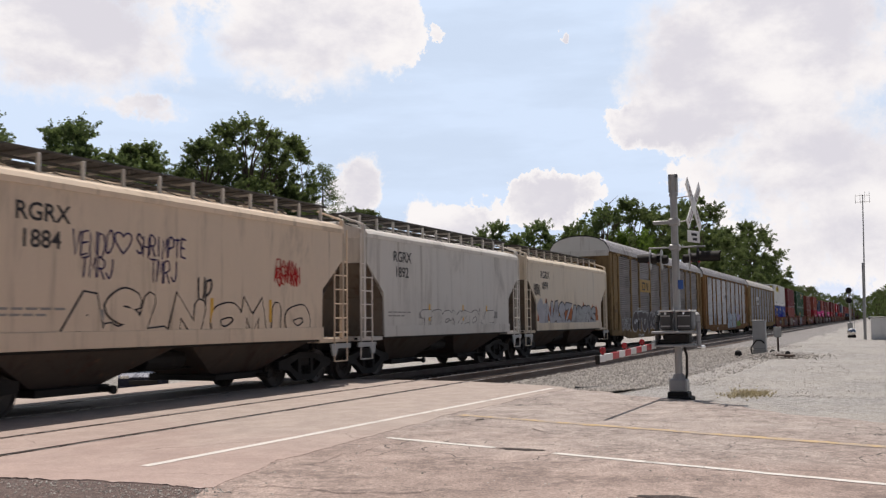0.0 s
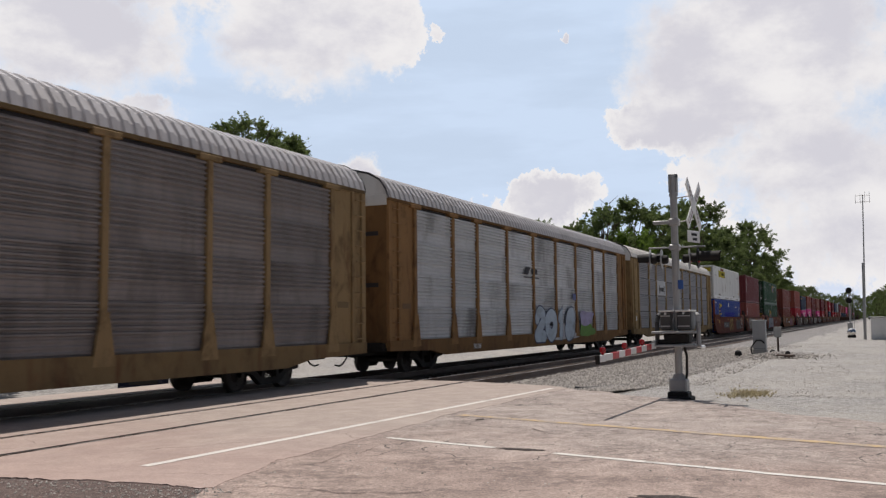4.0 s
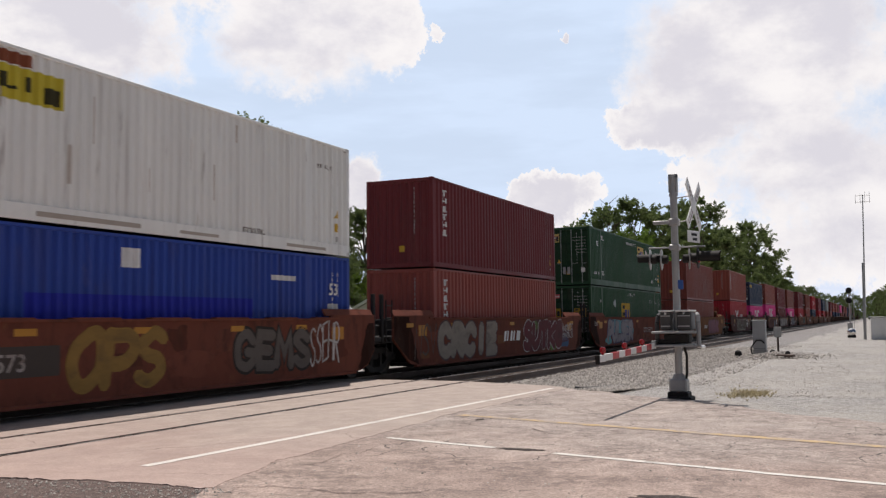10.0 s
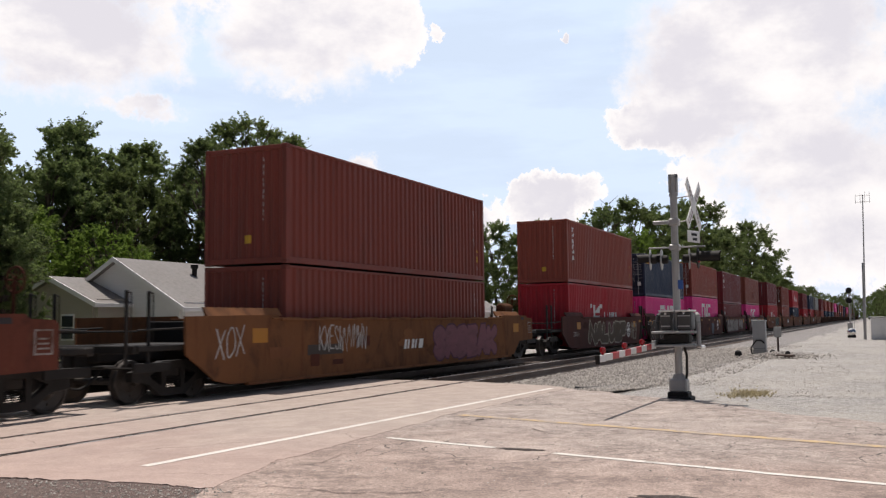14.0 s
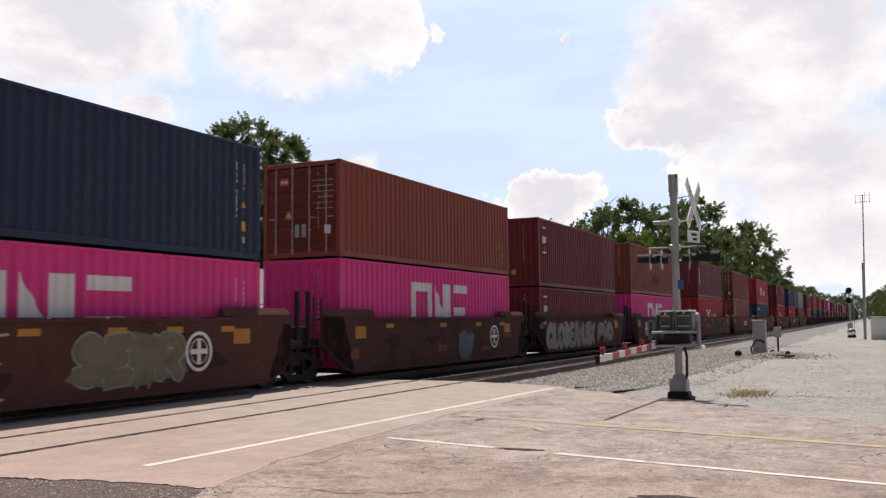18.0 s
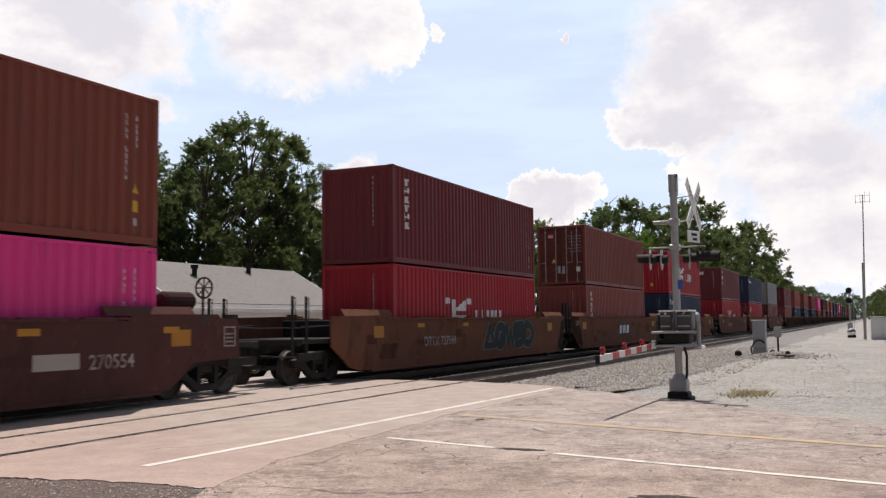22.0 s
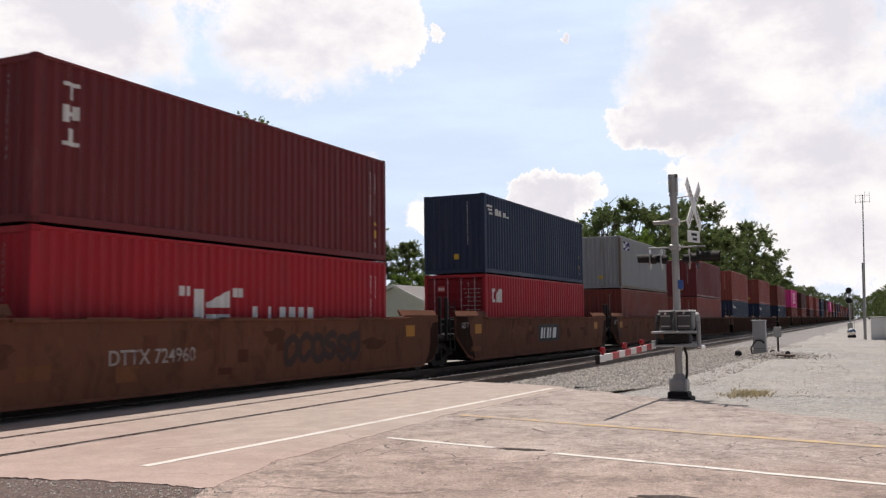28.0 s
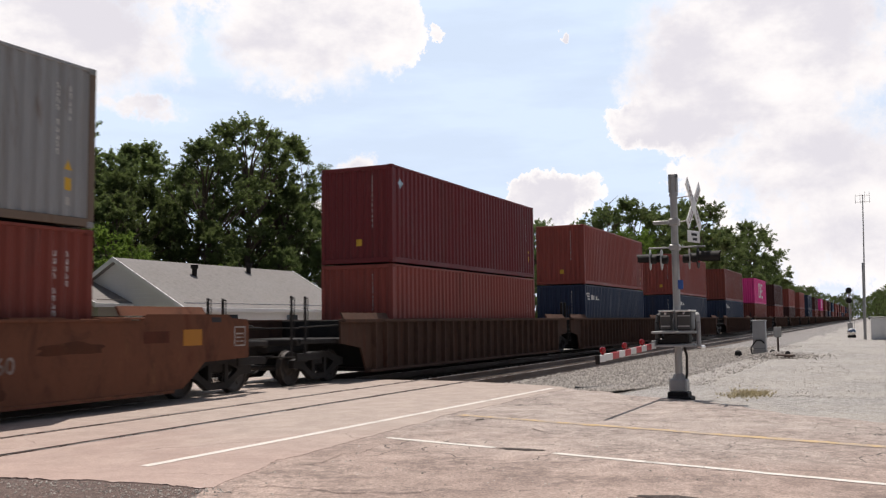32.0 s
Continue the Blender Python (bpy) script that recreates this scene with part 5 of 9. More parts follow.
autorack(115.4, (0.35, 0.245, 0.125), (0.29, 0.285, 0.30), (0.74, 0.70, 0.64), "yellow autorack with clean grey side screens", mark_white, POSTS, art_none, 0.036, clean_screen)


# ---- containers ----
def corrugation(x0, x1, pitch=0.278, depth=0.045):
    """Points (x, inset) of a trapezoid profile between x0 and x1."""
    n = max(1, round((x1 - x0) / pitch))
    w = (x1 - x0) / n
    pts = []
    for i in range(n):
        a = x0 + i * w
        pts += [(a, 0.0), (a + 0.27 * w, 0.0), (a + 0.5 * w, depth), (a + 0.77 * w, depth)]
    pts.append((x1, 0.0))
    return pts


def side_profile(a, b, hl):
    return corrugation(a, b, 0.235, 0.062) if hl > 7 else corrugation(a, b)


def inset_at(pts, x):
    for (a, d), (b, e) in zip(pts, pts[1:]):
        if a <= x <= b:
            return d + (e - d) * (x - a) / max(b - a, 1e-6)
    return 0.0


W2 = 1.219
_shells = {}


def shell(length, height, doors, wide=W2):
    """Shared meshes of one container size: list of (part name, mesh, place)."""
    key = (length, height, doors)
    if key in _shells:
        return _shells[key]
    out = []
    hl = length / 2
    inset40 = 6.096
    foot = 0.30 if hl > 7 else 0.165
    spans = [(-hl + 0.14, hl - 0.14)]
    if hl > 7:
        spans = [(-hl + 0.14, -inset40 - 0.11), (-inset40 + 0.11, inset40 - 0.11), (inset40 + 0.11, hl - 0.14)]
    for s in (-1, 1):
        g = Geo()
        for a, b in spans:
            pr = side_profile(a, b, hl)
            g.sheet([[(x, s * (wide - 0.012 - d), foot - 0.005), (x, s * (wide - 0.012 - d), height - 0.07)] for x, d in pr])
        out.append(("side_wall", g.mesh("side_wall", box_paint)))
        g = Geo()
        g.box(-hl + 0.12, hl - 0.12, s * (wide - 0.03) - 0.03, s * (wide - 0.03) + 0.03, height - 0.075, height - 0.012, 0.01)
        out.append(("top_rail", g.mesh("top_rail", box_paint)))
        g = Geo()
        g.box(-hl + 0.12, hl - 0.12, s * (wide - 0.03) - 0.03, s * (wide - 0.03) + 0.03, 0.02, foot, 0.01)
        out.append(("bottom_rail", g.mesh("bottom_rail", box_paint)))
        for e in (-1, 1):
            g = Geo()
            g.box(e * (hl - 0.075) - 0.075, e * (hl - 0.075) + 0.075, s * (wide - 0.06) - 0.06, s * (wide - 0.06) + 0.06, 0.11, height - 0.11, 0.012)
            out.append(("corner_post", g.mesh("corner_post", box_paint)))
            if hl > 7:
                g = Geo()
                g.box(e * inset40 - 0.11, e * inset40 + 0.11, s * (wide - 0.04) - 0.04, s * (wide - 0.04) + 0.045, 0.05, height - 0.05, 0.012)
                out.append(("lifting_post", g.mesh("lifting_post", box_paint)))
    for e in (-1, 1):
        xw = e * (hl - 0.03)
        if e < 0 and doors:
            for s in (-1, 1):
                g = Geo()
                n = 5
                rows = []
                for k in range(n):
                    h = (height - 0.34) / n
                    z = 0.16 + k * h
                    rows += [(z, 0.0), (z + 0.55 * h, 0.0), (z + 0.68 * h, 0.03), (z + 0.9 * h, 0.03)]
                rows.append((height - 0.18, 0.0))
                ya, yb = sorted((s * 0.012, s * (wide - 0.13)))
                g.sheet([[(xw + d, y, z) for z, d in rows] for y in (ya, yb)])
                g.box(xw + 0.035, xw + 0.06, ya, yb, 0.14, height - 0.16)
                out.append(("door", g.mesh("door", box_paint)))
                for y in (0.27, 0.80):
                    g = Geo()
                    g.rod((xw - 0.035, s * y, 0.10), (xw - 0.035, s * y, height - 0.12), 0.019, 8)
                    for z in (0.22, 0.75, height - 0.95, height - 0.3):
                        g.box(xw - 0.05, xw + 0.0, s * y - 0.035, s * y + 0.035, z - 0.018, z + 0.018)
                    g.box(xw - 0.06, xw - 0.03, min(s * y, s * y + s * 0.22), max(s * y, s * y + s * 0.22), 1.06, 1.085)
                    out.append(("lock_rod", g.mesh("lock_rod", box_paint)))
        else:
            g = Geo()
            pr = corrugation(-wide + 0.13, wide - 0.13, 0.25, 0.045)
            g.sheet([[(xw - e * d, y, 0.16), (xw - e * d, y, height - 0.1)] for y, d in pr])
            out.append(("end_wall", g.mesh("end_wall", box_paint)))
        for name, za, zb in (("end_sill", 0.02, 0.165), ("end_header", height - 0.13, height - 0.01)):
            g = Geo()
            g.box(e * (hl - 0.06) - 0.05, e * (hl - 0.06) + 0.05, -wide + 0.12, wide - 0.12, za, zb, 0.01)
            out.append((name, g.mesh(name, box_paint)))
    g = Geo()
    pr = corrugation(-hl + 0.14, hl - 0.14, 0.418, 0.02)
    g.sheet([[(x, -wide + 0.05, height - 0.016 - d), (x, wide - 0.05, height - 0.016 - d)] for x, d in pr])
    out.append(("roof", g.mesh("roof", box_paint)))
    g = Geo()
    g.box(-hl + 0.1, hl - 0.1, -wide + 0.05, wide - 0.05, 0.06, 0.10)
    out.append(("floor", g.mesh("floor", black_steel)))
    _shells[key] = out
    return out


_c = Geo()
_c.box(-0.089, 0.089, -0.081, 0.081, -0.059, 0.059, 0.014)
CASTING = _c.mesh("corner_casting", box_paint)
_b = {}


def simple_shell(length, height):
    """Box, posts and rails in fewer parts, for the far end of the train."""
    key = (length, height)
    if key not in _b:
        hl = length / 2
        walls, rim = Geo(), Geo()
        for s in (-1, 1):
            pr = corrugation(-hl + 0.14, hl - 0.14)
            walls.sheet([[(x, s * (W2 - 0.012 - d), 0.1), (x, s * (W2 - 0.012 - d), height - 0.03)] for x, d in pr])
            pr = corrugation(-W2 + 0.13, W2 - 0.13, 0.25, 0.045)
            walls.sheet([[(s * (hl - 0.03 - d), y, 0.1), (s * (hl - 0.03 - d), y, height - 0.03)] for y, d in pr])
            rim.box(-hl, hl, s * (W2 - 0.03) - 0.03, s * (W2 - 0.03) + 0.03, 0.0, 0.16)
            rim.box(-hl, hl, s * (W2 - 0.03) - 0.03, s * (W2 - 0.03) + 0.03, height - 0.07, height)
            for e in (-1, 1):
                rim.box(e * (hl - 0.075) - 0.075, e * (hl - 0.075) + 0.075, s * (W2 - 0.06) - 0.06, s * (W2 - 0.06) + 0.06, 0.16, height - 0.07)
        roof = Geo()
        roof.box(-hl + 0.03, hl - 0.03, -W2 + 0.06, W2 - 0.06, height - 0.06, height - 0.02)
        roof.box(-hl + 0.03, hl - 0.03, -W2 + 0.06, W2 - 0.06, 0.05, 0.1)
        _b[key] = [("shell", walls.mesh("shell", box_paint)), ("frame", rim.mesh("frame", box_paint)), ("roof", roof.mesh("roof", box_paint))]
    return _b[key]


def decal(c, rects, color, label="", material=None, side="near", length=12.192, name="marking"):
    """Painted bars (x0, x1, z0, z1) that follow the corrugated wall of a container; the first one carries the others."""
    hl = length / 2
    spans = [(-hl + 0.14, hl - 0.14)]
    if hl > 7:
        spans = [(-hl + 0.14, -6.096 - 0.11), (-6.096 + 0.11, 6.096 - 0.11), (6.096 + 0.11, hl - 0.14)]
    prof = [p for a, b in spans for p in side_profile(a, b, hl)]
    if side == "end":
        prof = corrugation(-W2 + 0.13, W2 - 0.13, 0.25, 0.045)
    whole = name != "marking" or len(rects) > 16 or "code marks" in label or "diamond" in label
    first, g = None, Geo()
    for k, r in enumerate(rects):
        if len(r) == 4:
            x0, x1, zb0, zt0 = r
            zb1, zt1 = zb0, zt0
        else:
            x0, x1, zb0, zt0, zb1, zt1 = r
        xs = [x0] + [p for p, _ in prof if x0 < p < x1] + [x1]
        cols = []
        for x in xs:
            t = (x - x0) / (x1 - x0)
            d = inset_at(prof, x)
            lo, hi = zb0 + (zb1 - zb0) * t, zt0 + (zt1 - zt0) * t
            if side == "end":
                cols.append([(-hl + 0.03 + d - 0.005, x, lo), (-hl + 0.03 + d - 0.005, x, hi)])
            else:
                cols.append([(x, -W2 + 0.012 + d - 0.005, lo), (x, -W2 + 0.012 + d - 0.005, hi)])
        g.sheet(cols)
        if whole and k < len(rects) - 1:
            continue
        ob = part(name if first is None else "painted_block", g, material or tint_mark, first or c, label if first is None else "", color=color)
        first, g = first or ob, Geo()
    if whole and len(rects) > 4:
        first["kind"] = "stuff"
    return first


def container(color, length, height, label, doors=False, far=False):
    c = thing("container", label, "shipping container", "containers on the train")
    c.color = (*color, 1)
    if far:
        for name, me in simple_shell(length, height):
            part(name, me, None, c, color=color)
        return c
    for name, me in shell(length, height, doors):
        # door colour is darkened to carry the shade on the leading end
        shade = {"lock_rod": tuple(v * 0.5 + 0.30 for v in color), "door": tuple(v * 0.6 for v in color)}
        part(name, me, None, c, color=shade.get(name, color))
    hl = length / 2
    for e in (-1, 1):
        for s in (-1, 1):
            for z in (0.059, height - 0.059):
                part("corner_casting", CASTING, None, c, loc=(e * (hl - 0.089), s * (W2 - 0.081), z), color=tuple(v * 0.8 for v in color))
    return c


HC, STD = 2.896, 2.591
MAROON, BROWNRED, ORANGE = (0.145, 0.030, 0.033), (0.185, 0.050, 0.038), (0.24, 0.063, 0.045)
REDBROWN = (0.25, 0.065, 0.052)
RED, PINK, NAVY, GREEN = (0.345, 0.025, 0.034), (0.66, 0.055, 0.24), (0.030, 0.042, 0.075), (0.028, 0.072, 0.036)
WHITE, BLUE, GREY, TEAL = (0.80, 0.76, 0.70), (0.030, 0.065, 0.30), (0.26, 0.27, 0.275), (0.03, 0.13, 0.17)
OFF = (0.66, 0.65, 0.63)


def chars(x0, x1, z0, z1, seed=1):
    """A row of letter-sized strokes that fills a box: unreadable small print."""
    r = random.Random(int(abs(x0) * 100) + seed)
    h = z1 - z0
    w = h * 0.62
    out = []
    x = x0
    while x + w <= x1 + 0.01:
        k = r.random()
        if k > 0.12:
            t = 0.26 * w
            out.append((x, x + t, z0, z1))
            if k > 0.4:
                out.append((x + w - t, x + w, z0, z1 if k > 0.6 else z0 + h * 0.55))
            out.append((x + t, x + w - t, z1 - 0.2 * h, z1) if k > 0.5 else (x + t, x + w, z0, z0 + 0.2 * h))
        x += w * 1.32
    return out


def stencil(c, L, h, seed, side_marks=True):
    """Small painted codes at the ends of a container, as plain bars, and caution plates."""
    r = random.Random(seed)
    hl = L / 2
    rects = []
    for col, x in enumerate((hl - 0.86, hl - 0.60)):
        z, n = h - 0.42, (11 if col == 0 else 5)
        for k in range(n):
            if not (col == 0 and k in (4, 10)):
                rects += [(x, x + 0.022, z - 0.095, z), (x + 0.058, x + 0.08, z - 0.095, z - r.choice((0.0, 0.03)))]
                rects.append((x + 0.022, x + 0.058, z - 0.02, z) if r.random() < 0.6 else (x + 0.022, x + 0.058, z - 0.095, z - 0.075))
            z -= 0.128
    decal(c, rects, (0.66, 0.65, 0.63), "small white code marks", length=L, name="code_stencil")
    x = hl - 0.58
    decal(c, [(x - 0.09, x + 0.09, 0.62, 0.84)], (0.62, 0.38, 0.05), "yellow caution plate", length=L, name="caution_plate")
    z = r.choice((0.98, 1.15))
    decal(c, [(x - 0.11, x, z, z, z, z + 0.2), (x, x + 0.11, z, z + 0.2, z, z)], (0.62, 0.38, 0.05), "yellow caution triangle", length=L, name="caution_plate")
    decal(c, [(x - 0.07, x + 0.07, 0.36, 0.50)], (0.45, 0.44, 0.42), "small white plate", length=L, name="data_plate")
    e = []
    z = h - 0.3
    while z > h - 1.8:
        k = r.uniform(0.05, 0.12)
        e.append((-0.55, -0.51, z - k, z))
        z -= k + r.uniform(0.02, 0.08)
    decal(c, e, (0.5, 0.49, 0.47), "small white code marks", side="end", length=L, name="code_stencil")
    if r.random() < 0.75:
        decal(c, [(-0.16, 0.04, 0.52, 0.72)], (0.62, 0.38, 0.05), "yellow caution plate", side="end", length=L, name="caution_plate")


def vertical_word(c, n, L, h, color=OFF, big=False):
    """A column of pale blocks where the owner's name runs down the wall."""
    hl = L / 2
    z, r = h - (0.36 if big else 0.34), []
    a = -hl + (0.64 if big else 0.74)
    for k in range(n):
        q, w = (0.31, 0.34) if big else (0.205, 0.34)
        t = q * 0.24
        r += [(a, a + w, z - t, z), (a + w * 0.36, a + w * 0.64, z - q, z - t)] if k % 3 == 0 else [(a, a + w * 0.34, z - q, z), (a + w * 0.62, a + w, z - q * 0.8, z), (a + w * 0.34, a + w * 0.62, z - q * 0.62, z - q * 0.38)] if k % 3 == 1 else [(a, a + w, z - q, z - q + t), (a + w * 0.3, a + w * 0.7, z - q + t, z)]
        z -= q + (0.10 if big else 0.055)
    decal(c, r, color, "pale owner's mark running down the wall", length=L)


def big_blocks(c, L, h):
    """Three large white shapes: a hollow square, two wedges and three bars."""
    z1 = h - 0.50
    z0, w = z1 - 1.75, 0.27
    a = -1.98
    r = [(a, a + w, z0, z1), (a + w, a + 1.36 - w, z1 - w, z1), (a + w, a + 1.36 - w, z0, z0 + w), (a + 1.36 - w, a + 1.36, z0, z1)]
    b = -0.38
    r += [(b, b + 0.55, z0, z1, z0, z0 + 0.95), (b + 0.62, b + 1.17, z1 - 0.95, z1, z0, z1)]
    d = 1.05
    r += [(d, d + 1.08, z1 - w, z1), (d, d + 0.98, (z0 + z1) / 2 - w / 2, (z0 + z1) / 2 + w / 2), (d, d + 1.08, z0, z0 + w)]
    decal(c, r, (0.74, 0.73, 0.72), "large white block emblem", length=L)


def line_blocks(c, L, h):
    """White emblem: a tall bar with two wedges and a row of small blocks."""
    z0 = 1.02
    r = [(-2.05, -1.75, z0, z0 + 0.9), (-1.62, -0.9, z0 + 0.52, z0 + 0.62, z0 + 0.52, z0 + 0.9), (-1.62, -0.9, z0 + 0.28, z0 + 0.38, z0, z0 + 0.38)]
    r += [(x, x + 0.12, z0 + 0.75, z0 + 0.95) for x in (-2.45, -2.25, -0.75, -0.55)]
    for x, ww in ((-0.1, 0.5), (0.55, 0.22), (0.95, 0.62), (1.75, 0.6)):
        r += [(x, x + ww * 0.42, z0, z0 + 0.56), (x + ww * 0.58, x + ww, z0, z0 + 0.56 if ww > 0.55 else z0 + 0.16)]
    decal(c, r, (0.72, 0.71, 0.70), "white emblem blocks", length=L)


def corner_emblem(c, L, h, stripes=True):
    hl = L / 2
    x, z = -5.76, h - 0.62
    r = [(x, x + 0.42, z + 0.15, z + 0.23), (x + 0.06, x + 0.5, z + 0.02, z + 0.10), (x + 0.12, x + 0.56, z - 0.11, z - 0.03)]
    r += [(x + 0.75 + 0.38 * k, x + 1.03 + 0.38 * k, z - 0.10, z + 0.14 - 0.03 * k) for k in range(3)] + [(x + 1.9, x + 2.1, z - 0.1, z - 0.04)]
    decal(c, r, OFF, "white striped owner's emblem", length=L)


def red_door_marks(c, L, h):
    hl = L / 2
    r = random.Random(int(h * 100 + hl))
    g = Geo()
    for k in range(6):
        y = -1.02
        while y < -0.40:
            w = r.uniform(0.03, 0.09)
            g.box(-hl - 0.0295, -hl - 0.026, y, y + w, h - 0.55 - k * 0.15, h - 0.525 - k * 0.15)
            y += w + r.uniform(0.015, 0.05)
            if k > 1 and y > -0.55 and r.random() < 0.5:
                break
    part("stencil_data", g, tint_mark, c, "small white stencilled door data", color=(0.46, 0.44, 0.42))["kind"] = "stuff"
    g = Geo()
    g.box(-hl - 0.03, -hl - 0.022, -0.95, -0.76, 0.62, 0.85)
    part("door_plate", g, white_mark, c, "white data plate")
    g = Geo()
    g.box(-hl - 0.03, -hl - 0.022, 0.38, 0.66, h - 0.62, h - 0.42)
    part("door_emblem", g, tint_mark, c, "small red emblem plate", color=(0.55, 0.12, 0.12))
    g = Geo()
    for k in range(3):
        g.box(-hl - 0.034, -hl - 0.030, 0.41 + k * 0.08, 0.46 + k * 0.08, h - 0.57, h - 0.49)
    part("emblem_strokes", g, white_mark, c, "pale emblem strokes")
    g = Geo()
    for y in (-0.12, 0.10):
        g.box(-hl - 0.05, -hl - 0.022, y - 0.07, y + 0.07, 0.55, 0.90, 0.01)
    part("lock_box", g, galv, c, "galvanised lock box")
    g = Geo()
    g.add([(-hl - 0.031, 0.47, 1.10), (-hl - 0.031, 0.27, 1.10), (-hl - 0.031, 0.37, 1.28)], [(0, 1, 2)])
    part("caution_plate", g, yellow_mark, c, "yellow caution triangle")


# kinds of container: colour, length, height, label, doors at the leading end, markings
def make(kind, seed, far=False):
    spec = KINDS[kind]
    color, L, h, label, doors, marks = spec
    color = tuple(min(0.82, v * 1.13) for v in color)
    c = container(color, L, h, label, doors, far)
    if not far:
        stencil(c, L, h, seed)
        if doors:
            red_door_marks(c, L, h)
    for f in marks:
        f(c, L, h)
    if kind in ("white53", "grey") and not far:
        for ob in c.children:
            if ob.name.split(".")[0] in ("side_wall", "end_wall", "door", "corner_post", "lifting_post", "bottom_rail", "top_rail", "end_sill", "end_header", "door_ribs"):
                if ob.material_slots:
                    ob.material_slots[0].link = "OBJECT"
                    ob.material_slots[0].material = worn_paint
            if kind == "grey" and ob.name.split(".")[0] in ("corner_post", "bottom_rail"):
                ob.color = (0.17, 0.13, 0.10, 1)
    return c, h


def m_word6(c, L, h):
    vertical_word(c, 6, L, h)


def m_word3(c, L, h):
    vertical_word(c, 3, L, h, big=True)
    hl = L / 2
    decal(c, [(0.35 + 0.24 * k, 0.53 + 0.24 * k, h - 0.62, h - 0.36) for k in range(3)], OFF, "pale owner's mark on the end", side="end", length=L)


def m_letters(c, L, h):
    x, z = -5.42, h - 1.02
    decal(c, [(x, x + 0.28, z, z + 0.5), (x + 0.36, x + 0.62, z, z + 0.12, z, z + 0.5), (x + 0.72, x + 0.98, z, z + 0.5)], OFF, "white owner's emblem blocks", length=L)
    decal(c, [(x + 0.12, x + 0.28, z + 0.12, z + 0.38)], RED, length=L).location.y = -0.006


def m_yellow(c, L, h):
    x, z = -5.7, h - 0.60
    decal(c, [(x + k * 0.33, x + k * 0.33 + 0.26, z, z + 0.26 + 0.04 * (k % 2)) for k in range(5)], (0.66, 0.40, 0.05), "row of yellow emblem blocks", length=L)
    decal(c, [(x + k * 0.33 + 0.08, x + k * 0.33 + 0.18, z + 0.09, z + 0.17) for k in range(5)], NAVY, length=L).location.y = -0.006


def m_panel3(c, L, h):
    x, z, q = -5.29, h - 0.72, 0.427
    decal(c, [(x, x + q, z, z + 0.46), (x + 2 * q, x + 3 * q, z, z + 0.46)], (0.035, 0.035, 0.16), "dark blue emblem squares", length=L)
    decal(c, [(x + q, x + 2 * q, z, z + 0.46)], (0.7, 0.7, 0.7), "white emblem square", length=L)
    decal(c, [(x + 0.1, x + q - 0.1, z + 0.1, z + 0.36, z + 0.1, z + 0.2), (x + 2 * q + 0.1, x + 3 * q - 0.1, z + 0.1, z + 0.22)], (0.7, 0.7, 0.7), length=L).location.y = -0.006
    decal(c, [(x + q + 0.1, x + 2 * q - 0.1, z + 0.1, z + 0.36)], (0.035, 0.035, 0.16), length=L).location.y = -0.006


def m_diamond(c, L, h):
    hl = L / 2
    x, z = -hl + 0.55, h - 0.52
    decal(c, [(x - 0.16, x, z, z, z - 0.2, z + 0.2), (x, x + 0.16, z - 0.2, z + 0.2, z, z)], (0.45, 0.62, 0.72), "pale blue diamond emblem", length=L)


def _sign(c, L, x0, x1, z0, z1, back, fore, strokes, label):
    decal(c, [(x0, x1, z0, z1)], back, label, length=L)
    w = (x1 - x0)
    g = decal(c, [(x0 + w * a, x0 + w * b, z0 + (z1 - z0) * lo, z0 + (z1 - z0) * hi) for a, b, lo, hi in strokes], fore, "dark strokes", length=L)
    g.location.y = -0.007


STROKES = [(0.08, 0.34, 0.74, 0.9), (0.08, 0.34, 0.42, 0.58), (0.08, 0.34, 0.1, 0.26), (0.08, 0.11, 0.1, 0.9), (0.41, 0.49, 0.1, 0.7), (0.55, 0.63, 0.1, 0.7), (0.71, 0.92, 0.1, 0.7)]


def m_green_top(c, L, h):
    _sign(c, L, 1.98, 3.48, 1.70, 2.56, (0.62, 0.46, 0.16), (0.03, 0.03, 0.04), STROKES[:4], "tan emblem panel")
    g = decal(c, [(1.98 + 1.5 * a, 1.98 + 1.5 * b, 1.70 + 0.86 * lo, 1.70 + 0.86 * hi) for a, b, lo, hi in STROKES[4:]], (0.12, 0.12, 0.35), length=L)
    g.location.y = -0.007
    decal(c, [(3.93, 4.17, 2.3, 2.3, 2.1, 2.5), (4.17, 4.41, 2.1, 2.5, 2.3, 2.3)], OFF, "white diamond placard", length=L)
    decal(c, chars(-0.9, 0.2, 2.5, 2.64) + chars(0.32, 1.6, 2.5, 2.64), (0.5, 0.5, 0.48), "small white code marks", length=L)
    decal(c, chars(-5.8, -5.4, 2.35, 2.58) + chars(-5.8, -5.45, 0.55, 0.75) + chars(5.5, 5.85, 2.35, 2.53) + chars(5.5, 5.85, 0.5, 0.68) + chars(6.5, 7.6, 2.35, 2.48) + chars(6.5, 7.6, 0.75, 0.86) + chars(-7.4, -6.4, 0.55, 0.68), OFF, "white code marks", length=L)
    words("lettering", "53", 0.30, white_mark, c, (6.82, -W2 - 0.004, 1.98), bold=0.004)
    words("lettering", "53", 0.32, white_mark, c, (-6.95, -W2 - 0.004, 2.0), bold=0.004)
    end_panels(c, L, h, (0.62, 0.46, 0.16))


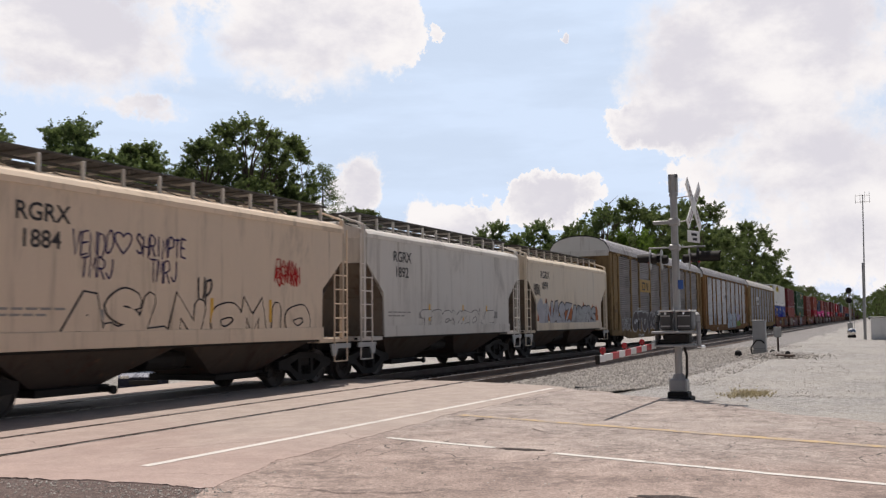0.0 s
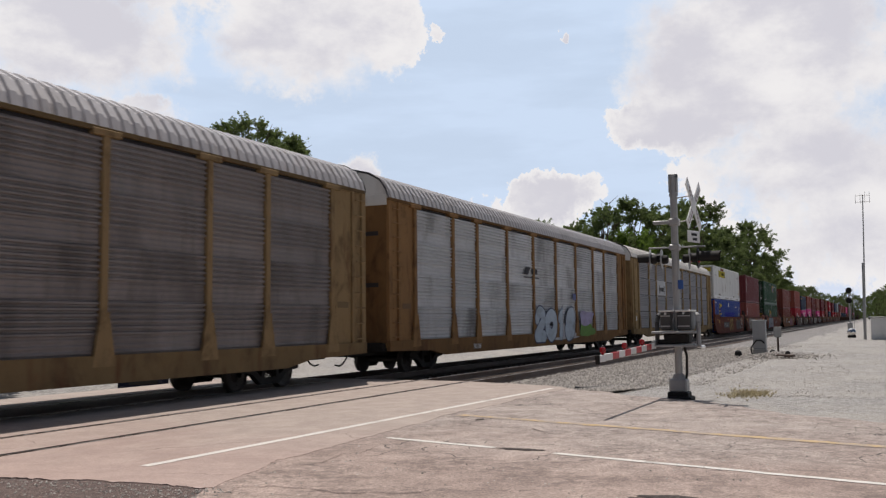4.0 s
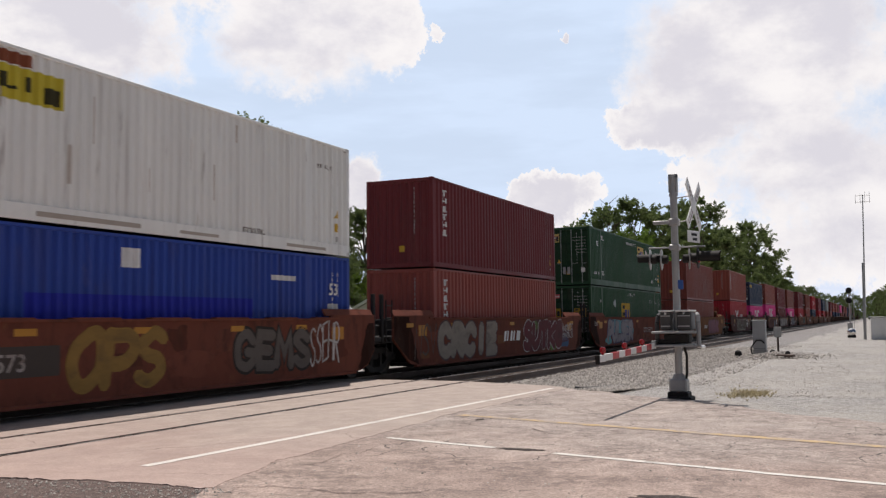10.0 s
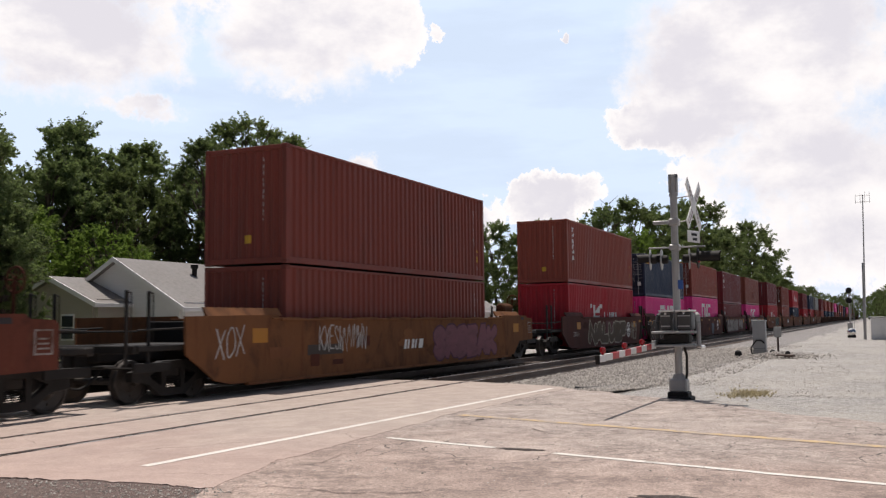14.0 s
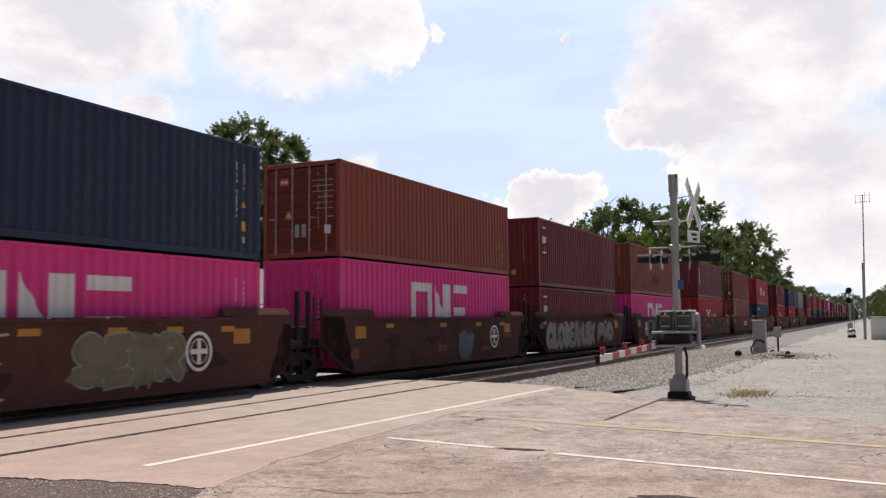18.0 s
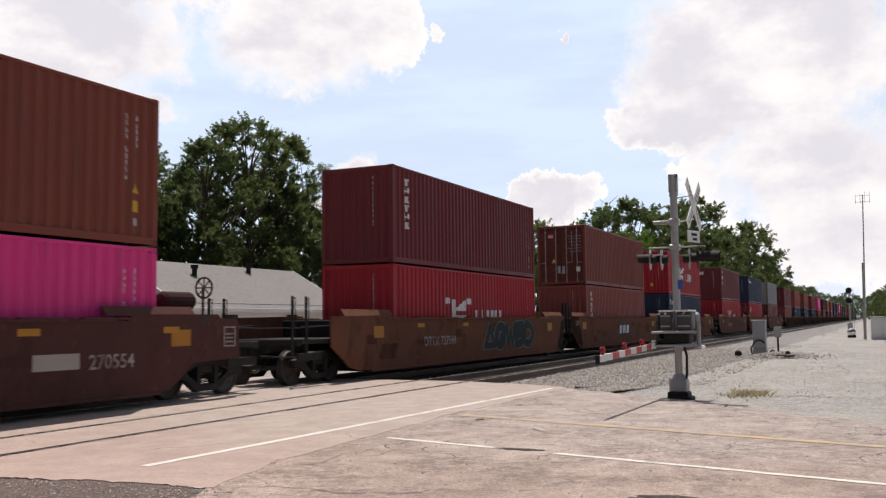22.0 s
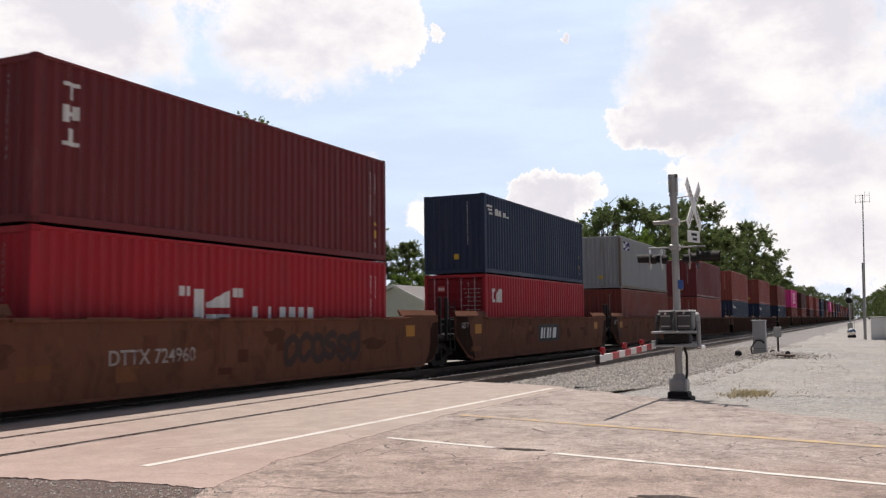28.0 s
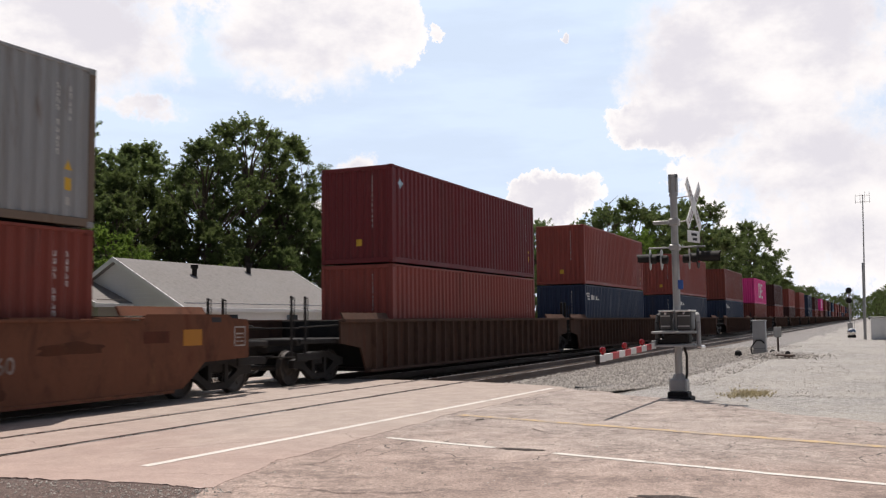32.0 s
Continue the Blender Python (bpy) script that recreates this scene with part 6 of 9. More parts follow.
def m_green_low(c, L, h):
    _sign(c, L, -2.05, -0.3, 0.9, 2.1, (0.52, 0.33, 0.04), (0.03, 0.03, 0.04), STROKES[:4], "yellow emblem panel")
    g = decal(c, [(-2.05 + 1.75 * a, -2.05 + 1.75 * b, 0.9 + 1.2 * lo, 0.9 + 1.2 * hi) for a, b, lo, hi in STROKES[4:]], (0.10, 0.10, 0.30), length=L)
    g.location.y = -0.007
    decal(c, [(-3.75, -3.5, 2.05, 2.05, 1.75, 2.35), (-3.5, -3.25, 1.75, 2.35, 2.05, 2.05)], (0.4, 0.45, 0.42), "pale diamond placard", length=L)
    decal(c, chars(-0.7, 1.0, 2.5, 2.66) + chars(4.5, 5.5, 2.2, 2.36) + chars(6.4, 6.75, 2.15, 2.33) + chars(-6.5, -6.2, 2.1, 2.3), (0.5, 0.5, 0.48), "small white code marks", length=L)
    words("lettering", "53", 0.30, white_mark, c, (6.82, -W2 - 0.004, 0.55), bold=0.004)
    end_panels(c, L, h, (0.52, 0.33, 0.04), 1.35)


def end_panels(c, L, h, col, z=None):
    hl = L / 2
    z = z or h - 0.75
    g = Geo()
    for y0, y1 in ((-0.95, -0.35), (0.35, 0.95)) if z < 2 else ((0.35, 0.85),):
        g.box(-hl - 0.03, -hl - 0.02, y0, y1, z, z + 0.42)
    part("door_emblem", g, tint_mark, c, "yellow emblem panel on the door", color=col)
    g = Geo()
    for y0, y1 in ((-0.95, -0.35), (0.35, 0.95)) if z < 2 else ((0.35, 0.85),):
        w = y1 - y0
        for a, b, lo, hi in STROKES:
            g.box(-hl - 0.037, -hl - 0.03, y1 - w * b, y1 - w * a, z + 0.42 * lo, z + 0.42 * hi)
    part("door_emblem_strokes", g, dark_mark, c)


def m_white(c, L, h):
    _sign(c, L, -5.21, -1.47, 1.98, 2.55, (0.55, 0.45, 0.05), (0.05, 0.045, 0.02), [(0.04, 0.07, 0.15, 0.8), (0.30, 0.33, 0.3, 0.75), (0.36, 0.39, 0.3, 0.4), (0.42, 0.45, 0.3, 0.75), (0.45, 0.5, 0.48, 0.58), (0.52, 0.55, 0.3, 0.75), (0.59, 0.62, 0.3, 0.75), (0.66, 0.69, 0.3, 0.75), (0.69, 0.74, 0.3, 0.4), (0.79, 0.82, 0.3, 0.75), (0.90, 0.98, 0.1, 0.6)], "yellow owner's sign with dark strokes")
    decal(c, [(-4.0, -2.1, 2.57, 2.78)], (0.26, 0.08, 0.04), "rusty bare patch", length=L)
    r = random.Random(7)
    for k in range(14):
        x, w, z = r.uniform(-7.6, 7.4), r.uniform(0.03, 0.10), r.uniform(1.2, 2.7)
        decal(c, [(x, x + w * 0.6, z - r.uniform(0.3, 1.1), z)], (0.56, 0.50, 0.44), "run of grime", length=L, name="grime_run")
    for x, w in ((-6.4, 1.6), (-2.0, 2.4), (1.5, 1.2), (5.2, 1.7)):
        bars("scuff", [(x, x + w, 0.10, 0.14 + 0.02 * w)], tint_mark, c, -W2 - 0.003, "dark scuff on the bottom rail", color=(0.42, 0.37, 0.32))
    decal(c, [*chars(-5.9, -5.5, 0.32, 0.52), *chars(-5.3, -4.0, 0.32, 0.46), *chars(3.6, 4.4, 0.30, 0.42), *chars(-7.0, -6.6, 2.3, 2.42), *chars(-7.2, -6.3, 2.05, 2.13), *chars(6.6, 7.3, 2.2, 2.3)], (0.16, 0.13, 0.11), "faded dark code marks", length=L)
    hl = L / 2
    g = Geo()
    g.box(-hl - 0.035, -hl - 0.025, -1.0, 1.0, h - 0.55, h - 0.2)
    part("door_emblem", g, tint_mark, c, "yellow sign across the door head", color=(0.50, 0.40, 0.05))
    g = Geo()
    for k in range(7):
        y = 0.55 - k * 0.18
        g.box(-hl - 0.042, -hl - 0.035, y - 0.05, y + 0.05, h - 0.46, h - 0.29)
    part("door_emblem_strokes", g, dark_mark, c)
    g = Geo()
    for k in range(9):
        z = 0.35 + k * 0.2
        g.box(-hl - 0.02, -hl + 0.02, -1.05, 1.05, z, z + 0.09, 0.01)
    part("door_ribs", g, box_paint, c, "horizontal ribs of the door", color=(0.60, 0.57, 0.52))
    for k in range(9):
        y, z, w = r.uniform(-0.95, 0.8), r.uniform(0.5, 2.0), r.uniform(0.05, 0.16)
        g = Geo()
        g.box(-hl - 0.024, -hl - 0.021, y, y + w, z - r.uniform(0.15, 0.5), z)
        part("rust_stain", g, sprayed, c, "brown rust stain", color=(0.26, 0.17, 0.12))


def m_blue(c, L, h):
    _sign(c, L, -5.5, -3.92, 1.55, 2.50, (0.60, 0.46, 0.05), (0.03, 0.03, 0.05), STROKES[:4], "yellow emblem panel")
    g = decal(c, [(-5.5 + 1.58 * a, -5.5 + 1.58 * b, 1.55 + 0.95 * lo, 1.55 + 0.95 * hi) for a, b, lo, hi in STROKES[4:]], (0.05, 0.06, 0.30), length=L)
    g.location.y = -0.007
    decal(c, [(-0.07, 0.45, 2.27, 2.64)], (0.7, 0.7, 0.7), "white square notice", length=L)
    decal(c, [(-2.2, 3.9, 1.1, 1.75)], (0.025, 0.035, 0.36), "brighter blue repainted band", length=L)
    words("lettering", "53", 0.42, white_mark, c, (7.05, -W2 - 0.008, 1.90), bold=0.006)
    decal(c, [(7.05, 7.5, 1.38, 1.68), (4.6, 5.6, 2.2, 2.32), (-7.6, -6.9, h - 0.35, h - 0.25)], OFF, "white code marks", length=L)
    end_panels(c, L, h, (0.50, 0.40, 0.05), 1.75)
    hl = L / 2
    g = Geo()
    g.box(-hl - 0.008, -hl + 0.16, -W2 - 0.006, -W2 + 0.13, 0.12, h - 0.12, 0.01)
    part("corner_cover", g, box_paint, c, "red-brown painted corner post", color=(0.36, 0.10, 0.06))


def m_fade(c, L, h):
    decal(c, [(-0.6, 1.3, 0.7, 1.15), (0.3, 0.9, 1.15, 1.4)], (0.15, 0.035, 0.03), "dark repainted patch", length=L)


L40, L53 = 12.192, 16.154
KINDS = {
    "white53": (WHITE, L53, HC, "white 53-foot container with a yellow sign, rust streaked", True, (m_white,)),
    "blue53": (BLUE, L53, HC, "blue 53-foot container with a yellow emblem panel", True, (m_blue,)),
    "green53a": (GREEN, L53, HC, "dark green 53-foot container with a tan emblem panel", True, (m_green_top,)),
    "green53b": (GREEN, L53, HC, "dark green 53-foot container with a yellow emblem panel", True, (m_green_low,)),
    "maroon_word": (MAROON, L40, HC, "maroon 40-foot container with a pale name running down", False, (m_word6,)),
    "brown_word": (BROWNRED, L40, HC, "brown-red 40-foot container with a pale name running down", False, (m_word6,)),
    "orange_word": (REDBROWN, L40, HC, "orange-red 40-foot container with a pale name running down", False, (m_word6,)),
    "maroon3": (MAROON, L40, HC, "dark maroon 40-foot container with a short pale name", False, (m_word3,)),
    "maroon3s": (MAROON, L40, STD, "dark maroon 40-foot container with a short pale name", False, (m_word3,)),
    "maroon": (BROWNRED, L40, HC, "plain brown-red 40-foot container", False, ()),
    "maroon_s": (BROWNRED, L40, STD, "plain brown-red 40-foot container", False, ()),
    "redbrown": (REDBROWN, L40, HC, "faded red-brown 40-foot container", False, ()),
    "maroon_doors": (BROWNRED, L40, HC, "brown-red 40-foot container with its doors leading", True, ()),
    "orange_doors": (ORANGE, L40, STD, "orange-brown 40-foot container with its doors leading", True, ()),
    "orange": (ORANGE, L40, HC, "plain orange-brown steel 40-foot container", False, (m_word6,)),
    "brown_patch": ((0.195, 0.057, 0.041), L40, HC, "brown 40-foot container with a dark repainted patch", False, (m_fade,)),
    "red": (RED, L40, HC, "bright red 40-foot container with a white emblem", False, (line_blocks,)),
    "red_s": (RED, L40, STD, "bright red 40-foot container with a white emblem", False, (line_blocks,)),
    "red_letters": (RED, L40, HC, "red 40-foot container with white emblem, doors leading", True, (m_letters,)),
    "pink": (PINK, L40, STD, "magenta 40-foot container with a large white block emblem", False, (big_blocks,)),
    "pink_hc": (PINK, L40, HC, "magenta 40-foot container with a large white block emblem", False, (big_blocks,)),
    "navy_yellow": (NAVY, L40, STD, "navy 40-foot container with a yellow emblem, doors leading", True, (m_yellow,)),
    "navy": (NAVY, L40, HC, "navy 40-foot container with a white striped emblem", False, (corner_emblem,)),
    "navy_low": (NAVY, L40, HC, "navy 40-foot container with a white striped emblem", False, (corner_emblem,)),
    "grey": (GREY, L40, HC, "weathered grey 40-foot container with blue and white emblem", False, (m_panel3,)),
    "maroon_diamond": (MAROON, L40, HC, "maroon 40-foot container with a small pale blue diamond", False, (m_diamond,)),
    # brown with the shade of the far train put into the colour
    "shaded_brown": ((0.075, 0.030, 0.028), L40, HC, "steel 40-foot container, brown darkened for far shade", False, ()),
    "teal": (TEAL, L40, HC, "plain teal steel 40-foot container", False, ()),
}


# ---- well cars ----
_wells = {}


def well_meshes(kind, half, ribbed, left=False, right=False):
    """Shared meshes of one kind of well unit; half: half the distance between truck centres."""
    key = (kind, half, ribbed, left, right)
    if key in _wells:
        return _wells[key]
    out = {}
    H = 1.47
    e = half - 0.35
    if ribbed:
        prof = [(-e, 1.55), (e, 1.55), (e, 1.0), (e - 1.0, 0.86), (e - 1.3, 0.24), (-e + 1.3, 0.24), (-e + 1.0, 0.86), (-e, 1.0)]
    else:
        f = e - 0.5              # the trailing end is cut shorter than the leading one, unless it is coupled
        tail = [(f - 2.3, 1.60), (f - 2.15, 1.72), (f, 1.72), (f, 0.78), (f - 0.35, 0.40), (f - 0.75, 0.27)]
        nose = [(-e + 1.6, 0.25), (-e + 1.15, 0.30), (-e + 0.95, 0.42), (-e + 0.1, 1.02), (-e + 0.1, 1.70)]
        if right:                # the side runs on over the truck
            tail = [(f - 1.9, 1.60), (f - 1.75, 1.72), (half - 0.2, 1.72), (half - 0.1, 1.64), (half + 0.42, 1.62), (half + 0.48, 1.52), (half + 0.48, 0.80), (half - 0.95, 0.76), (half - 1.25, 0.52), (half - 1.6, 0.27)]
        if left:
            nose = [(-half + 1.3, 0.26), (-half + 0.75, 0.36), (-half + 0.25, 0.70), (-half - 0.12, 0.92), (-half - 0.14, 1.68)]
        prof = [(-e + 2.6, 1.72), (-e + 2.75, 1.60)] + tail + nose
    for s, n in ((-1, "near"), (1, "off")):
        g = Geo()
        g.prism(prof, s * H - 0.03, s * H + 0.03)
        out["side_" + n] = g.mesh("side_sill", rust_paint)
        g = Geo()
        zt = 1.55 if ribbed else 1.60
        g.box(-e + 2.7, e - 2.7, s * H - 0.09, s * H + 0.06, zt - 0.02, zt + 0.035, 0.01)
        g.box(-e + 1.5, e - 1.5, s * H - 0.06, s * H + 0.06, 0.20, 0.27, 0.01)
        out["chord_" + n] = g.mesh("chord", rust_paint)
        g = Geo()
        if ribbed:
            k = int(2 * (e - 1.6) / 0.62)
            for i in range(k + 1):
                x = -e + 1.6 + i * 2 * (e - 1.6) / k
                g.prism([(x - 0.03, s * (H + 0.02)), (x + 0.09, s * (H + 0.02)), (x + 0.05, s * (H + 0.15)), (x - 0.01, s * (H + 0.15))], 0.27, 1.53, axis="z")
            g.box(-e, e, s * (H + 0.06) - 0.11, s * (H + 0.06) + 0.11, 1.53, 1.62, 0.01)
            g.box(-e + 1.3, e - 1.3, s * (H + 0.06) - 0.09, s * (H + 0.06) + 0.09, 0.20, 0.28, 0.01)
        else:
            for i in range(8):
                x = -e + 2.9 + i * (2 * e - 5.8) / 7
                g.box(x - 0.55, x + 0.55, s * H - 0.085, s * H + 0.085, 1.62, 1.66, 0.012)
        out["ribs_" + n] = g.mesh("ribs", rust_paint)
    g = Geo()                    # one pressed floor with raised bearers
    run = [(-e + 1.6, 0.20)]
    for i in range(9):
        x = -e + 1.8 + i * (2 * e - 3.6) / 8
        run += [(x - 0.14, 0.22), (x - 0.12, 0.30), (x + 0.12, 0.30), (x + 0.14, 0.22)]
    run.append((e - 1.6, 0.20))
    g.prism(run, -H, H)
    out["floor"] = g.mesh("well_floor", black_steel)
    g = Geo()                    # raised guide along the top at an end
    if ribbed:
        g.prism([(-H - 0.02, 1.60), (-H + 0.10, 1.78), (-H + 0.14, 1.78), (-H + 0.05, 1.60)], -e + 0.2, -e + 2.6, axis="x")
    else:
        g.prism([(-H - 0.03, 1.69), (-H + 0.09, 1.87), (-H + 0.13, 1.87), (-H + 0.04, 1.69)], -e + 0.15, -e + 2.75, axis="x")
    out["guide_a"] = g.mesh("end_guide", rust_paint)
    g = Geo()
    zz = (1.60, 1.78) if ribbed else (1.69, 1.87)
    f = 0.2 if ribbed else 0.55
    g.prism([(-H - 0.03, zz[0]), (-H + 0.09, zz[1]), (-H + 0.13, zz[1]), (-H + 0.04, zz[0])], e - f - 2.35, e - f, axis="x")
    out["guide_b"] = g.mesh("end_guide", rust_paint)
    g = Geo()
    g.box(-e, -e + 1.7, -H + 0.03, H - 0.03, 0.98, 1.12, 0.02)
    g.box(-e + 1.6, -e + 1.7, -H + 0.03, H - 0.03, 0.35, 1.60, 0.02)
    out["end"] = g.mesh("end_deck", black_steel)
    g = Geo()                    # open platform with handrail posts at a coupled end
    g.box(-half - 1.35, -e + 0.1, -0.45, 0.45, 0.80, 1.12, 0.03)
    g.box(-half - 1.40, -half - 1.22, -1.35, 1.35, 0.98, 1.14, 0.02)
    g.box(-half - 1.3, -e, -1.38, -1.30, 1.02, 1.12, 0.01)
    g.box(-half - 1.3, -e, 1.30, 1.38, 1.02, 1.12, 0.01)
    out["platform"] = g.mesh("end_platform", black_steel)
    posts = []
    for x in (-half - 1.48, -half - 0.90):
        for s in (-1, 1):
            g = Geo()               # a flat bar with a thin grab loop beside it
            g.box(x - 0.04, x + 0.04, s * 1.25 - 0.02, s * 1.25 + 0.02, 0.75, 2.17, 0.008)
            g.tube([(x + 0.03, s * 1.25, 2.13), (x + 0.12, s * 1.25, 2.13), (x + 0.12, s * 1.25, 1.2)], 0.012, 5)
            posts.append(g.mesh("stanchion", black_steel))
    out["posts"] = posts
    g = Geo()
    for s in (-1, 1):
        g.rod((-half - 1.25, s * 1.30, 1.42), (-e + 0.1, s * 1.33, 1.46), 0.022, 6)
        g.box(-half - 1.35, -half - 0.35, s * 1.30 - 0.03, s * 1.30 + 0.03, 0.62, 0.80, 0.01)
    g.rod((-half - 1.25, -1.30, 1.40), (-half - 1.25, 1.30, 1.40), 0.02, 6)
    g.rod((-half - 1.25, -1.30, 0.70), (-half - 1.25, 1.30, 0.70), 0.025, 6)
    out["rail"] = g.mesh("handrail", black_steel)
    g = Geo()                    # brake wheel on its post
    xb, yb, zb = -half - 0.2, 0.8, 2.30
    rim = [(xb + 0.02, yb + 0.22 * math.cos(math.pi * k / 9), zb + 0.22 * math.sin(math.pi * k / 9)) for k in range(19)]
    g.tube(rim, 0.022, 6)
    for k in range(4):
        a = math.pi * k / 4
        g.rod((xb + 0.02, yb + 0.21 * math.cos(a), zb + 0.21 * math.sin(a)), (xb + 0.02, yb - 0.21 * math.cos(a), zb - 0.21 * math.sin(a)), 0.014, 5)
    g.rod((xb + 0.05, yb, 1.1), (xb + 0.05, yb, zb), 0.03, 6)
    out["brake"] = g.mesh("brake_wheel", rust_paint)
    g = Geo()                    # air tank on two brackets
    g.lathe([(0.04, -0.5), (0.15, -0.46), (0.20, -0.38), (0.20, 0.38), (0.15, 0.46), (0.04, 0.5)], (-half + 0.70, 0.8, 2.0), "x", 14)
    for x in (-half + 0.45, -half + 0.95):
        g.box(x - 0.04, x + 0.04, 0.68, 0.92, 1.1, 1.86, 0.01)
    out["tank"] = g.mesh("air_tank", rust_paint)
    g = Geo()                    # ladder at an articulated joint
    for x in (-half + 0.15, -half + 0.50):
        g.rod((x, -1.42, 0.55), (x, -1.42, 2.15), 0.022, 6)
    for k in range(5):
        g.rod((-half + 0.15, -1.42, 0.62 + k * 0.34), (-half + 0.50, -1.42, 0.62 + k * 0.34), 0.016, 6)
    out["ladder"] = g.mesh("ladder", black_steel)
    jp = []
    for x in (-half - 0.42, -half + 0.05):
        g = Geo()
        g.box(x - 0.05, x + 0.05, -1.38, -1.28, 0.95, 2.30, 0.012)
        jp.append(g.mesh("stanchion", black_steel))
    out["joint_posts"] = jp
    g = Geo()
    g.box(-half - 0.75, -half + 0.75, -0.55, 0.55, 0.72, 1.15, 0.04)
    g.rod((-half - 0.5, -1.1, 1.0), (-half + 0.7, -1.1, 1.0), 0.10, 10)
    g.box(-half - 0.35, -half + 0.25, -1.25, -0.7, 1.15, 1.45, 0.03)
    g.rod((-half - 0.9, -1.3, 1.55), (-half + 0.6, -1.3, 1.62), 0.025, 6)
    out["joint"] = g.mesh("joint_casting", black_steel)
    _wells[key] = out
    return out


def grime(car, half):
    """Dark rubbed-on smudges along a side."""
    r = random.Random(int(half * 10) + len(MOVING))
    for i in range(5):
        cx, cz = r.uniform(-half + 2.5, half - 2.5), r.uniform(0.55, 1.25)
        rx, rz = r.uniform(0.25, 0.8), r.uniform(0.12, 0.3)
        pts = []
        for k in range(22):
            a = 2 * math.pi * k / 22
            q = 1 + 0.7 * noise.noise(Vector((math.cos(a) * 1.3 + i * 5, math.sin(a) * 1.3, len(MOVING))))
            pts.append((cx + rx * q * math.cos(a), min(max(cz + rz * q * math.sin(a), 0.32), 1.52)))
        f = r.choice((0.62, 0.72, 0.8, 1.15))
        bars("smudge", [pts], rust_paint, car, -1.5005, "dark rubbed smudge", color=tuple(c * f for c in car.color[:3]))


def well_car(center, kind, half, color, label, left_end, right_end, ribbed=False, art=None, spin=True, detail=True):
    """One unit of a well car. left_end, right_end: True where the unit is coupled, False where it is joined to its neighbour."""
    car = thing("well_car", label, "well car", "well cars of the train")
    car.color = (*color, 1)
    M = well_meshes(kind, half, ribbed, left_end, right_end)
    for n in ("near", "off"):
        part("side_sill", M["side_" + n], None, car, color=color)
        part("top_chord", M["chord_" + n], None, car, color=tuple(c * 1.1 for c in color))
        part("side_ribs", M["ribs_" + n], None, car, color=tuple(c * 1.15 for c in color))
    part("well_floor", M["floor"], None, car, color=color)
    for key in ("guide_a", "guide_b"):
        part("end_guide", M[key], None, car, "tan worn container guide", color=tuple(c * 1.25 for c in color) if ribbed or color == DKBROWN else tuple(c * 1.12 for c in color))
    for e, coupled in ((-1, left_end), (1, right_end)):
        turn = (0, 0, 0 if e < 0 else math.pi)
        for key, name in (("end", "end_deck"),) + ((("platform", "end_platform"), ("rail", "handrail")) if coupled else (("ladder", "ladder"),)):
            ob = part(name, M[key], None, car, color=color)
            ob.rotation_euler = turn
        if coupled:
            for me in M["posts"] if detail and e < 0 else ():
                ob = part("stanchion", me, None, car)
                ob.rotation_euler = turn
            if e > 0 and detail and color != TAN and not ribbed:
                for key, name in (("brake", "brake_wheel"), ("tank", "air_tank")):
                    ob = part(name, M[key], None, car, color=tuple(c * 0.6 for c in color))
                    ob.rotation_euler = turn
        if not coupled and e < 0:
            part("joint_casting", M["joint"], None, car, "black joint casting and pipework")
            for me in M["joint_posts"]:
                part("stanchion", me, None, car)
        if coupled:
            coupling(car, e * (half + 1.05), e)
            truck(car, e * half, detail=detail, spin=spin)
        elif e > 0:
            truck(car, half, detail=detail, spin=spin)
    # ragged dark patches at joined ends: grime, plus the recess's shade painted on
    if not ribbed and not left_end:
        edge = [(-half + 1.98 - 0.42 * (z - 0.27) + 0.14 * noise.noise(Vector((z * 4.0, center, 1.0))), z) for z in [0.27 + 0.1 * k for k in range(15)]]
        bars("end_patch", [[(-half + 0.46, 1.68), (-half + 0.46, 1.03), (-half + 1.36, 0.43)] + edge], rust_paint, car, -1.502, "dark end patch, part grime and part painted shade", color=tuple(c * 0.16 for c in color))
    if not ribbed and not right_end:
        edge = [(half - 1.75 + 0.45 * (z - 0.27) + 0.16 * noise.noise(Vector((z * 4.0, center, 2.0))), z) for z in [1.5 - 0.1 * k for k in range(13)]]
        bars("end_patch", [edge + [(half - 1.62, 0.29), (half - 1.22, 0.42), (half - 0.88, 0.80), (half - 0.88, 1.5)]], rust_paint, car, -1.502, "dark end patch, part grime and part painted shade", color=tuple(c * 0.2 for c in color))
    if right_end and not ribbed:     # boxed end over the truck: stencil frame and a dark slot
        bars("stencil_frame", [(half - 0.02, half + 0.36, 1.44, 1.47), (half - 0.02, half + 0.36, 1.05, 1.08), (half - 0.02, half + 0.01, 1.08, 1.44), (half + 0.33, half + 0.36, 1.08, 1.44)] + [(half + 0.05, half + 0.28, z, z + 0.03) for z in (1.14, 1.22, 1.30)], faded_mark, car, -1.503, "faded stencilled data frame")
        bars("hand_hold", [(half - 0.75, half - 0.45, 1.56, 1.66)], dark_mark, car, -1.503, "dark slot")
    if not ribbed:
        for x in (-half + 2.0, half - (1.6 if right_end else 3.0)):
            bars("reflector", [(x, x + 0.55, 1.10, 1.42)], tint_mark, car, -1.503, "faded orange reflective patch", color=(0.42, 0.19, 0.035))
        grime(car, half)
    if art:
        art(car, -1.47 - 0.034, half)
    MOVING.append((car, center))
    return car


RUST = (0.152, 0.054, 0.038)
RUST_O = (0.185, 0.085, 0.042)
DKBROWN = (0.092, 0.045, 0.040)
TAN = (0.155, 0.070, 0.045)


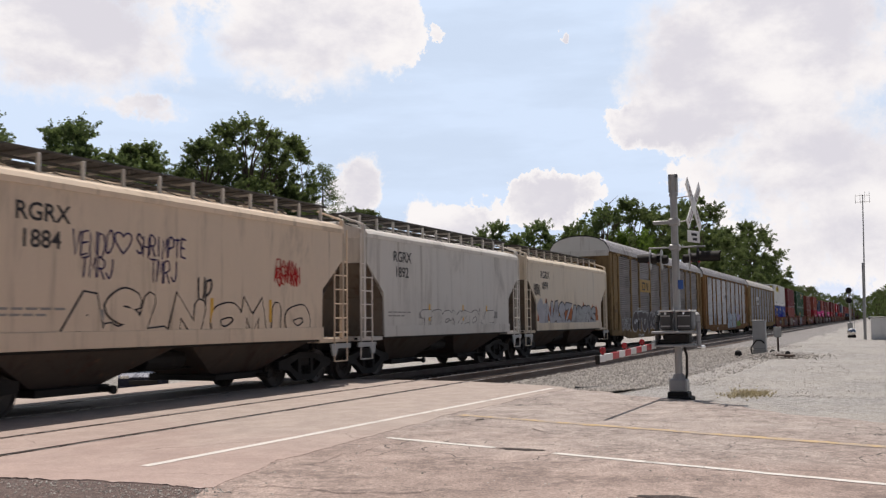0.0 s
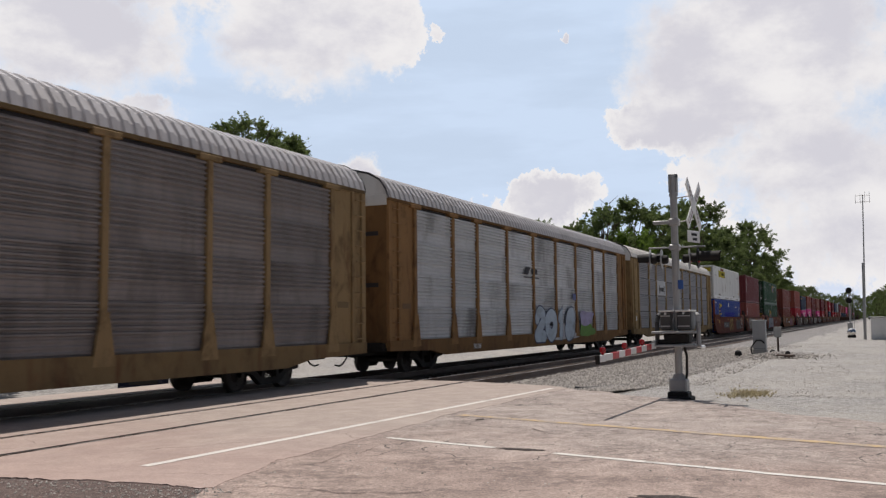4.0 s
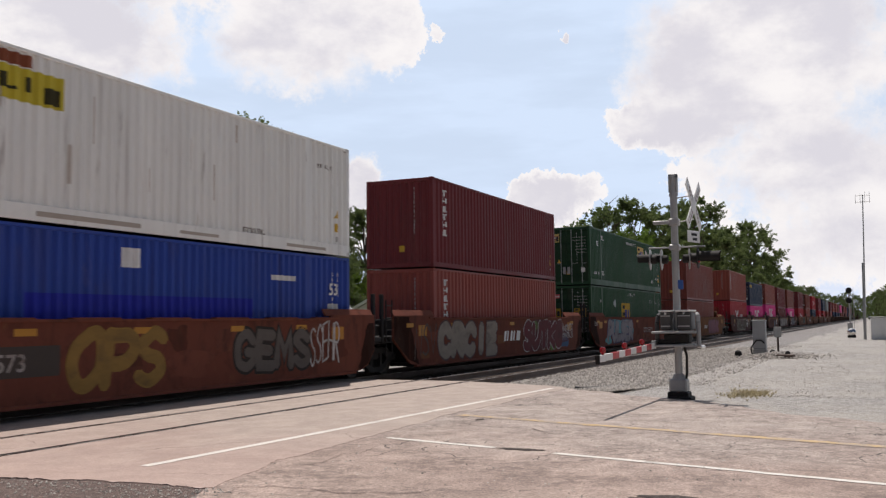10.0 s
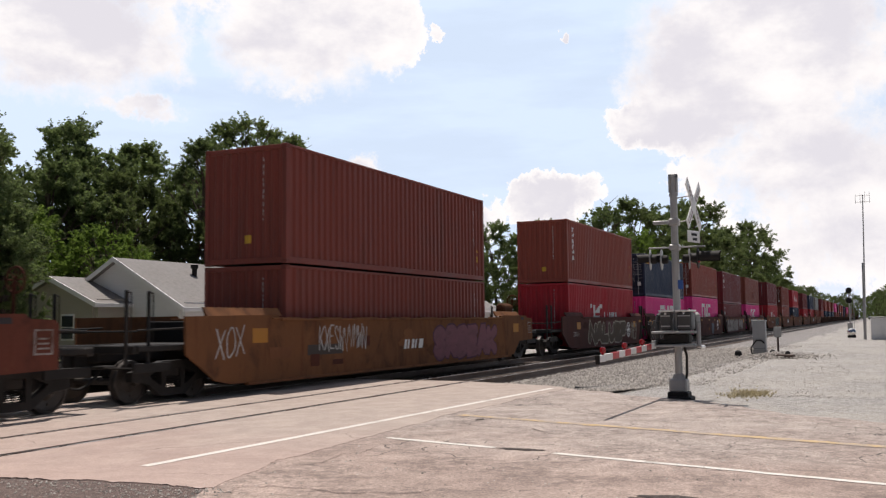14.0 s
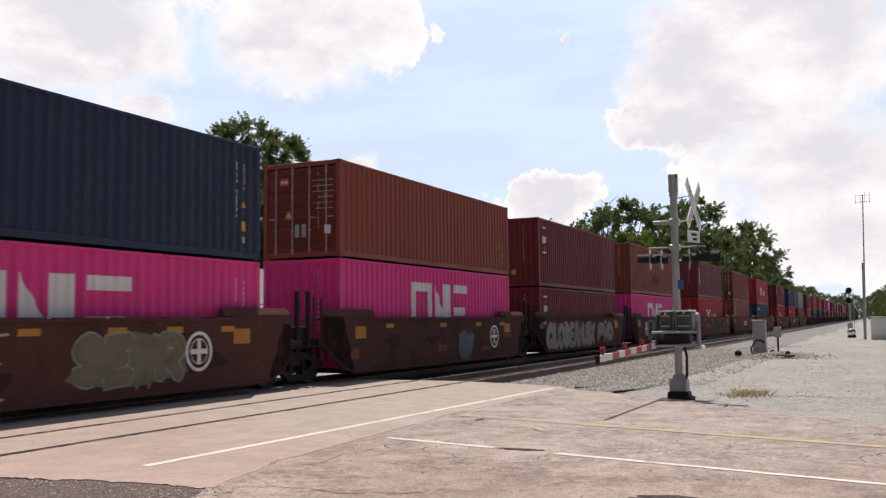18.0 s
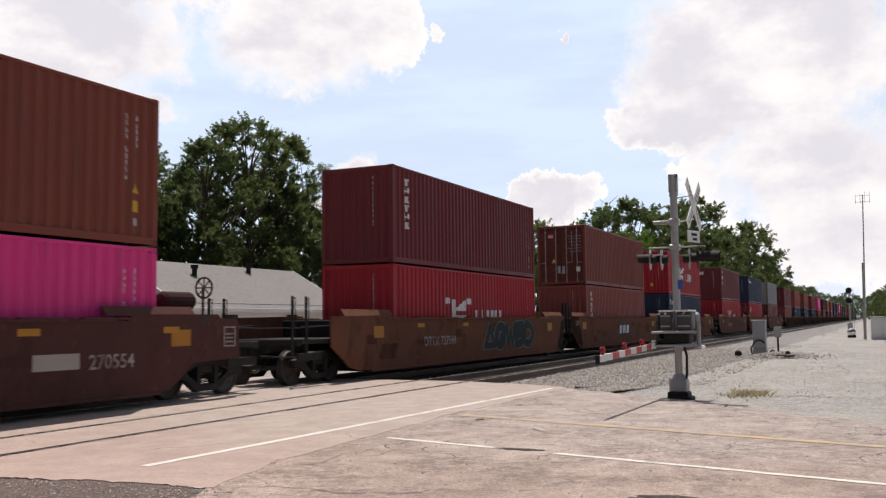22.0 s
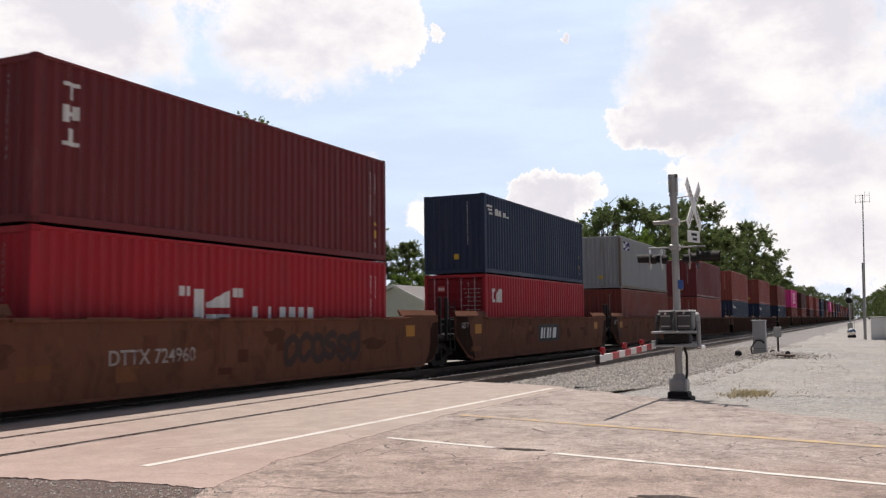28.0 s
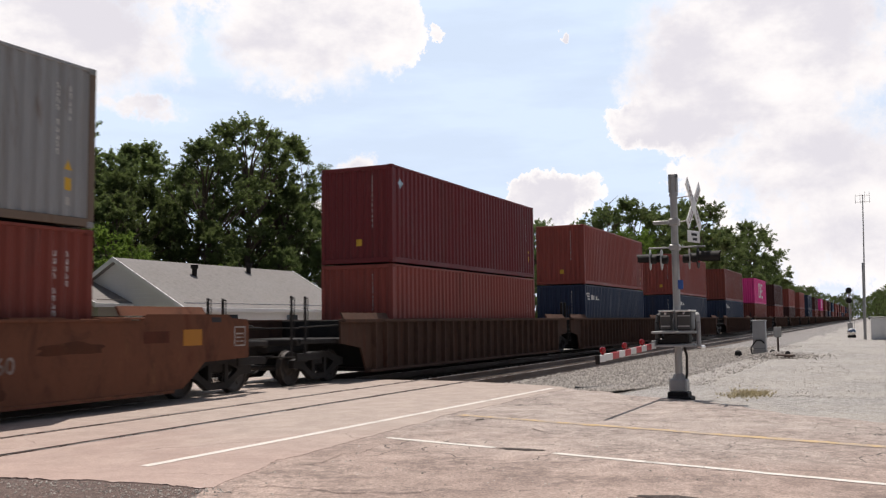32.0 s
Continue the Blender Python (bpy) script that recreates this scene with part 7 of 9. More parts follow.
def reflectors(car, y, half, xs):
    for x in xs:
        bars("reflector", [(x - 0.22, x + 0.22, 1.36, 1.48)], tint_mark, car, y, "faded yellow reflective patch", color=(0.45, 0.22, 0.04))


def number_marks(text, x, size=0.34, z=0.82, mat=faded_mark):
    def f(car, y, half):
        words("lettering", text, size, mat, car, (x, y - 0.004, z), bold=0.005)
    return f


def owner_blocks(x, s=1.0, dark=True):
    """Plain pale wedges, on a dark plate where there is one."""
    def f(car, y, half):
        z = 0.68
        if dark:
            bars("emblem_plate", [(x, x + 2.6 * s, z, z + 0.68 * s)], dark_mark, car, y, "dark emblem plate")
        r = [[(x + a * s, z + 0.12 * s), (x + (a + w) * s, z + 0.12 * s), (x + (a + w + 0.12) * s, z + 0.55 * s), (x + (a + 0.12) * s, z + 0.55 * s)] for a, w in ((0.2, 0.22), (0.55, 0.14), (0.95, 0.22), (1.3, 0.14), (1.7, 0.42))]
        bars("emblem", r, white_mark, car, y - 0.005, "pale slanted bars")
    return f


def round_emblem(x):
    def f(car, y, half):
        g = Geo()
        n = 28
        for r0, r1 in ((0.40, 0.33), (0.26, 0.24)):
            vs = []
            for r in (r0, r1):
                for i in range(n):
                    a = 2 * math.pi * i / n
                    vs.append((x + r * math.cos(a), y - 0.004, 0.98 + r * math.sin(a)))
            g.add(vs, [(i, (i + 1) % n, n + (i + 1) % n, n + i) for i in range(n)])
        g.box(x - 0.24, x + 0.24, y - 0.005, y - 0.002, 0.93, 1.03)
        g.box(x - 0.05, x + 0.05, y - 0.006, y - 0.002, 0.74, 1.22)
        part("round_emblem", g, white_mark, car, "pale round cross emblem")
    return f


def lettered(text, x0, x1, z0, z1, edge, fill, seed, weight=0.22, rim=0.05, lean=0.1, pinch=0.0):
    def f(car, y, half):
        piece(car, text, x0, x1, z0, z1, y, edge, fill, seed, weight, rim, lean, None, pinch)
    return f


def patch(cx, cz, rx, rz, color, seed):
    def f(car, y, half):
        blot(car, cx, cz, rx, rz, y + 0.0015, color, seed)
    return f


def patches(seed, n=6):
    """Repainted and scuffed rectangles on the side."""
    def f(car, y, half):
        r = random.Random(seed)
        q = []
        for i in range(n):
            x, z = r.uniform(-half + 1.6, half - 2.4), r.uniform(0.4, 1.2)
            q.append((x, x + r.uniform(0.25, 0.9), z, z + r.uniform(0.1, 0.3)))
        for k in q:
            bars("repaint_patch", [k], rust_paint, car, y + 0.002, "slightly different repainted patch", color=r.choice(((0.19, 0.085, 0.045), (0.10, 0.04, 0.028), (0.15, 0.06, 0.04))))
    return f


def bulb_neck(x, z0, z1):
    """The neck of a flask-shaped grey sprayed figure."""
    def f(car, y, half):
        bars("graffiti_patch", [[(x - 0.24, z0 - 0.1), (x + 0.24, z0 - 0.1), (x + 0.11, z0 + 0.15), (x + 0.10, z1), (x - 0.10, z1), (x - 0.11, z0 + 0.15)]], sprayed, car, y + 0.001, "grey sprayed figure", color=(0.155, 0.175, 0.20))
    return f


def scrawl(x0, x1, z0, z1, n, width, color, seed, text=None):
    def f(car, y, half):
        tag(car, x0, x1, z0, z1, y, n, width, color, seed, text=text)
    return f


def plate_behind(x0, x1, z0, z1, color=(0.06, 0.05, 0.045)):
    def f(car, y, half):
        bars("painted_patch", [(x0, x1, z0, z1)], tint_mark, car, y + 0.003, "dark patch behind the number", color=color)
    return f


def both(*fs):
    def f(car, y, half):
        for g in fs:
            g(car, y, half)
    return f


GREY_S, WHITE_S, DARK_S = (0.36, 0.37, 0.38), (0.5, 0.49, 0.47), (0.05, 0.05, 0.06)


def refl(*xs):
    def f(car, y, half):
        reflectors(car, y, half, xs)
    return f


# place of the middle, kind, colours, ends, lower and upper container, decoration
TRAIN = [
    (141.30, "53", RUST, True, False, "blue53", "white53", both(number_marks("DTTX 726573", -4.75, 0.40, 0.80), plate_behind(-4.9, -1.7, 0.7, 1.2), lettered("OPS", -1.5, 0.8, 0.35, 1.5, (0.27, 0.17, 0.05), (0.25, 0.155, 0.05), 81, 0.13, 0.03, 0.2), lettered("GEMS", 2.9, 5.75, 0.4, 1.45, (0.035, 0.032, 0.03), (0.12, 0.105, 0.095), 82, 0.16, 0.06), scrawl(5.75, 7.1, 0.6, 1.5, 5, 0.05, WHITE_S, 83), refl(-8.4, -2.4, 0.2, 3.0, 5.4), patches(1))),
    (160.60, "53", RUST, False, False, "orange_word", "maroon_word", both(lettered("CRCIE", -6.4, -1.55, 0.27, 1.56, (0.10, 0.07, 0.07), (0.26, 0.225, 0.19), 84, 0.20, 0.05, 0.25), owner_blocks(-1.05, 0.85, False), patch(3.9, 0.9, 2.7, 0.6, (0.10, 0.035, 0.04), 5), lettered("SUTKC", 1.2, 6.0, 0.28, 1.56, (0.50, 0.49, 0.47), (0.13, 0.04, 0.045), 85, 0.20, 0.035, 0.3), patch(4.75, 0.5, 0.45, 0.22, (0.11, 0.22, 0.06), 186), patch(2.6, 1.3, 0.3, 0.2, (0.12, 0.24, 0.07), 187), patch(6.35, 0.62, 0.55, 0.32, (0.06, 0.11, 0.20), 86), scrawl(-8.0, -6.5, 0.5, 1.4, 3, 0.06, (0.10, 0.08, 0.07), 187), scrawl(6.0, 7.5, 0.75, 1.32, 7, 0.035, WHITE_S, 188), refl(-8.3, -5.2, 0.0, 7.4), patches(2))),
    (180.27, "53", RUST, False, True, "green53b", "green53a", both(patch(-3.6, 1.2, 2.9, 0.38, (0.13, 0.27, 0.30), 87), lettered("PULSER", -6.2, -1.0, 0.28, 1.56, (0.075, 0.075, 0.14), (0.25, 0.23, 0.25), 87, 0.21, 0.06, 0.3), patch(-1.15, 0.9, 0.42, 0.32, (0.12, 0.32, 0.33), 88), patch(-6.1, 0.5, 0.5, 0.22, (0.12, 0.30, 0.31), 188), number_marks("DTTX 726573", 1.68, 0.38, 0.78), number_marks("125 T", -8.6, 0.26, 1.24), refl(-7.9, -6.6, 0.2, 5.8), patches(3))),
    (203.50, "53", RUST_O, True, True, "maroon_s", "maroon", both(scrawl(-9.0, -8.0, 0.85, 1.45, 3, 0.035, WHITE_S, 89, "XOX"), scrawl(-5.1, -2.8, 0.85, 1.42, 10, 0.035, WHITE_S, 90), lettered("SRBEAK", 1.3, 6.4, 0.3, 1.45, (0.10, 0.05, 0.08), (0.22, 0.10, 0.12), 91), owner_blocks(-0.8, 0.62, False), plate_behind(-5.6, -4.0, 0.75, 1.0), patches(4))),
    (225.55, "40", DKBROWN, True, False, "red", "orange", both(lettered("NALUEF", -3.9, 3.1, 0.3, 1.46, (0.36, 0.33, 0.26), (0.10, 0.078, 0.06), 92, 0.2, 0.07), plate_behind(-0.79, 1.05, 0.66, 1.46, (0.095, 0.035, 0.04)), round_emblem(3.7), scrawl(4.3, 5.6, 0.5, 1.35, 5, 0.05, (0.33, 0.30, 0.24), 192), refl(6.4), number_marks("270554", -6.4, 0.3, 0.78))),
    (240.98, "40", DKBROWN, False, False, "pink", "navy_yellow", both(lettered("KYUCK", -6.2, -2.0, 0.3, 1.48, (0.35, 0.33, 0.28), (0.075, 0.058, 0.046), 93, 0.2, 0.04, 0.25), patch(1.9, 0.85, 1.5, 0.5, (0.16, 0.15, 0.11), 193), lettered("SEWR", 0.5, 3.2, 0.4, 1.4, (0.24, 0.29, 0.23), (0.19, 0.17, 0.12), 193, 0.22, 0.04), scrawl(-1.7, -0.8, 0.4, 1.4, 2, 0.045, (0.42, 0.40, 0.36), 194), round_emblem(3.7), number_marks("125 T", -7.0, 0.30, 1.20), refl(-6.3, -2.6, -0.4, 1.5, 3.0, 4.6))),
    (256.60, "40", DKBROWN, False, False, "pink_hc", "orange_doors", both(patch(1.35, 0.8, 0.7, 0.5, (0.12, 0.15, 0.18), 94), round_emblem(3.83), refl(-3.9, -0.4, 2.4, 4.6), patches(5))),
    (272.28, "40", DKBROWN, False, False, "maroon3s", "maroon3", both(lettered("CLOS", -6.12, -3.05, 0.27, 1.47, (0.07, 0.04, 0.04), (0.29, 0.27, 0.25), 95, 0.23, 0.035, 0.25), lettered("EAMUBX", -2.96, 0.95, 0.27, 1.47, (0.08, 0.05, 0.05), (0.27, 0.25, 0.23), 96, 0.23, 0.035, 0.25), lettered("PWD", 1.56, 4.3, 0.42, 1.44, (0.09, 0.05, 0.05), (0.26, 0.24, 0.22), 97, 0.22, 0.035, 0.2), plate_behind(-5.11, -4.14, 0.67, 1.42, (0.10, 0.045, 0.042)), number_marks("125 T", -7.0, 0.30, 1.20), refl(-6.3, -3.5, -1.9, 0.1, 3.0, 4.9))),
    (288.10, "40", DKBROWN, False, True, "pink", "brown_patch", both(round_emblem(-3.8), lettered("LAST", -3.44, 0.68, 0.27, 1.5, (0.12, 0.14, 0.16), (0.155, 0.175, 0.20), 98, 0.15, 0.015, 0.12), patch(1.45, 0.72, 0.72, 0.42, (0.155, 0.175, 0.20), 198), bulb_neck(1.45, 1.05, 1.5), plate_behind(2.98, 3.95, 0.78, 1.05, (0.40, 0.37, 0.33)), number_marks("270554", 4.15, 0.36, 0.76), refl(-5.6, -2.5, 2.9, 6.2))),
    (309.96, "53", TAN, True, False, "red", "maroon_word", both(number_marks("DTTX 727969", -4.7, 0.39, 0.80), lettered("^GWBD", -0.06, 4.95, 0.48, 1.54, (0.20, 0.34, 0.31), (0.030, 0.042, 0.042), 99, 0.16, 0.022, 0.12), refl(-4.9, -1.6), patches(6))),
    (329.50, "53", TAN, False, False, "orange_word", "maroon_doors", both(owner_blocks(-1.28), number_marks("125 T", -8.9, 0.26, 1.30), patches(7, 9))),
    (349.06, "53", TAN, False, True, "navy_low", "red", both(number_marks("DTTX 727969", 2.0, 0.38, 0.76), number_marks("125 T", -8.9, 0.26, 1.30), patches(8, 8))),
    (372.50, "53", TAN, True, False, "red", "maroon3", both(number_marks("DTTX 724960", -4.65, 0.39, 0.80), number_marks("53", -8.0, 0.62, 0.63, mat=dark_mark), scrawl(0.7, 4.1, 0.66, 1.22, 6, 0.17, (0.062, 0.042, 0.038), 100, text="OCOSSO"), patches(9, 9))),
    (392.05, "53", TAN, False, False, "red_letters", "navy", both(owner_blocks(-1.28), number_marks("125 T", -8.9, 0.26, 1.30), patches(10, 9))),
    (411.45, "53", TAN, False, True, "maroon", "grey", both(number_marks("DTTX 724960", 2.0, 0.38, 0.77), number_marks("53", -8.0, 0.62, 0.63, mat=dark_mark), number_marks("125 T", -8.9, 0.26, 1.30), patches(11, 9))),
    (434.88, "53r", (0.090, 0.055, 0.042), True, False, "redbrown", "maroon_diamond", None),
    (454.28, "53r", (0.085, 0.052, 0.040), False, True, "navy_low", "redbrown", None),
    (477.0, "53r", (0.080, 0.049, 0.038), True, True, "navy_low", "redbrown", None),
    (499.8, "53r", (0.080, 0.049, 0.038), True, True, "navy_low", "maroon", None),
    (522.4, "53r", (0.080, 0.049, 0.038), True, True, "maroon", "pink_hc", None),
]
# the dark brown boxes carry the far train's shade in their colour
FAR = [("maroon", "shaded_brown"), ("shaded_brown", "redbrown"), ("maroon", "redbrown"), ("navy_low", "navy"), ("maroon", "shaded_brown"), ("maroon", "pink_hc"), ("shaded_brown", "maroon"), ("navy_low", "shaded_brown"), ("maroon", "navy"),
       ("maroon", "maroon"), ("shaded_brown", "maroon"), ("maroon", "shaded_brown"), ("navy_low", "maroon"), ("shaded_brown", "maroon"), ("maroon", "navy"), ("maroon", "shaded_brown"), ("maroon", "shaded_brown"), ("navy_low", "maroon"), ("shaded_brown", "maroon")]


def build_train():
    seed = 500
    for i, (x, kind, color, le, ri, low, up, art) in enumerate(TRAIN):
        half = 7.8 if kind == "40" else 9.75
        ribbed = kind == "53r"
        label = {"53": "rust-brown well car unit with smooth scuffed sides", "40": "dark brown well car unit covered in graffiti", "53r": "brown well car unit with ribbed sides"}[kind]
        if kind == "53" and color == TAN:
            label = "tan-brown weathered well car unit with smooth sides"
        if color == RUST_O:
            label = "orange-brown well car with smooth graffitied sides"
        well_car(x, kind, half, color, label, le, ri, ribbed, art, spin=i < 17, detail=True)
        z = 0.42 if x == 288.10 else 0.33      # one load rides higher in its well
        for k in (low, up):
            seed += 1
            c, h = make(k, seed, far=i > 17)
            MOVING.append((c, x, z))
            z += h + 0.028
    x = TRAIN[-1][0]
    for i, (low, up) in enumerate(FAR):
        x += 22.7
        well_car(x, "53r", 9.75, (0.080, 0.049, 0.038), "brown well car unit with ribbed sides", True, True, True, None, spin=False, detail=False)
        z = 0.33
        for k in (low, up):
            c, h = make(k, 0, far=True)
            MOVING.append((c, x, z))
            z += h + 0.028


build_train()


# ---- crossing signal ----
red_paint = surface("red_paint", (0.50, 0.025, 0.03), 0.5, 0, (40, 0.06), (2, 0.12), None, 0.03)
white_paint = surface("white_paint", (0.74, 0.73, 0.71), 0.5, 0, (40, 0.05), (2, 0.1), (0.45, 0.42, 0.38, 0.4), 0.03)
lens_red = surface("red_lens", (0.30, 0.01, 0.015), 0.15, 0, (40, 0.02), (2, 0.02), None, 0.0)
blue_sign = surface("blue_sign_paint", (0.03, 0.10, 0.35), 0.5, 0, (40, 0.05), (2, 0.1), None, 0.0)
# grey darkened to hold the shade on the gate mechanism's near faces
case_grey = surface("dark_case_grey", (0.055, 0.055, 0.055), 0.5, 0.1, (40, 0.08), (2, 0.2), (0.07, 0.065, 0.06, 0.5), 0.05)
plate_grey = surface("backplate_grey", (0.34, 0.34, 0.34), 0.5, 0.0, (40, 0.08), (2, 0.2), (0.12, 0.11, 0.1, 0.5), 0.05)
concrete = surface("concrete", (0.42, 0.40, 0.37), 0.9, 0, (30, 0.1), (1.5, 0.2), None, 0.2)


def crossing_signal():
    s = thing("crossing_signal", "grey steel railroad crossing signal mast with a lowered gate", "crossing signal", at=pose(18.3, -9.07, 0))
    g = Geo()
    g.rod((0, 0, 0.3), (0, 0, 4.38), 0.072, 14)
    g.rod((0, 0, 3.95), (0, 0, 4.0), 0.09, 14)
    part("mast", g, galv, s, "grey steel mast")
    g = Geo()                       # broad head with an opening
    g.box(-0.06, 0.06, -0.085, -0.05, 4.02, 4.38, 0.008), g.box(-0.06, 0.06, 0.05, 0.085, 4.02, 4.38, 0.008), g.box(-0.06, 0.06, -0.085, 0.085, 4.30, 4.39, 0.008)
    part("mast_head", g, galv, s)
    g = Geo()
    g.box(-0.17, 0.17, -0.17, 0.17, 0.10, 0.36, 0.03)
    g.lathe([(0.13, 0.36), (0.10, 0.44), (0.08, 0.46)], (0, 0, 0), "z", 14)
    part("base", g, plate_grey, s, "cast junction base")
    g = Geo()
    g.box(-0.19, 0.19, -0.20, 0.20, 0.0, 0.11, 0.02)
    part("base_plate", g, black_steel, s, "dark base plate")
    g = Geo()
    g.box(-0.24, 0.24, -0.26, 0.20, -0.10, 0.02, 0.02)
    part("foundation", g, black_steel, s, "dark foundation plate")
    for w in (48, -48):             # crossbuck, turned to face the road traffic
        g = Geo()
        g.box(-0.010, 0.010, -0.105, 0.105, -0.64, 0.64, 0.008)
        b = part("crossbuck_board", g, white_paint, s, "white crossbuck board", (-0.10 + 0.012 * (w > 0), -0.40, 3.74))
        b.rotation_euler = (radians(w), 0, radians(85))
        for k in (-1, 1):
            g = Geo()
            for i in range(4 if w > 0 else 3):
                z = k * (0.20 + i * 0.105)
                g.box(-0.0135, -0.0105, -0.055, 0.055, z - 0.030, z - 0.018)
                g.box(-0.0135, -0.0105, -0.055, -0.030, z - 0.018, z + 0.030)
            part("crossbuck_letters", g, tint_mark, b, "worn reddish bars of lettering", color=(0.22, 0.13, 0.13))
    for z in (3.9, 3.42):
        g = Geo()
        g.rod((0, 0, z), (-0.06, -0.40, z + 0.04), 0.012, 6)
        part("crossbuck_bracket", g, galv, s)
    g = Geo()
    g.box(-0.010, 0.010, -0.24, 0.24, -0.115, 0.115, 0.008)
    b = part("track_count_sign", g, white_paint, s, "small square white sign with worn lettering", (-0.08, -0.38, 3.12))
    b.rotation_euler = (0, 0, radians(72))
    g = Geo()
    for i, z in enumerate((0.04, -0.05)):
        g.box(-0.016, -0.0125, -0.11, 0.11 - 0.05 * i, z - 0.025, z + 0.025)
    part("sign_bars", g, dark_mark, b)
    g = Geo()                       # short stub arm
    g.box(-0.04, 0.04, 0.0, 0.42, 3.40, 3.47, 0.01)
    g.box(-0.10, 0.10, -0.10, 0.10, 3.36, 3.50, 0.02)
    part("stub_arm", g, galv, s)
    g = Geo()                       # lamp crossarm
    g.rod((0, -0.58, 2.93), (0, 0.52, 2.93), 0.018, 8)
    g.box(-0.09, 0.09, -0.10, 0.10, 2.87, 2.99, 0.02)
    part("crossarm", g, galv, s)

    def lamp(y, x, turn, dark, label):
        # round backplate, hood and lens
        g = Geo()
        g.lathe([(0.02, 0.0), (0.20, 0.0), (0.21, 0.012), (0.20, 0.02), (0.02, 0.02)], (0, 0, 0), "x", 24)
        h = part("flasher", g, galv if not dark else black_steel, s, label, (x, y, 2.70))
        h.rotation_euler = (0, 0, radians(turn))
        g = Geo()
        n = 14
        cols = []
        for i in range(n + 1):
            a = math.pi * (-0.15 + 1.3 * i / n)
            q, l = (0.135, 0.46) if dark else (0.115, 0.30)
            cols.append([(0.02, q * math.cos(a), q * math.sin(a)), (l - 0.05 * abs(math.cos(a)), 0.95 * q * math.cos(a), 0.95 * q * math.sin(a))])
        g.sheet(cols)
        part("hood", g, black_steel, h, "black hood")
        g = Geo()
        g.lathe([(0.10, 0.02), (0.10, 0.035), (0.07, 0.05), (0.01, 0.055)], (0, 0, 0), "x", 18)
        part("lens", g, lens_red, h, "dark red lens")
        g = Geo()
        g.lathe([(0.06, -0.12), (0.085, -0.10), (0.085, 0.0)], (0, 0, 0), "x", 16)
        part("lamp_housing", g, black_steel, h)

    lamp(0.47, -0.06, 97, False, "flashing light with a grey backplate, unlit")
    lamp(0.27, 0.06, 95, False, "flashing light with a grey backplate, unlit")
    lamp(-0.25, 0.06, -76, False, "flashing light with a grey backplate, unlit")
    lamp(-0.44, -0.06, -88, True, "flashing light with black hood, unlit")
    for y0, y1 in ((-0.30, -0.02), (0.08, 0.30)):      # gate mechanism: two dark cases with bright lids
        g = Geo()
        g.box(-0.20, 0.26, y0, y1, 1.30, 1.66, 0.03)
        part("gate_mechanism", g, case_grey, s, "dark grey gate mechanism case")
        g = Geo()
        g.box(-0.23, 0.29, y0 - 0.02, y1 + 0.02, 1.66, 1.695, 0.01)
        part("mechanism_lid", g, white_paint, s, "pale case lid")
    g = Geo()
    g.box(-0.18, 0.24, -0.24, 0.24, 1.04, 1.24, 0.03)
    part("gear_case", g, black_steel, s, "black gear case")
    for z in (1.24, 0.98):
        g = Geo()
        g.box(-0.26, 0.34, -0.38, 0.46, z, z + 0.045, 0.01)
        part("mechanism_shelf", g, plate_grey, s)
    for y in (-0.40, 0.40):         # counterweight arms
        g = Geo()
        g.tube([(0.0, y, 1.0), (0.0, y, 1.45), (0.05, y * 0.97, 1.57), (0.12, y * 0.88, 1.62)], 0.045, 8)
        part("support_arm", g, plate_grey if y < 0 else case_grey, s)
    for x in (0.10, 0.32):
        g = Geo()
        g.box(x - 0.09, x + 0.09, -0.46, -0.34, 0.93, 1.00, 0.02)
        part("counterweight", g, bright_steel, s, "bright counterweight block")
    g = Geo()
    g.box(-0.2, 0.22, 0.0, 0.36, 1.03, 1.12, 0.02)
    part("pivot", g, black_steel, s)
    for k, (y0, y1) in enumerate(((-0.30, -0.02), (0.08, 0.30))):      # ribs, hasp and bolts on the case fronts
        for z in (1.38, 1.58):
            g = Geo()
            g.box(-0.215, -0.198, y0 + 0.02, y1 - 0.02, z - 0.012, z + 0.012, 0.004)
            part("case_rib", g, plate_grey, s)
        g = Geo()
        g.box(-0.23, -0.198, (y0 + y1) / 2 - 0.02, (y0 + y1) / 2 + 0.02, 1.60, 1.66, 0.006)
        part("hasp", g, bright_steel, s, "bright hasp")
    g = Geo()
    g.box(-4.29, -4.24, 0.385, 0.45, 0.83, 0.97, 0.006)
    part("arm_tip", g, black_steel, s, "dark cap at the end of the gate arm")
    g = Geo()                       # cable
    g.tube([(-0.02, -0.12, 1.0), (-0.04, -0.17, 0.8), (-0.02, -0.16, 0.6), (0.0, -0.15, 0.42), (0, -0.12, 0.3)], 0.025, 6)
    part("conduit", g, black_steel, s)
    g = Geo()
    g.box(-0.012, 0.012, -0.15, -0.05, 2.10, 2.28, 0.004)
    part("emergency_sign", g, blue_sign, s, "small blue notice plate", (-0.07, -0.0, 0.0))
    arm = Geo()                     # gate arm, red and white in turn
    n = 10
    L = 4.2
    armo = part("gate_arm", arm.box(-0.3, 0.2, 0.38, 0.46, 0.99, 1.10, 0.01), galv, s, "gate arm bracket")
    for i in range(n):
        a, b = -0.15 - (L - 0.1) * i / n, -0.15 - (L - 0.1) * (i + 1) / n
        dz = -0.010
        g = Geo()
        g.box(b, a, 0.395, 0.44, 1.0 + dz * i - 0.055, 1.0 + dz * i + 0.055, 0.004)
        part("arm_segment", g, (white_paint if i % 2 == 0 or i == n - 1 else red_paint), armo, "")
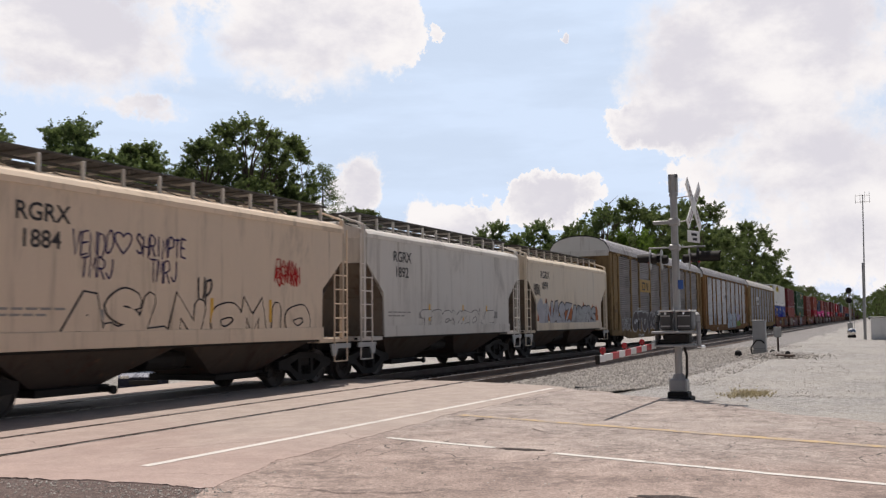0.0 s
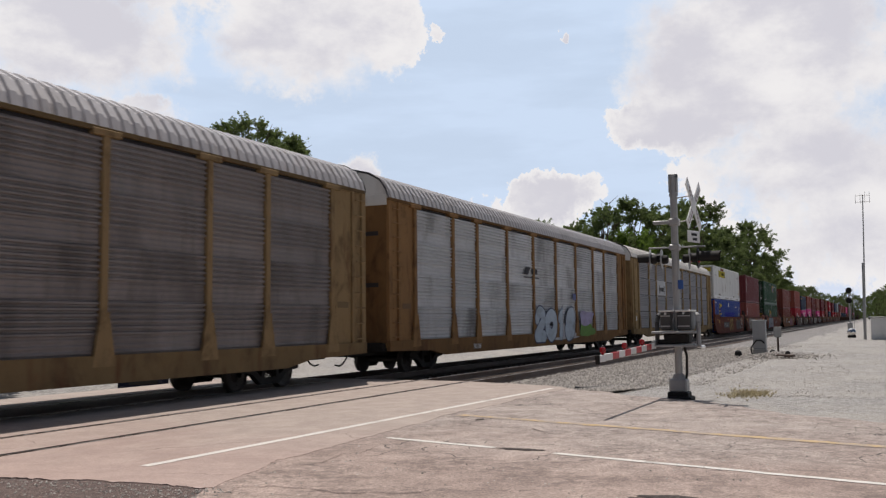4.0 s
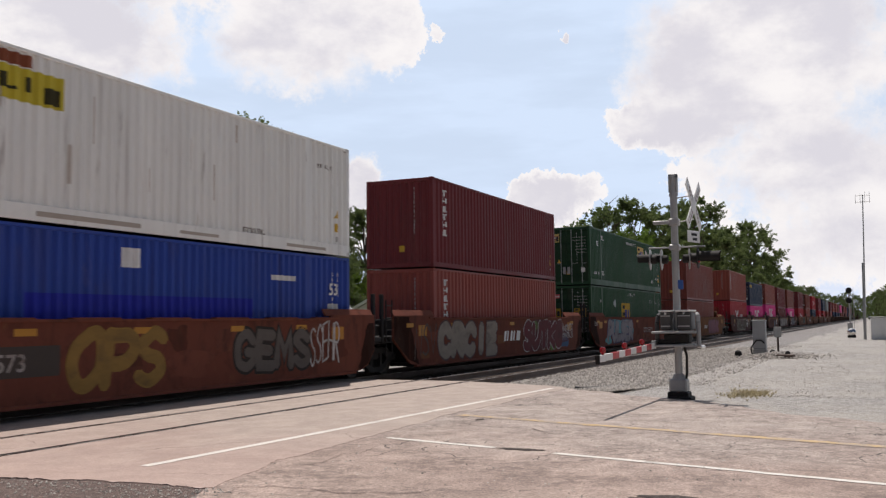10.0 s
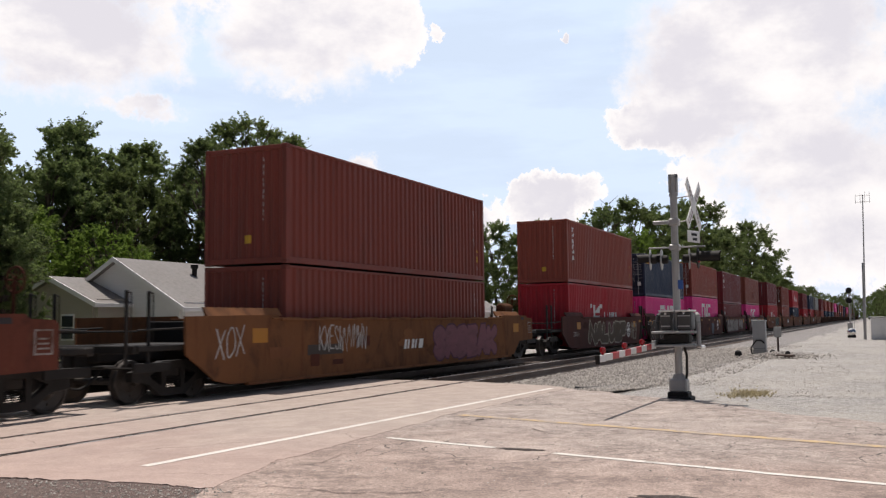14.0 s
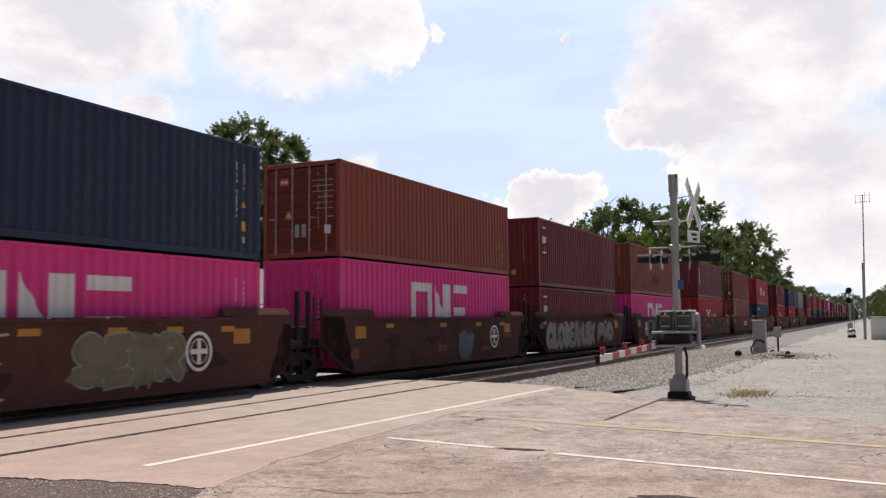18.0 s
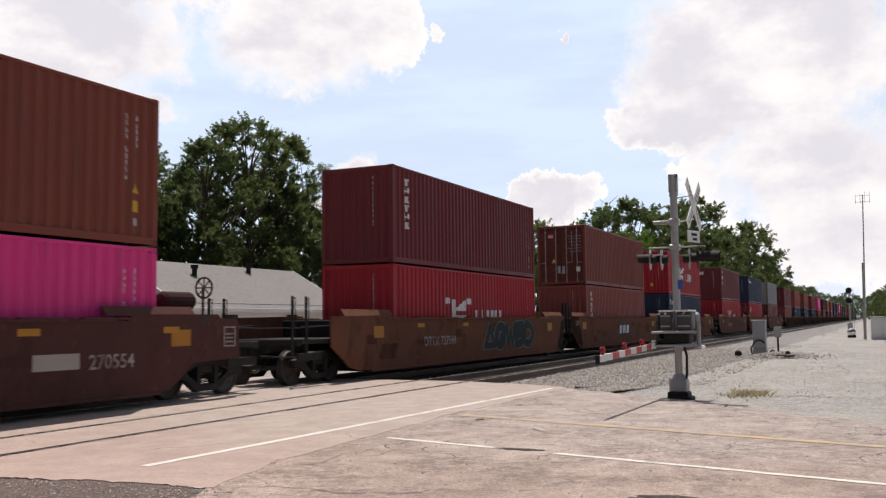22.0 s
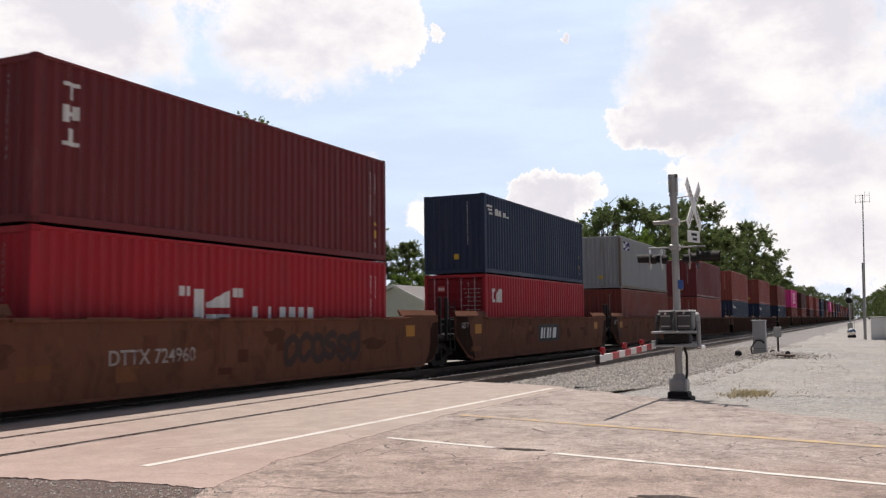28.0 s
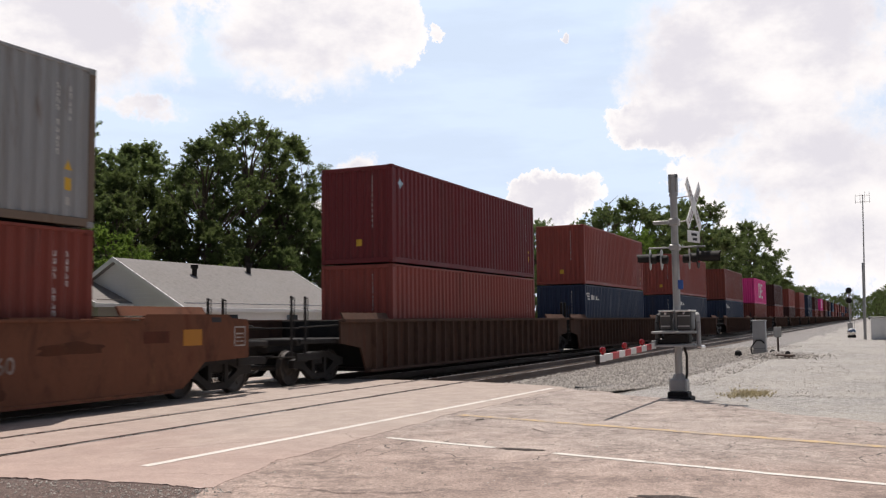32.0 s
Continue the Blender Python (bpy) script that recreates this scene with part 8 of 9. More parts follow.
    for k, x in enumerate((-1.25, -2.55, -3.95)):
        g = Geo()
        z = 1.0 - 0.010 * (-x / 0.41) + 0.055
        g.box(x - 0.022, x + 0.022, 0.40, 0.44, z - 0.01, z + 0.04, 0.005)
        g.lathe([(0.03, 0.03), (0.048, 0.045), (0.048, 0.10), (0.034, 0.125), (0.012, 0.13)], (x, 0.42, z), "z", 12)
        part("gate_lamp", g, lens_red, armo, "small red gate lamp")
    return s


crossing_signal()


# ---- trackside boxes, poles and signals on the gravel ----
def trackside():
    c = thing("relay_case", "grey metal trackside relay case", "relay case", at=pose(40.9, -8.1, -0.03))
    g = Geo()
    g.box(-0.22, 0.22, -0.26, 0.26, 0.25, 1.42, 0.025)
    part("case_body", g, plate_grey, c)
    g = Geo()
    g.box(-0.25, 0.25, -0.29, 0.29, 1.42, 1.47, 0.015)
    part("case_roof", g, plate_grey, c)
    g = Geo()
    g.box(-0.25, 0.25, -0.28, 0.28, 0.0, 0.25, 0.02)
    part("plinth", g, concrete, c)
    g = Geo()
    g.tube([(-0.25, 0.2, 0.5), (-0.35, 0.1, 0.62), (-0.35, -0.1, 0.62), (-0.25, -0.2, 0.5)], 0.03, 6)
    g.tube([(-0.24, 0.3, 0.0), (-0.24, 0.34, 0.3), (-0.24, 0.2, 0.5)], 0.03, 6)
    part("cable_loop", g, black_steel, c, "black cable loops")
    p = thing("marker_post", "brown post with a small grey sign plate", "post", at=pose(40.4, -8.87, -0.03))
    g = Geo()
    g.box(-0.04, 0.04, -0.04, 0.04, 0, 1.1, 0.01)
    part("post", g, timber, p)
    g = Geo()
    g.box(-0.02, 0.02, -0.15, 0.15, 0.75, 1.18, 0.01)
    part("plate", g, galv, p, "", (-0.06, 0, 0))
    for x, y, r in ((40.2, -7.3, 0.16), (40.9, -8.6, 0.14), (39.6, -9.3, 0.12)):
        g = Geo()
        g.lathe([(0.10, 0), (r, 0.06), (r * 0.8, 0.22), (0.02, 0.27)], (0, 0, 0), "z", 10)
        thing("cable_stub", "small dark cable stub by the relay case", "cable stub", at=pose(x, y, -0.08), mesh=g.mesh("cable_stub", black_steel))
    g = Geo()
    g.box(-0.35, 0.35, -0.12, 0.12, 0, 0.16, 0.03)
    thing("timber_block", "short dark timber block lying on gravel", "timber", at=pose(38.6, -9.3, -0.08, 0, 0, 70), mesh=g.mesh("timber_block", timber))
    # colour light signal on a mast
    s = thing("track_signal", "black three-head railway signal on a grey mast", "railway signal", at=pose(120.0, -9.7, -0.05))
    g = Geo()
    g.rod((0, 0, 0), (0, 0, 4.9), 0.09, 10)
    part("mast", g, galv, s)
    for z in (4.75, 3.55):
        g = Geo()
        g.lathe([(0.02, -0.08), (0.33, -0.08), (0.35, 0.0), (0.33, 0.06), (0.02, 0.06)], (-0.1, 0, z), "x", 20)
        h = part("signal_head", g, black_steel, s, "round black signal head")
        g = Geo()
        g.lathe([(0.13, 0.0), (0.14, -0.35), (0.12, -0.35)], (-0.15, 0, z + 0.02), "x", 12)
        part("hood", g, black_steel, h)
    g = Geo()
    g.box(-0.3, 0.3, -0.3, 0.3, 0, 0.9, 0.05)
    part("base_case", g, galv, s)
    for y in (-0.45, -0.2):
        g = Geo()
        g.rod((0.25, y, 0), (0.25, y, 5.0), 0.025, 6)
        part("ladder_rail", g, galv, s)
    # radio mast
    m = thing("radio_mast", "tall slim grey radio mast with a bar antenna", "antenna", at=pose(70.2, -11.86, -0.05))
    g = Geo()
    g.rod((0, 0, 0), (0.0, -0.22, 10.1), 0.06, 8, 0.035)
    part("pole", g, galv, m)
    g = Geo()
    for z in (9.6, 10.05):
        g.rod((0, -0.68, z), (0, 0.28, z), 0.018, 6)
    for y in (-0.65, -0.35, -0.05, 0.25):
        g.rod((0, y, 9.5), (0, y, 10.3 if y < -0.2 else 10.15), 0.012, 6)
    part("antenna", g, galv, m)
    p = thing("short_pole", "shorter weathered steel pole beside the mast", "pole", at=pose(70.6, -11.78, -0.05))
    g = Geo()
    g.rod((0, 0, 0), (0, -0.10, 5.35), 0.065, 8)
    p2 = part("pole", g, galv, p)
    # equipment shed
    h = thing("equipment_shed", "small white equipment shed with a flat roof", "shed", at=pose(71.5, -13.3, -0.06))
    g = Geo()
    g.box(-1.3, 1.3, -1.1, 1.1, 0, 1.5, 0.03)
    part("shed_wall", g, white_paint, h)
    g = Geo()
    g.box(-1.38, 1.38, -1.18, 1.18, 1.5, 1.58, 0.02)
    part("shed_roof", g, galv, h)
    g = Geo()
    g.box(-1.33, -1.30, -0.5, 0.4, 0.1, 1.4, 0.01)
    part("shed_door", g, white_paint, h)
    # small silver tank lying on a frame
    t = thing("tank", "small round silver tank on a dark stand", "tank", at=pose(76.0, -10.85, -0.05))
    g = Geo()
    g.lathe([(0.02, -0.42), (0.22, -0.38), (0.31, -0.2), (0.31, 0.2), (0.22, 0.38), (0.02, 0.42)], (0, 0, 0.42), "x", 18)
    part("shell", g, bright_steel, t, smooth=True)
    for x in (-0.22, 0.22):
        g = Geo()
        g.box(x - 0.06, x + 0.06, -0.30, 0.30, 0, 0.20, 0.02)
        part("saddle", g, black_steel, t)


trackside()


# ---- car waiting behind the tracks ----
car_paint = surface("dark_blue_car_paint", (0.012, 0.015, 0.035), 0.25, 0.3, (60, 0.03), (2, 0.05), None, 0.0)
tyre_black = surface("tyre_rubber", (0.02, 0.02, 0.02), 0.9, 0, (30, 0.1), (3, 0.1), None, 0.1)
car_glass = surface("car_glass", (0.02, 0.024, 0.028), 0.06, 0, (3, 0.05), (1, 0.05), None, 0)


def waiting_car():
    c = thing("car", "dark blue saloon car waiting behind the tracks", "car", at=pose(27.7, 13.4, -1.06, 0, 0, 222))
    g = Geo()
    g.prism([(-2.25, 0.30), (-2.28, 0.62), (-2.15, 0.86), (-1.30, 0.94), (1.00, 0.92), (1.95, 0.80), (2.22, 0.66), (2.26, 0.34), (2.1, 0.22), (-2.1, 0.22)], -0.88, 0.88)
    part("body", g, car_paint, c)
    g = Geo()
    lo, hi = [(-1.75, 0.92), (1.05, 0.90)], [(-1.05, 1.42), (0.25, 1.42)]
    g.add([(lo[0][0], -0.80, lo[0][1]), (lo[1][0], -0.80, lo[1][1]), (lo[1][0], 0.80, lo[1][1]), (lo[0][0], 0.80, lo[0][1]), (hi[0][0], -0.62, 1.42), (hi[1][0], -0.62, 1.42), (hi[1][0], 0.62, 1.42), (hi[0][0], 0.62, 1.42)],
          [(0, 1, 5, 4), (1, 2, 6, 5), (2, 3, 7, 6), (3, 0, 4, 7), (4, 5, 6, 7), (3, 2, 1, 0)])
    part("cabin_glass", g, car_glass, c, "dark car windows")
    g = Geo()
    g.box(-1.08, 0.28, -0.64, 0.64, 1.40, 1.46, 0.02)
    part("roof", g, car_paint, c)
    for sx in (-1.38, 1.38):
        for sy in (-1, 1):
            g = Geo()
            g.lathe([(0.20, -0.10), (0.31, -0.10), (0.33, -0.05), (0.33, 0.06), (0.30, 0.10), (0.20, 0.10)], (0, 0, 0), "y", 18)
            w = part("wheel", g, tyre_black, c, "black tyre", (sx, sy * 0.80, 0.33))
            g = Geo()
            g.lathe([(0.02, sy * 0.09), (0.20, sy * 0.09), (0.21, sy * 0.105), (0.05, sy * 0.11)], (0, 0, 0), "y", 14)
            part("rim", g, bright_steel, w)
    for sy in (-1, 1):
        g = Geo()
        g.box(2.14, 2.24, sy * 0.66 - 0.17, sy * 0.66 + 0.17, 0.60, 0.74, 0.03)
        part("headlight", g, bright_steel, c, "bright headlight")
        g = Geo()
        g.box(0.80, 0.98, sy * 0.96 - 0.10, sy * 0.96 + 0.10, 0.94, 1.06, 0.03)
        part("side_mirror", g, car_paint, c)
    g = Geo()
    g.box(2.20, 2.29, -0.5, 0.5, 0.40, 0.55, 0.01)
    part("grille", g, black_steel, c)
    g = Geo()
    g.box(2.2, 2.30, -0.80, 0.80, 0.24, 0.36, 0.03)
    part("bumper", g, car_paint, c)


waiting_car()


# ---- houses behind the tracks ----
siding = surface("white_siding", (0.80, 0.79, 0.78), 0.7, 0, (14, 0.06), (0.8, 0.12), None, 0.1)
shingle = surface("grey_shingle", (0.225, 0.210, 0.198), 0.9, 0, (7, 0.32), (0.6, 0.16), (0.15, 0.135, 0.125, 0.5), 0.4, dirt_size=2.5)
glass_dark = surface("window_glass", (0.03, 0.035, 0.04), 0.08, 0, (3, 0.1), (1, 0.1), None, 0)
tan_siding = surface("tan_siding", (0.42, 0.38, 0.32), 0.8, 0, (20, 0.06), (0.8, 0.12), None, 0.1)


def house(at, lx, ly, eave, ridge, wall_mat, label, windows=(), vents=(), hip=0.0, over=0.45):
    """A house with its ridge along x, centred on its own origin."""
    h = thing("house", label, "house", "houses behind the tracks", at=at)
    a, b = lx / 2, ly / 2
    for s in (-1, 1):
        g = Geo()
        g.box(-a, a, s * b - 0.1, s * b + 0.1, -0.2, eave)
        wl = part("wall", g, wall_mat, h)
        k = int((eave) / 0.2)
        g = Geo()
        for i in range(k):
            g.box(-a, a, s * (b + 0.112) - 0.012, s * (b + 0.112) + 0.012, i * 0.2 + 0.02, i * 0.2 + 0.185)
        part("cladding", g, wall_mat, wl)
    for e in (-1, 1):
        g = Geo()
        out = [(-b + 0.1, -0.2), (b - 0.1, -0.2), (b - 0.1, eave)] + ([(0, ridge - 0.12)] if not hip else []) + [(-b + 0.1, eave)]
        g.prism(out, e * a - 0.1, e * a + 0.1, axis="x")
        wl = part("gable_wall", g, wall_mat, h)
        g = Geo()
        k = int((ridge if not hip else eave) / 0.2)
        for i in range(k):
            z = i * 0.2
            hw = b if z < eave else b * (ridge - z - 0.2) / (ridge - eave)
            if hw > 0.2:
                g.box(e * (a + 0.112) - 0.012, e * (a + 0.112) + 0.012, -hw + 0.1, hw - 0.1, z + 0.02, z + 0.185)
        part("cladding", g, wall_mat, wl)
    slope = (ridge - eave) / b
    for s in (-1, 1):               # roof planes with thickness
        g = Geo()
        ze = eave - slope * over
        hx = hip
        g.add([(-a - over, s * (b + over), ze), (a + over, s * (b + over), ze), (a + over - hx, 0, ridge), (-a - over + hx, 0, ridge),
               (-a - over, s * (b + over), ze - 0.16), (a + over, s * (b + over), ze - 0.16), (a + over - hx, 0, ridge - 0.16), (-a - over + hx, 0, ridge - 0.16)],
              [(0, 1, 2, 3), (7, 6, 5, 4), (0, 4, 5, 1), (1, 5, 6, 2), (2, 6, 7, 3), (3, 7, 4, 0)])
        part("roof_plane", g, shingle, h, "grey shingle roof plane")
        g = Geo()
        g.box(-a - over, a + over, s * (b + over) - 0.02, s * (b + over) + 0.04, ze - 0.18, ze + 0.0, 0.01)
        part("fascia", g, siding, h, "white fascia board")
    for e in (-1, 1):
        if hip:
            g = Geo()
            ze = eave - slope * over
            g.add([(e * (a + over), -b - over, ze), (e * (a + over), b + over, ze), (e * (a + over - hip), 0, ridge), (e * (a + over), -b - over, ze - 0.16), (e * (a + over), b + over, ze - 0.16), (e * (a + over - hip), 0, ridge - 0.16)], [(0, 1, 2), (5, 4, 3), (0, 3, 4, 1), (1, 4, 5, 2), (2, 5, 3, 0)])
            part("roof_plane", g, shingle, h)
        else:
            for s in (-1, 1):
                g = Geo()
                ze = eave - slope * over
                x = e * (a + over + 0.02)
                g.add([(x - 0.03, s * (b + over), ze - 0.2), (x + 0.03, s * (b + over), ze - 0.2), (x + 0.03, s * (b + over), ze + 0.02), (x - 0.03, s * (b + over), ze + 0.02),
                       (x - 0.03, 0, ridge - 0.2), (x + 0.03, 0, ridge - 0.2), (x + 0.03, 0, ridge + 0.02), (x - 0.03, 0, ridge + 0.02)], [(0, 1, 2, 3), (4, 7, 6, 5), (0, 4, 5, 1), (1, 5, 6, 2), (2, 6, 7, 3), (3, 7, 4, 0)])
                part("bargeboard", g, siding, h, "white bargeboard")
    for wall, u, z0, w, hh in windows:   # window > frame, pane
        g = Geo()
        if wall == "front":
            g.box(u - w / 2 - 0.06, u + w / 2 + 0.06, -b - 0.16, -b - 0.10, z0 - 0.06, z0 + hh + 0.06, 0.01)
        else:
            g.box(-a - 0.17, -a - 0.10, u - w / 2 - 0.06, u + w / 2 + 0.06, z0 - 0.06, z0 + hh + 0.06, 0.01)
        f = part("window", g, siding, h, "white framed window")
        for k in (0, 1):
            g = Geo()
            za, zb = z0 + hh * k / 2 + 0.02, z0 + hh * (k + 1) / 2 - 0.02
            if wall == "front":
                g.box(u - w / 2, u + w / 2, -b - 0.175, -b - 0.15, za, zb)
            else:
                g.box(-a - 0.185, -a - 0.16, u - w / 2, u + w / 2, za, zb)
            part("pane", g, glass_dark, f, "dark window pane")
    for x, y in vents:
        g = Geo()
        z = ridge - abs(y) * slope
        g.rod((x, y, z - 0.1), (x, y, z + 0.35), 0.13, 10)
        g.rod((x, y, z + 0.35), (x, y, z + 0.55), 0.20, 10)
        part("roof_vent", g, black_steel, h, "black roof vent pipe")
    return h


house(pose(40.2, 20.2, 0), 14.0, 7.8, 2.55, 4.75, siding, "white single-storey house with a grey shingle roof", windows=[("end", -2.3, 1.0, 0.5, 0.9), ("end", -0.3, 0.9, 0.8, 1.0), ("front", -3.8, 0.9, 1.2, 1.1), ("front", 1.5, 0.9, 1.0, 1.1)], vents=[(-3.2, -1.3), (2.2, -0.6)])
house(pose(32.1, 22.24, 0), 1.8, 5.2, 2.73, 3.85, tan_siding, "low tan house wing with a grey gabled roof", windows=[("end", -1.0, 0.9, 0.7, 1.1)])
house(pose(63.5, 18.5, 0), 11.0, 7.0, 2.5, 4.2, siding, "white garage with a pale grey roof", windows=[("front", 3.6, 1.0, 0.5, 1.1)])


# ---- trees ----
bark = surface("bark", (0.10, 0.075, 0.055), 0.95, 0, (25, 0.3), (2, 0.3), None, 0.5)
leaf_dark = leaf_material("leaf_dark", (0.088, 0.112, 0.054), (0.158, 0.188, 0.090), 0.48)
leaf_mid = leaf_material("leaf_mid", (0.104, 0.132, 0.060), (0.190, 0.226, 0.104), 0.52)
leaf_light = leaf_material("leaf_light", (0.085, 0.150, 0.022), (0.18, 0.27, 0.050), 0.50)


def leaf_cloud(centres, radii, per, size, seed, needle=False, axes=None):
    """Many small leaves set along sprays that reach outwards; each leaf one folded quad."""
    r = np.random.default_rng(seed)
    V = []
    for k, (c, rad) in enumerate(zip(centres, radii)):
        n = int(per * (rad / 1.0) ** 2)
        d = r.normal(size=(n, 3))
        d /= np.linalg.norm(d, axis=1)[:, None]
        if axes is None:
            q = rad * (0.15 + 0.85 * r.random((n, 1)) ** 0.7 + 0.45 * r.random((n, 1)) ** 6)
            p = np.array(c) + d * q * np.array((1, 1, 0.72))
        else:                       # a handful of twigs fan out from the middle of the clump
            twigs = r.normal(size=(9, 3)) * 0.75 + np.array(axes[k]) * 0.9
            twigs /= np.linalg.norm(twigs, axis=1)[:, None]
            reach = r.uniform(0.6, 1.55, 9)
            w = r.integers(0, 9, n)
            t = r.random((n, 1)) ** 0.75
            p = np.array(c) + twigs[w] * t * (rad * reach[w])[:, None] + d * rad * (0.34 - 0.20 * t) * r.random((n, 1)) ** 0.5
            p[:, 2] -= 0.10 * rad * t[:, 0] ** 2
        ax = r.normal(size=(n, 3))
        ax[:, 2] *= 0.6
        ax /= np.linalg.norm(ax, axis=1)[:, None]
        up = np.cross(ax, r.normal(size=(n, 3)))
        up /= np.linalg.norm(up, axis=1)[:, None]
        s = size * r.uniform(0.6, 1.25, (n, 1))
        w = s * (0.18 if needle else 0.55)
        V.append(np.stack([p - ax * s, p + up * w, p + ax * s, p - up * w], 1).reshape(-1, 3))
    V = np.concatenate(V)
    m = len(V) // 4
    me = bpy.data.meshes.new("leaves")
    me.vertices.add(len(V))
    me.vertices.foreach_set("co", V.astype(np.float32).ravel())
    me.loops.add(m * 4)
    me.loops.foreach_set("vertex_index", np.arange(m * 4, dtype=np.int32))
    me.polygons.add(m)
    me.polygons.foreach_set("loop_start", np.arange(m, dtype=np.int32) * 4)
    me.polygons.foreach_set("loop_total", np.full(m, 4, dtype=np.int32))
    me.update(calc_edges=True)
    return me


def tree(name, height, spread, seed, leaf, per, size, label, lean=0.0, trunk_to=0.30, clumps=70, open_=0.0, bare=0, every=4):
    r = random.Random(seed)
    t = thing("tree", label, "tree", "trees behind the tracks")
    g = Geo()
    pts = [Vector((0, 0, -0.3))]
    n = 6
    top = height * 0.78
    for i in range(1, n + 1):
        pts.append(Vector((r.uniform(-0.25, 0.25) * i * 0.5 + lean * i, r.uniform(-0.25, 0.25) * i * 0.5, top * i / n)))
    r0 = height * 0.022
    for i in range(n):
        g.rod(pts[i], pts[i + 1], r0 * (1 - i / (n + 0.5)) + 0.02, 9, r0 * (1 - (i + 1) / (n + 0.5)) + 0.02, caps=False)
    part("trunk", g, bark, t, "tapered brown trunk")
    centres, radii, axes = [], [], []
    for k in range(clumps):
        h = trunk_to + (1 - trunk_to) * r.random() ** 0.85
        prof = math.sin(math.pi * min(1, max(0, (h - trunk_to * 0.6) / (1.04 - trunk_to * 0.6))) ** 0.8) ** 0.7
        a = r.uniform(0, 2 * math.pi)
        rad = spread * prof * (0.35 + 0.65 * r.random() ** 0.5) * (1 + 0.25 * math.sin(3 * a + seed))
        c = Vector((rad * math.cos(a) + lean * 6 * h, rad * math.sin(a), height * h))
        centres.append(c)
        radii.append(spread * r.choice((0.10, 0.13, 0.17, 0.24)) * r.uniform(0.8, 1.15) * (1 - open_ * 0.3))
        axes.append((math.cos(a) * prof, math.sin(a) * prof, 0.25 + 0.75 * h))
    for k in range(0, clumps, every):
        c = centres[k]
        i = min(n - 1, max(1, int((c.z * 0.72) / top * n)))
        b = pts[i]
        g = Geo()
        mid = b.lerp(c, 0.5) + Vector((r.uniform(-0.3, 0.3), r.uniform(-0.3, 0.3), r.uniform(0.1, 0.6)))
        g.rod(b, mid, r0 * 0.32, 6, r0 * 0.2, caps=False)
        g.rod(mid, c, r0 * 0.2, 6, 0.02, caps=False)
        for j in range(3):
            e = c + Vector((r.uniform(-1, 1), r.uniform(-1, 1), r.uniform(-0.3, 1))) * radii[k] * 1.1
            g.rod(mid.lerp(c, 0.7), e, 0.035, 5, 0.012, caps=False)
        part("limb", g, bark, t)
    for k in range(bare):
        g = Geo()
        a = r.uniform(0, 6.28)
        p = Vector((math.cos(a) * spread * 0.4, math.sin(a) * spread * 0.4, height * 0.6))
        for j in range(5):
            q = p + Vector((r.uniform(-0.6, 0.6), r.uniform(-0.6, 0.6), r.uniform(0.7, 1.4)))
            g.rod(p, q, 0.06 - j * 0.009, 5, 0.05 - j * 0.009, caps=False)
            s2 = q + Vector((r.uniform(-1, 1), r.uniform(-1, 1), r.uniform(0.2, 0.9)))
            g.rod(q, s2, 0.03, 4, 0.01, caps=False)
            p = q
        part("bare_limb", g, bark, t, "bare dead limb")
    me = leaf_cloud(centres, radii, per, size, seed, axes=axes)
    me.materials.append(leaf)
    part("crown", me, None, t, "uneven leafy crown with gaps")
    return t


def conifer(height, spread, seed, label):
    r = random.Random(seed)
    t = thing("tree", label, "tree", "trees behind the tracks")
    g = Geo()
    g.rod((0, 0, -0.3), (0, 0, height), height * 0.016, 8, 0.02)
    part("trunk", g, bark, t)
    centres, radii = [], []
    k = int(height * 3.2)
    for i in range(k):
        z = height * (0.12 + 0.87 * i / k)
        reach = spread * (1 - (i / k) ** 1.2) + 0.25
        for j in range(4):
            a = r.uniform(0, 6.28)
            for q in (0.45, 0.75, 1.0):
                centres.append((math.cos(a) * reach * q, math.sin(a) * reach * q, z - 0.22 * reach * q + 0.1 * q * q * reach))
                radii.append(0.55)
    me = leaf_cloud(centres, radii, 55, 0.16, seed, needle=True)
    me.materials.append(leaf_dark)
    part("crown", me, None, t, "layered dark needles")
    return t


def plant(proto, x, y, scale, turn, z=-0.05, first=False):
    m = pose(x, y, z, 0, 0, turn)
    if first:
        proto.matrix_basis = m
        proto.scale = (scale, scale, scale)
        return proto
    t = copy_thing(proto, m)
    t.scale = (scale, scale, scale)
    return t


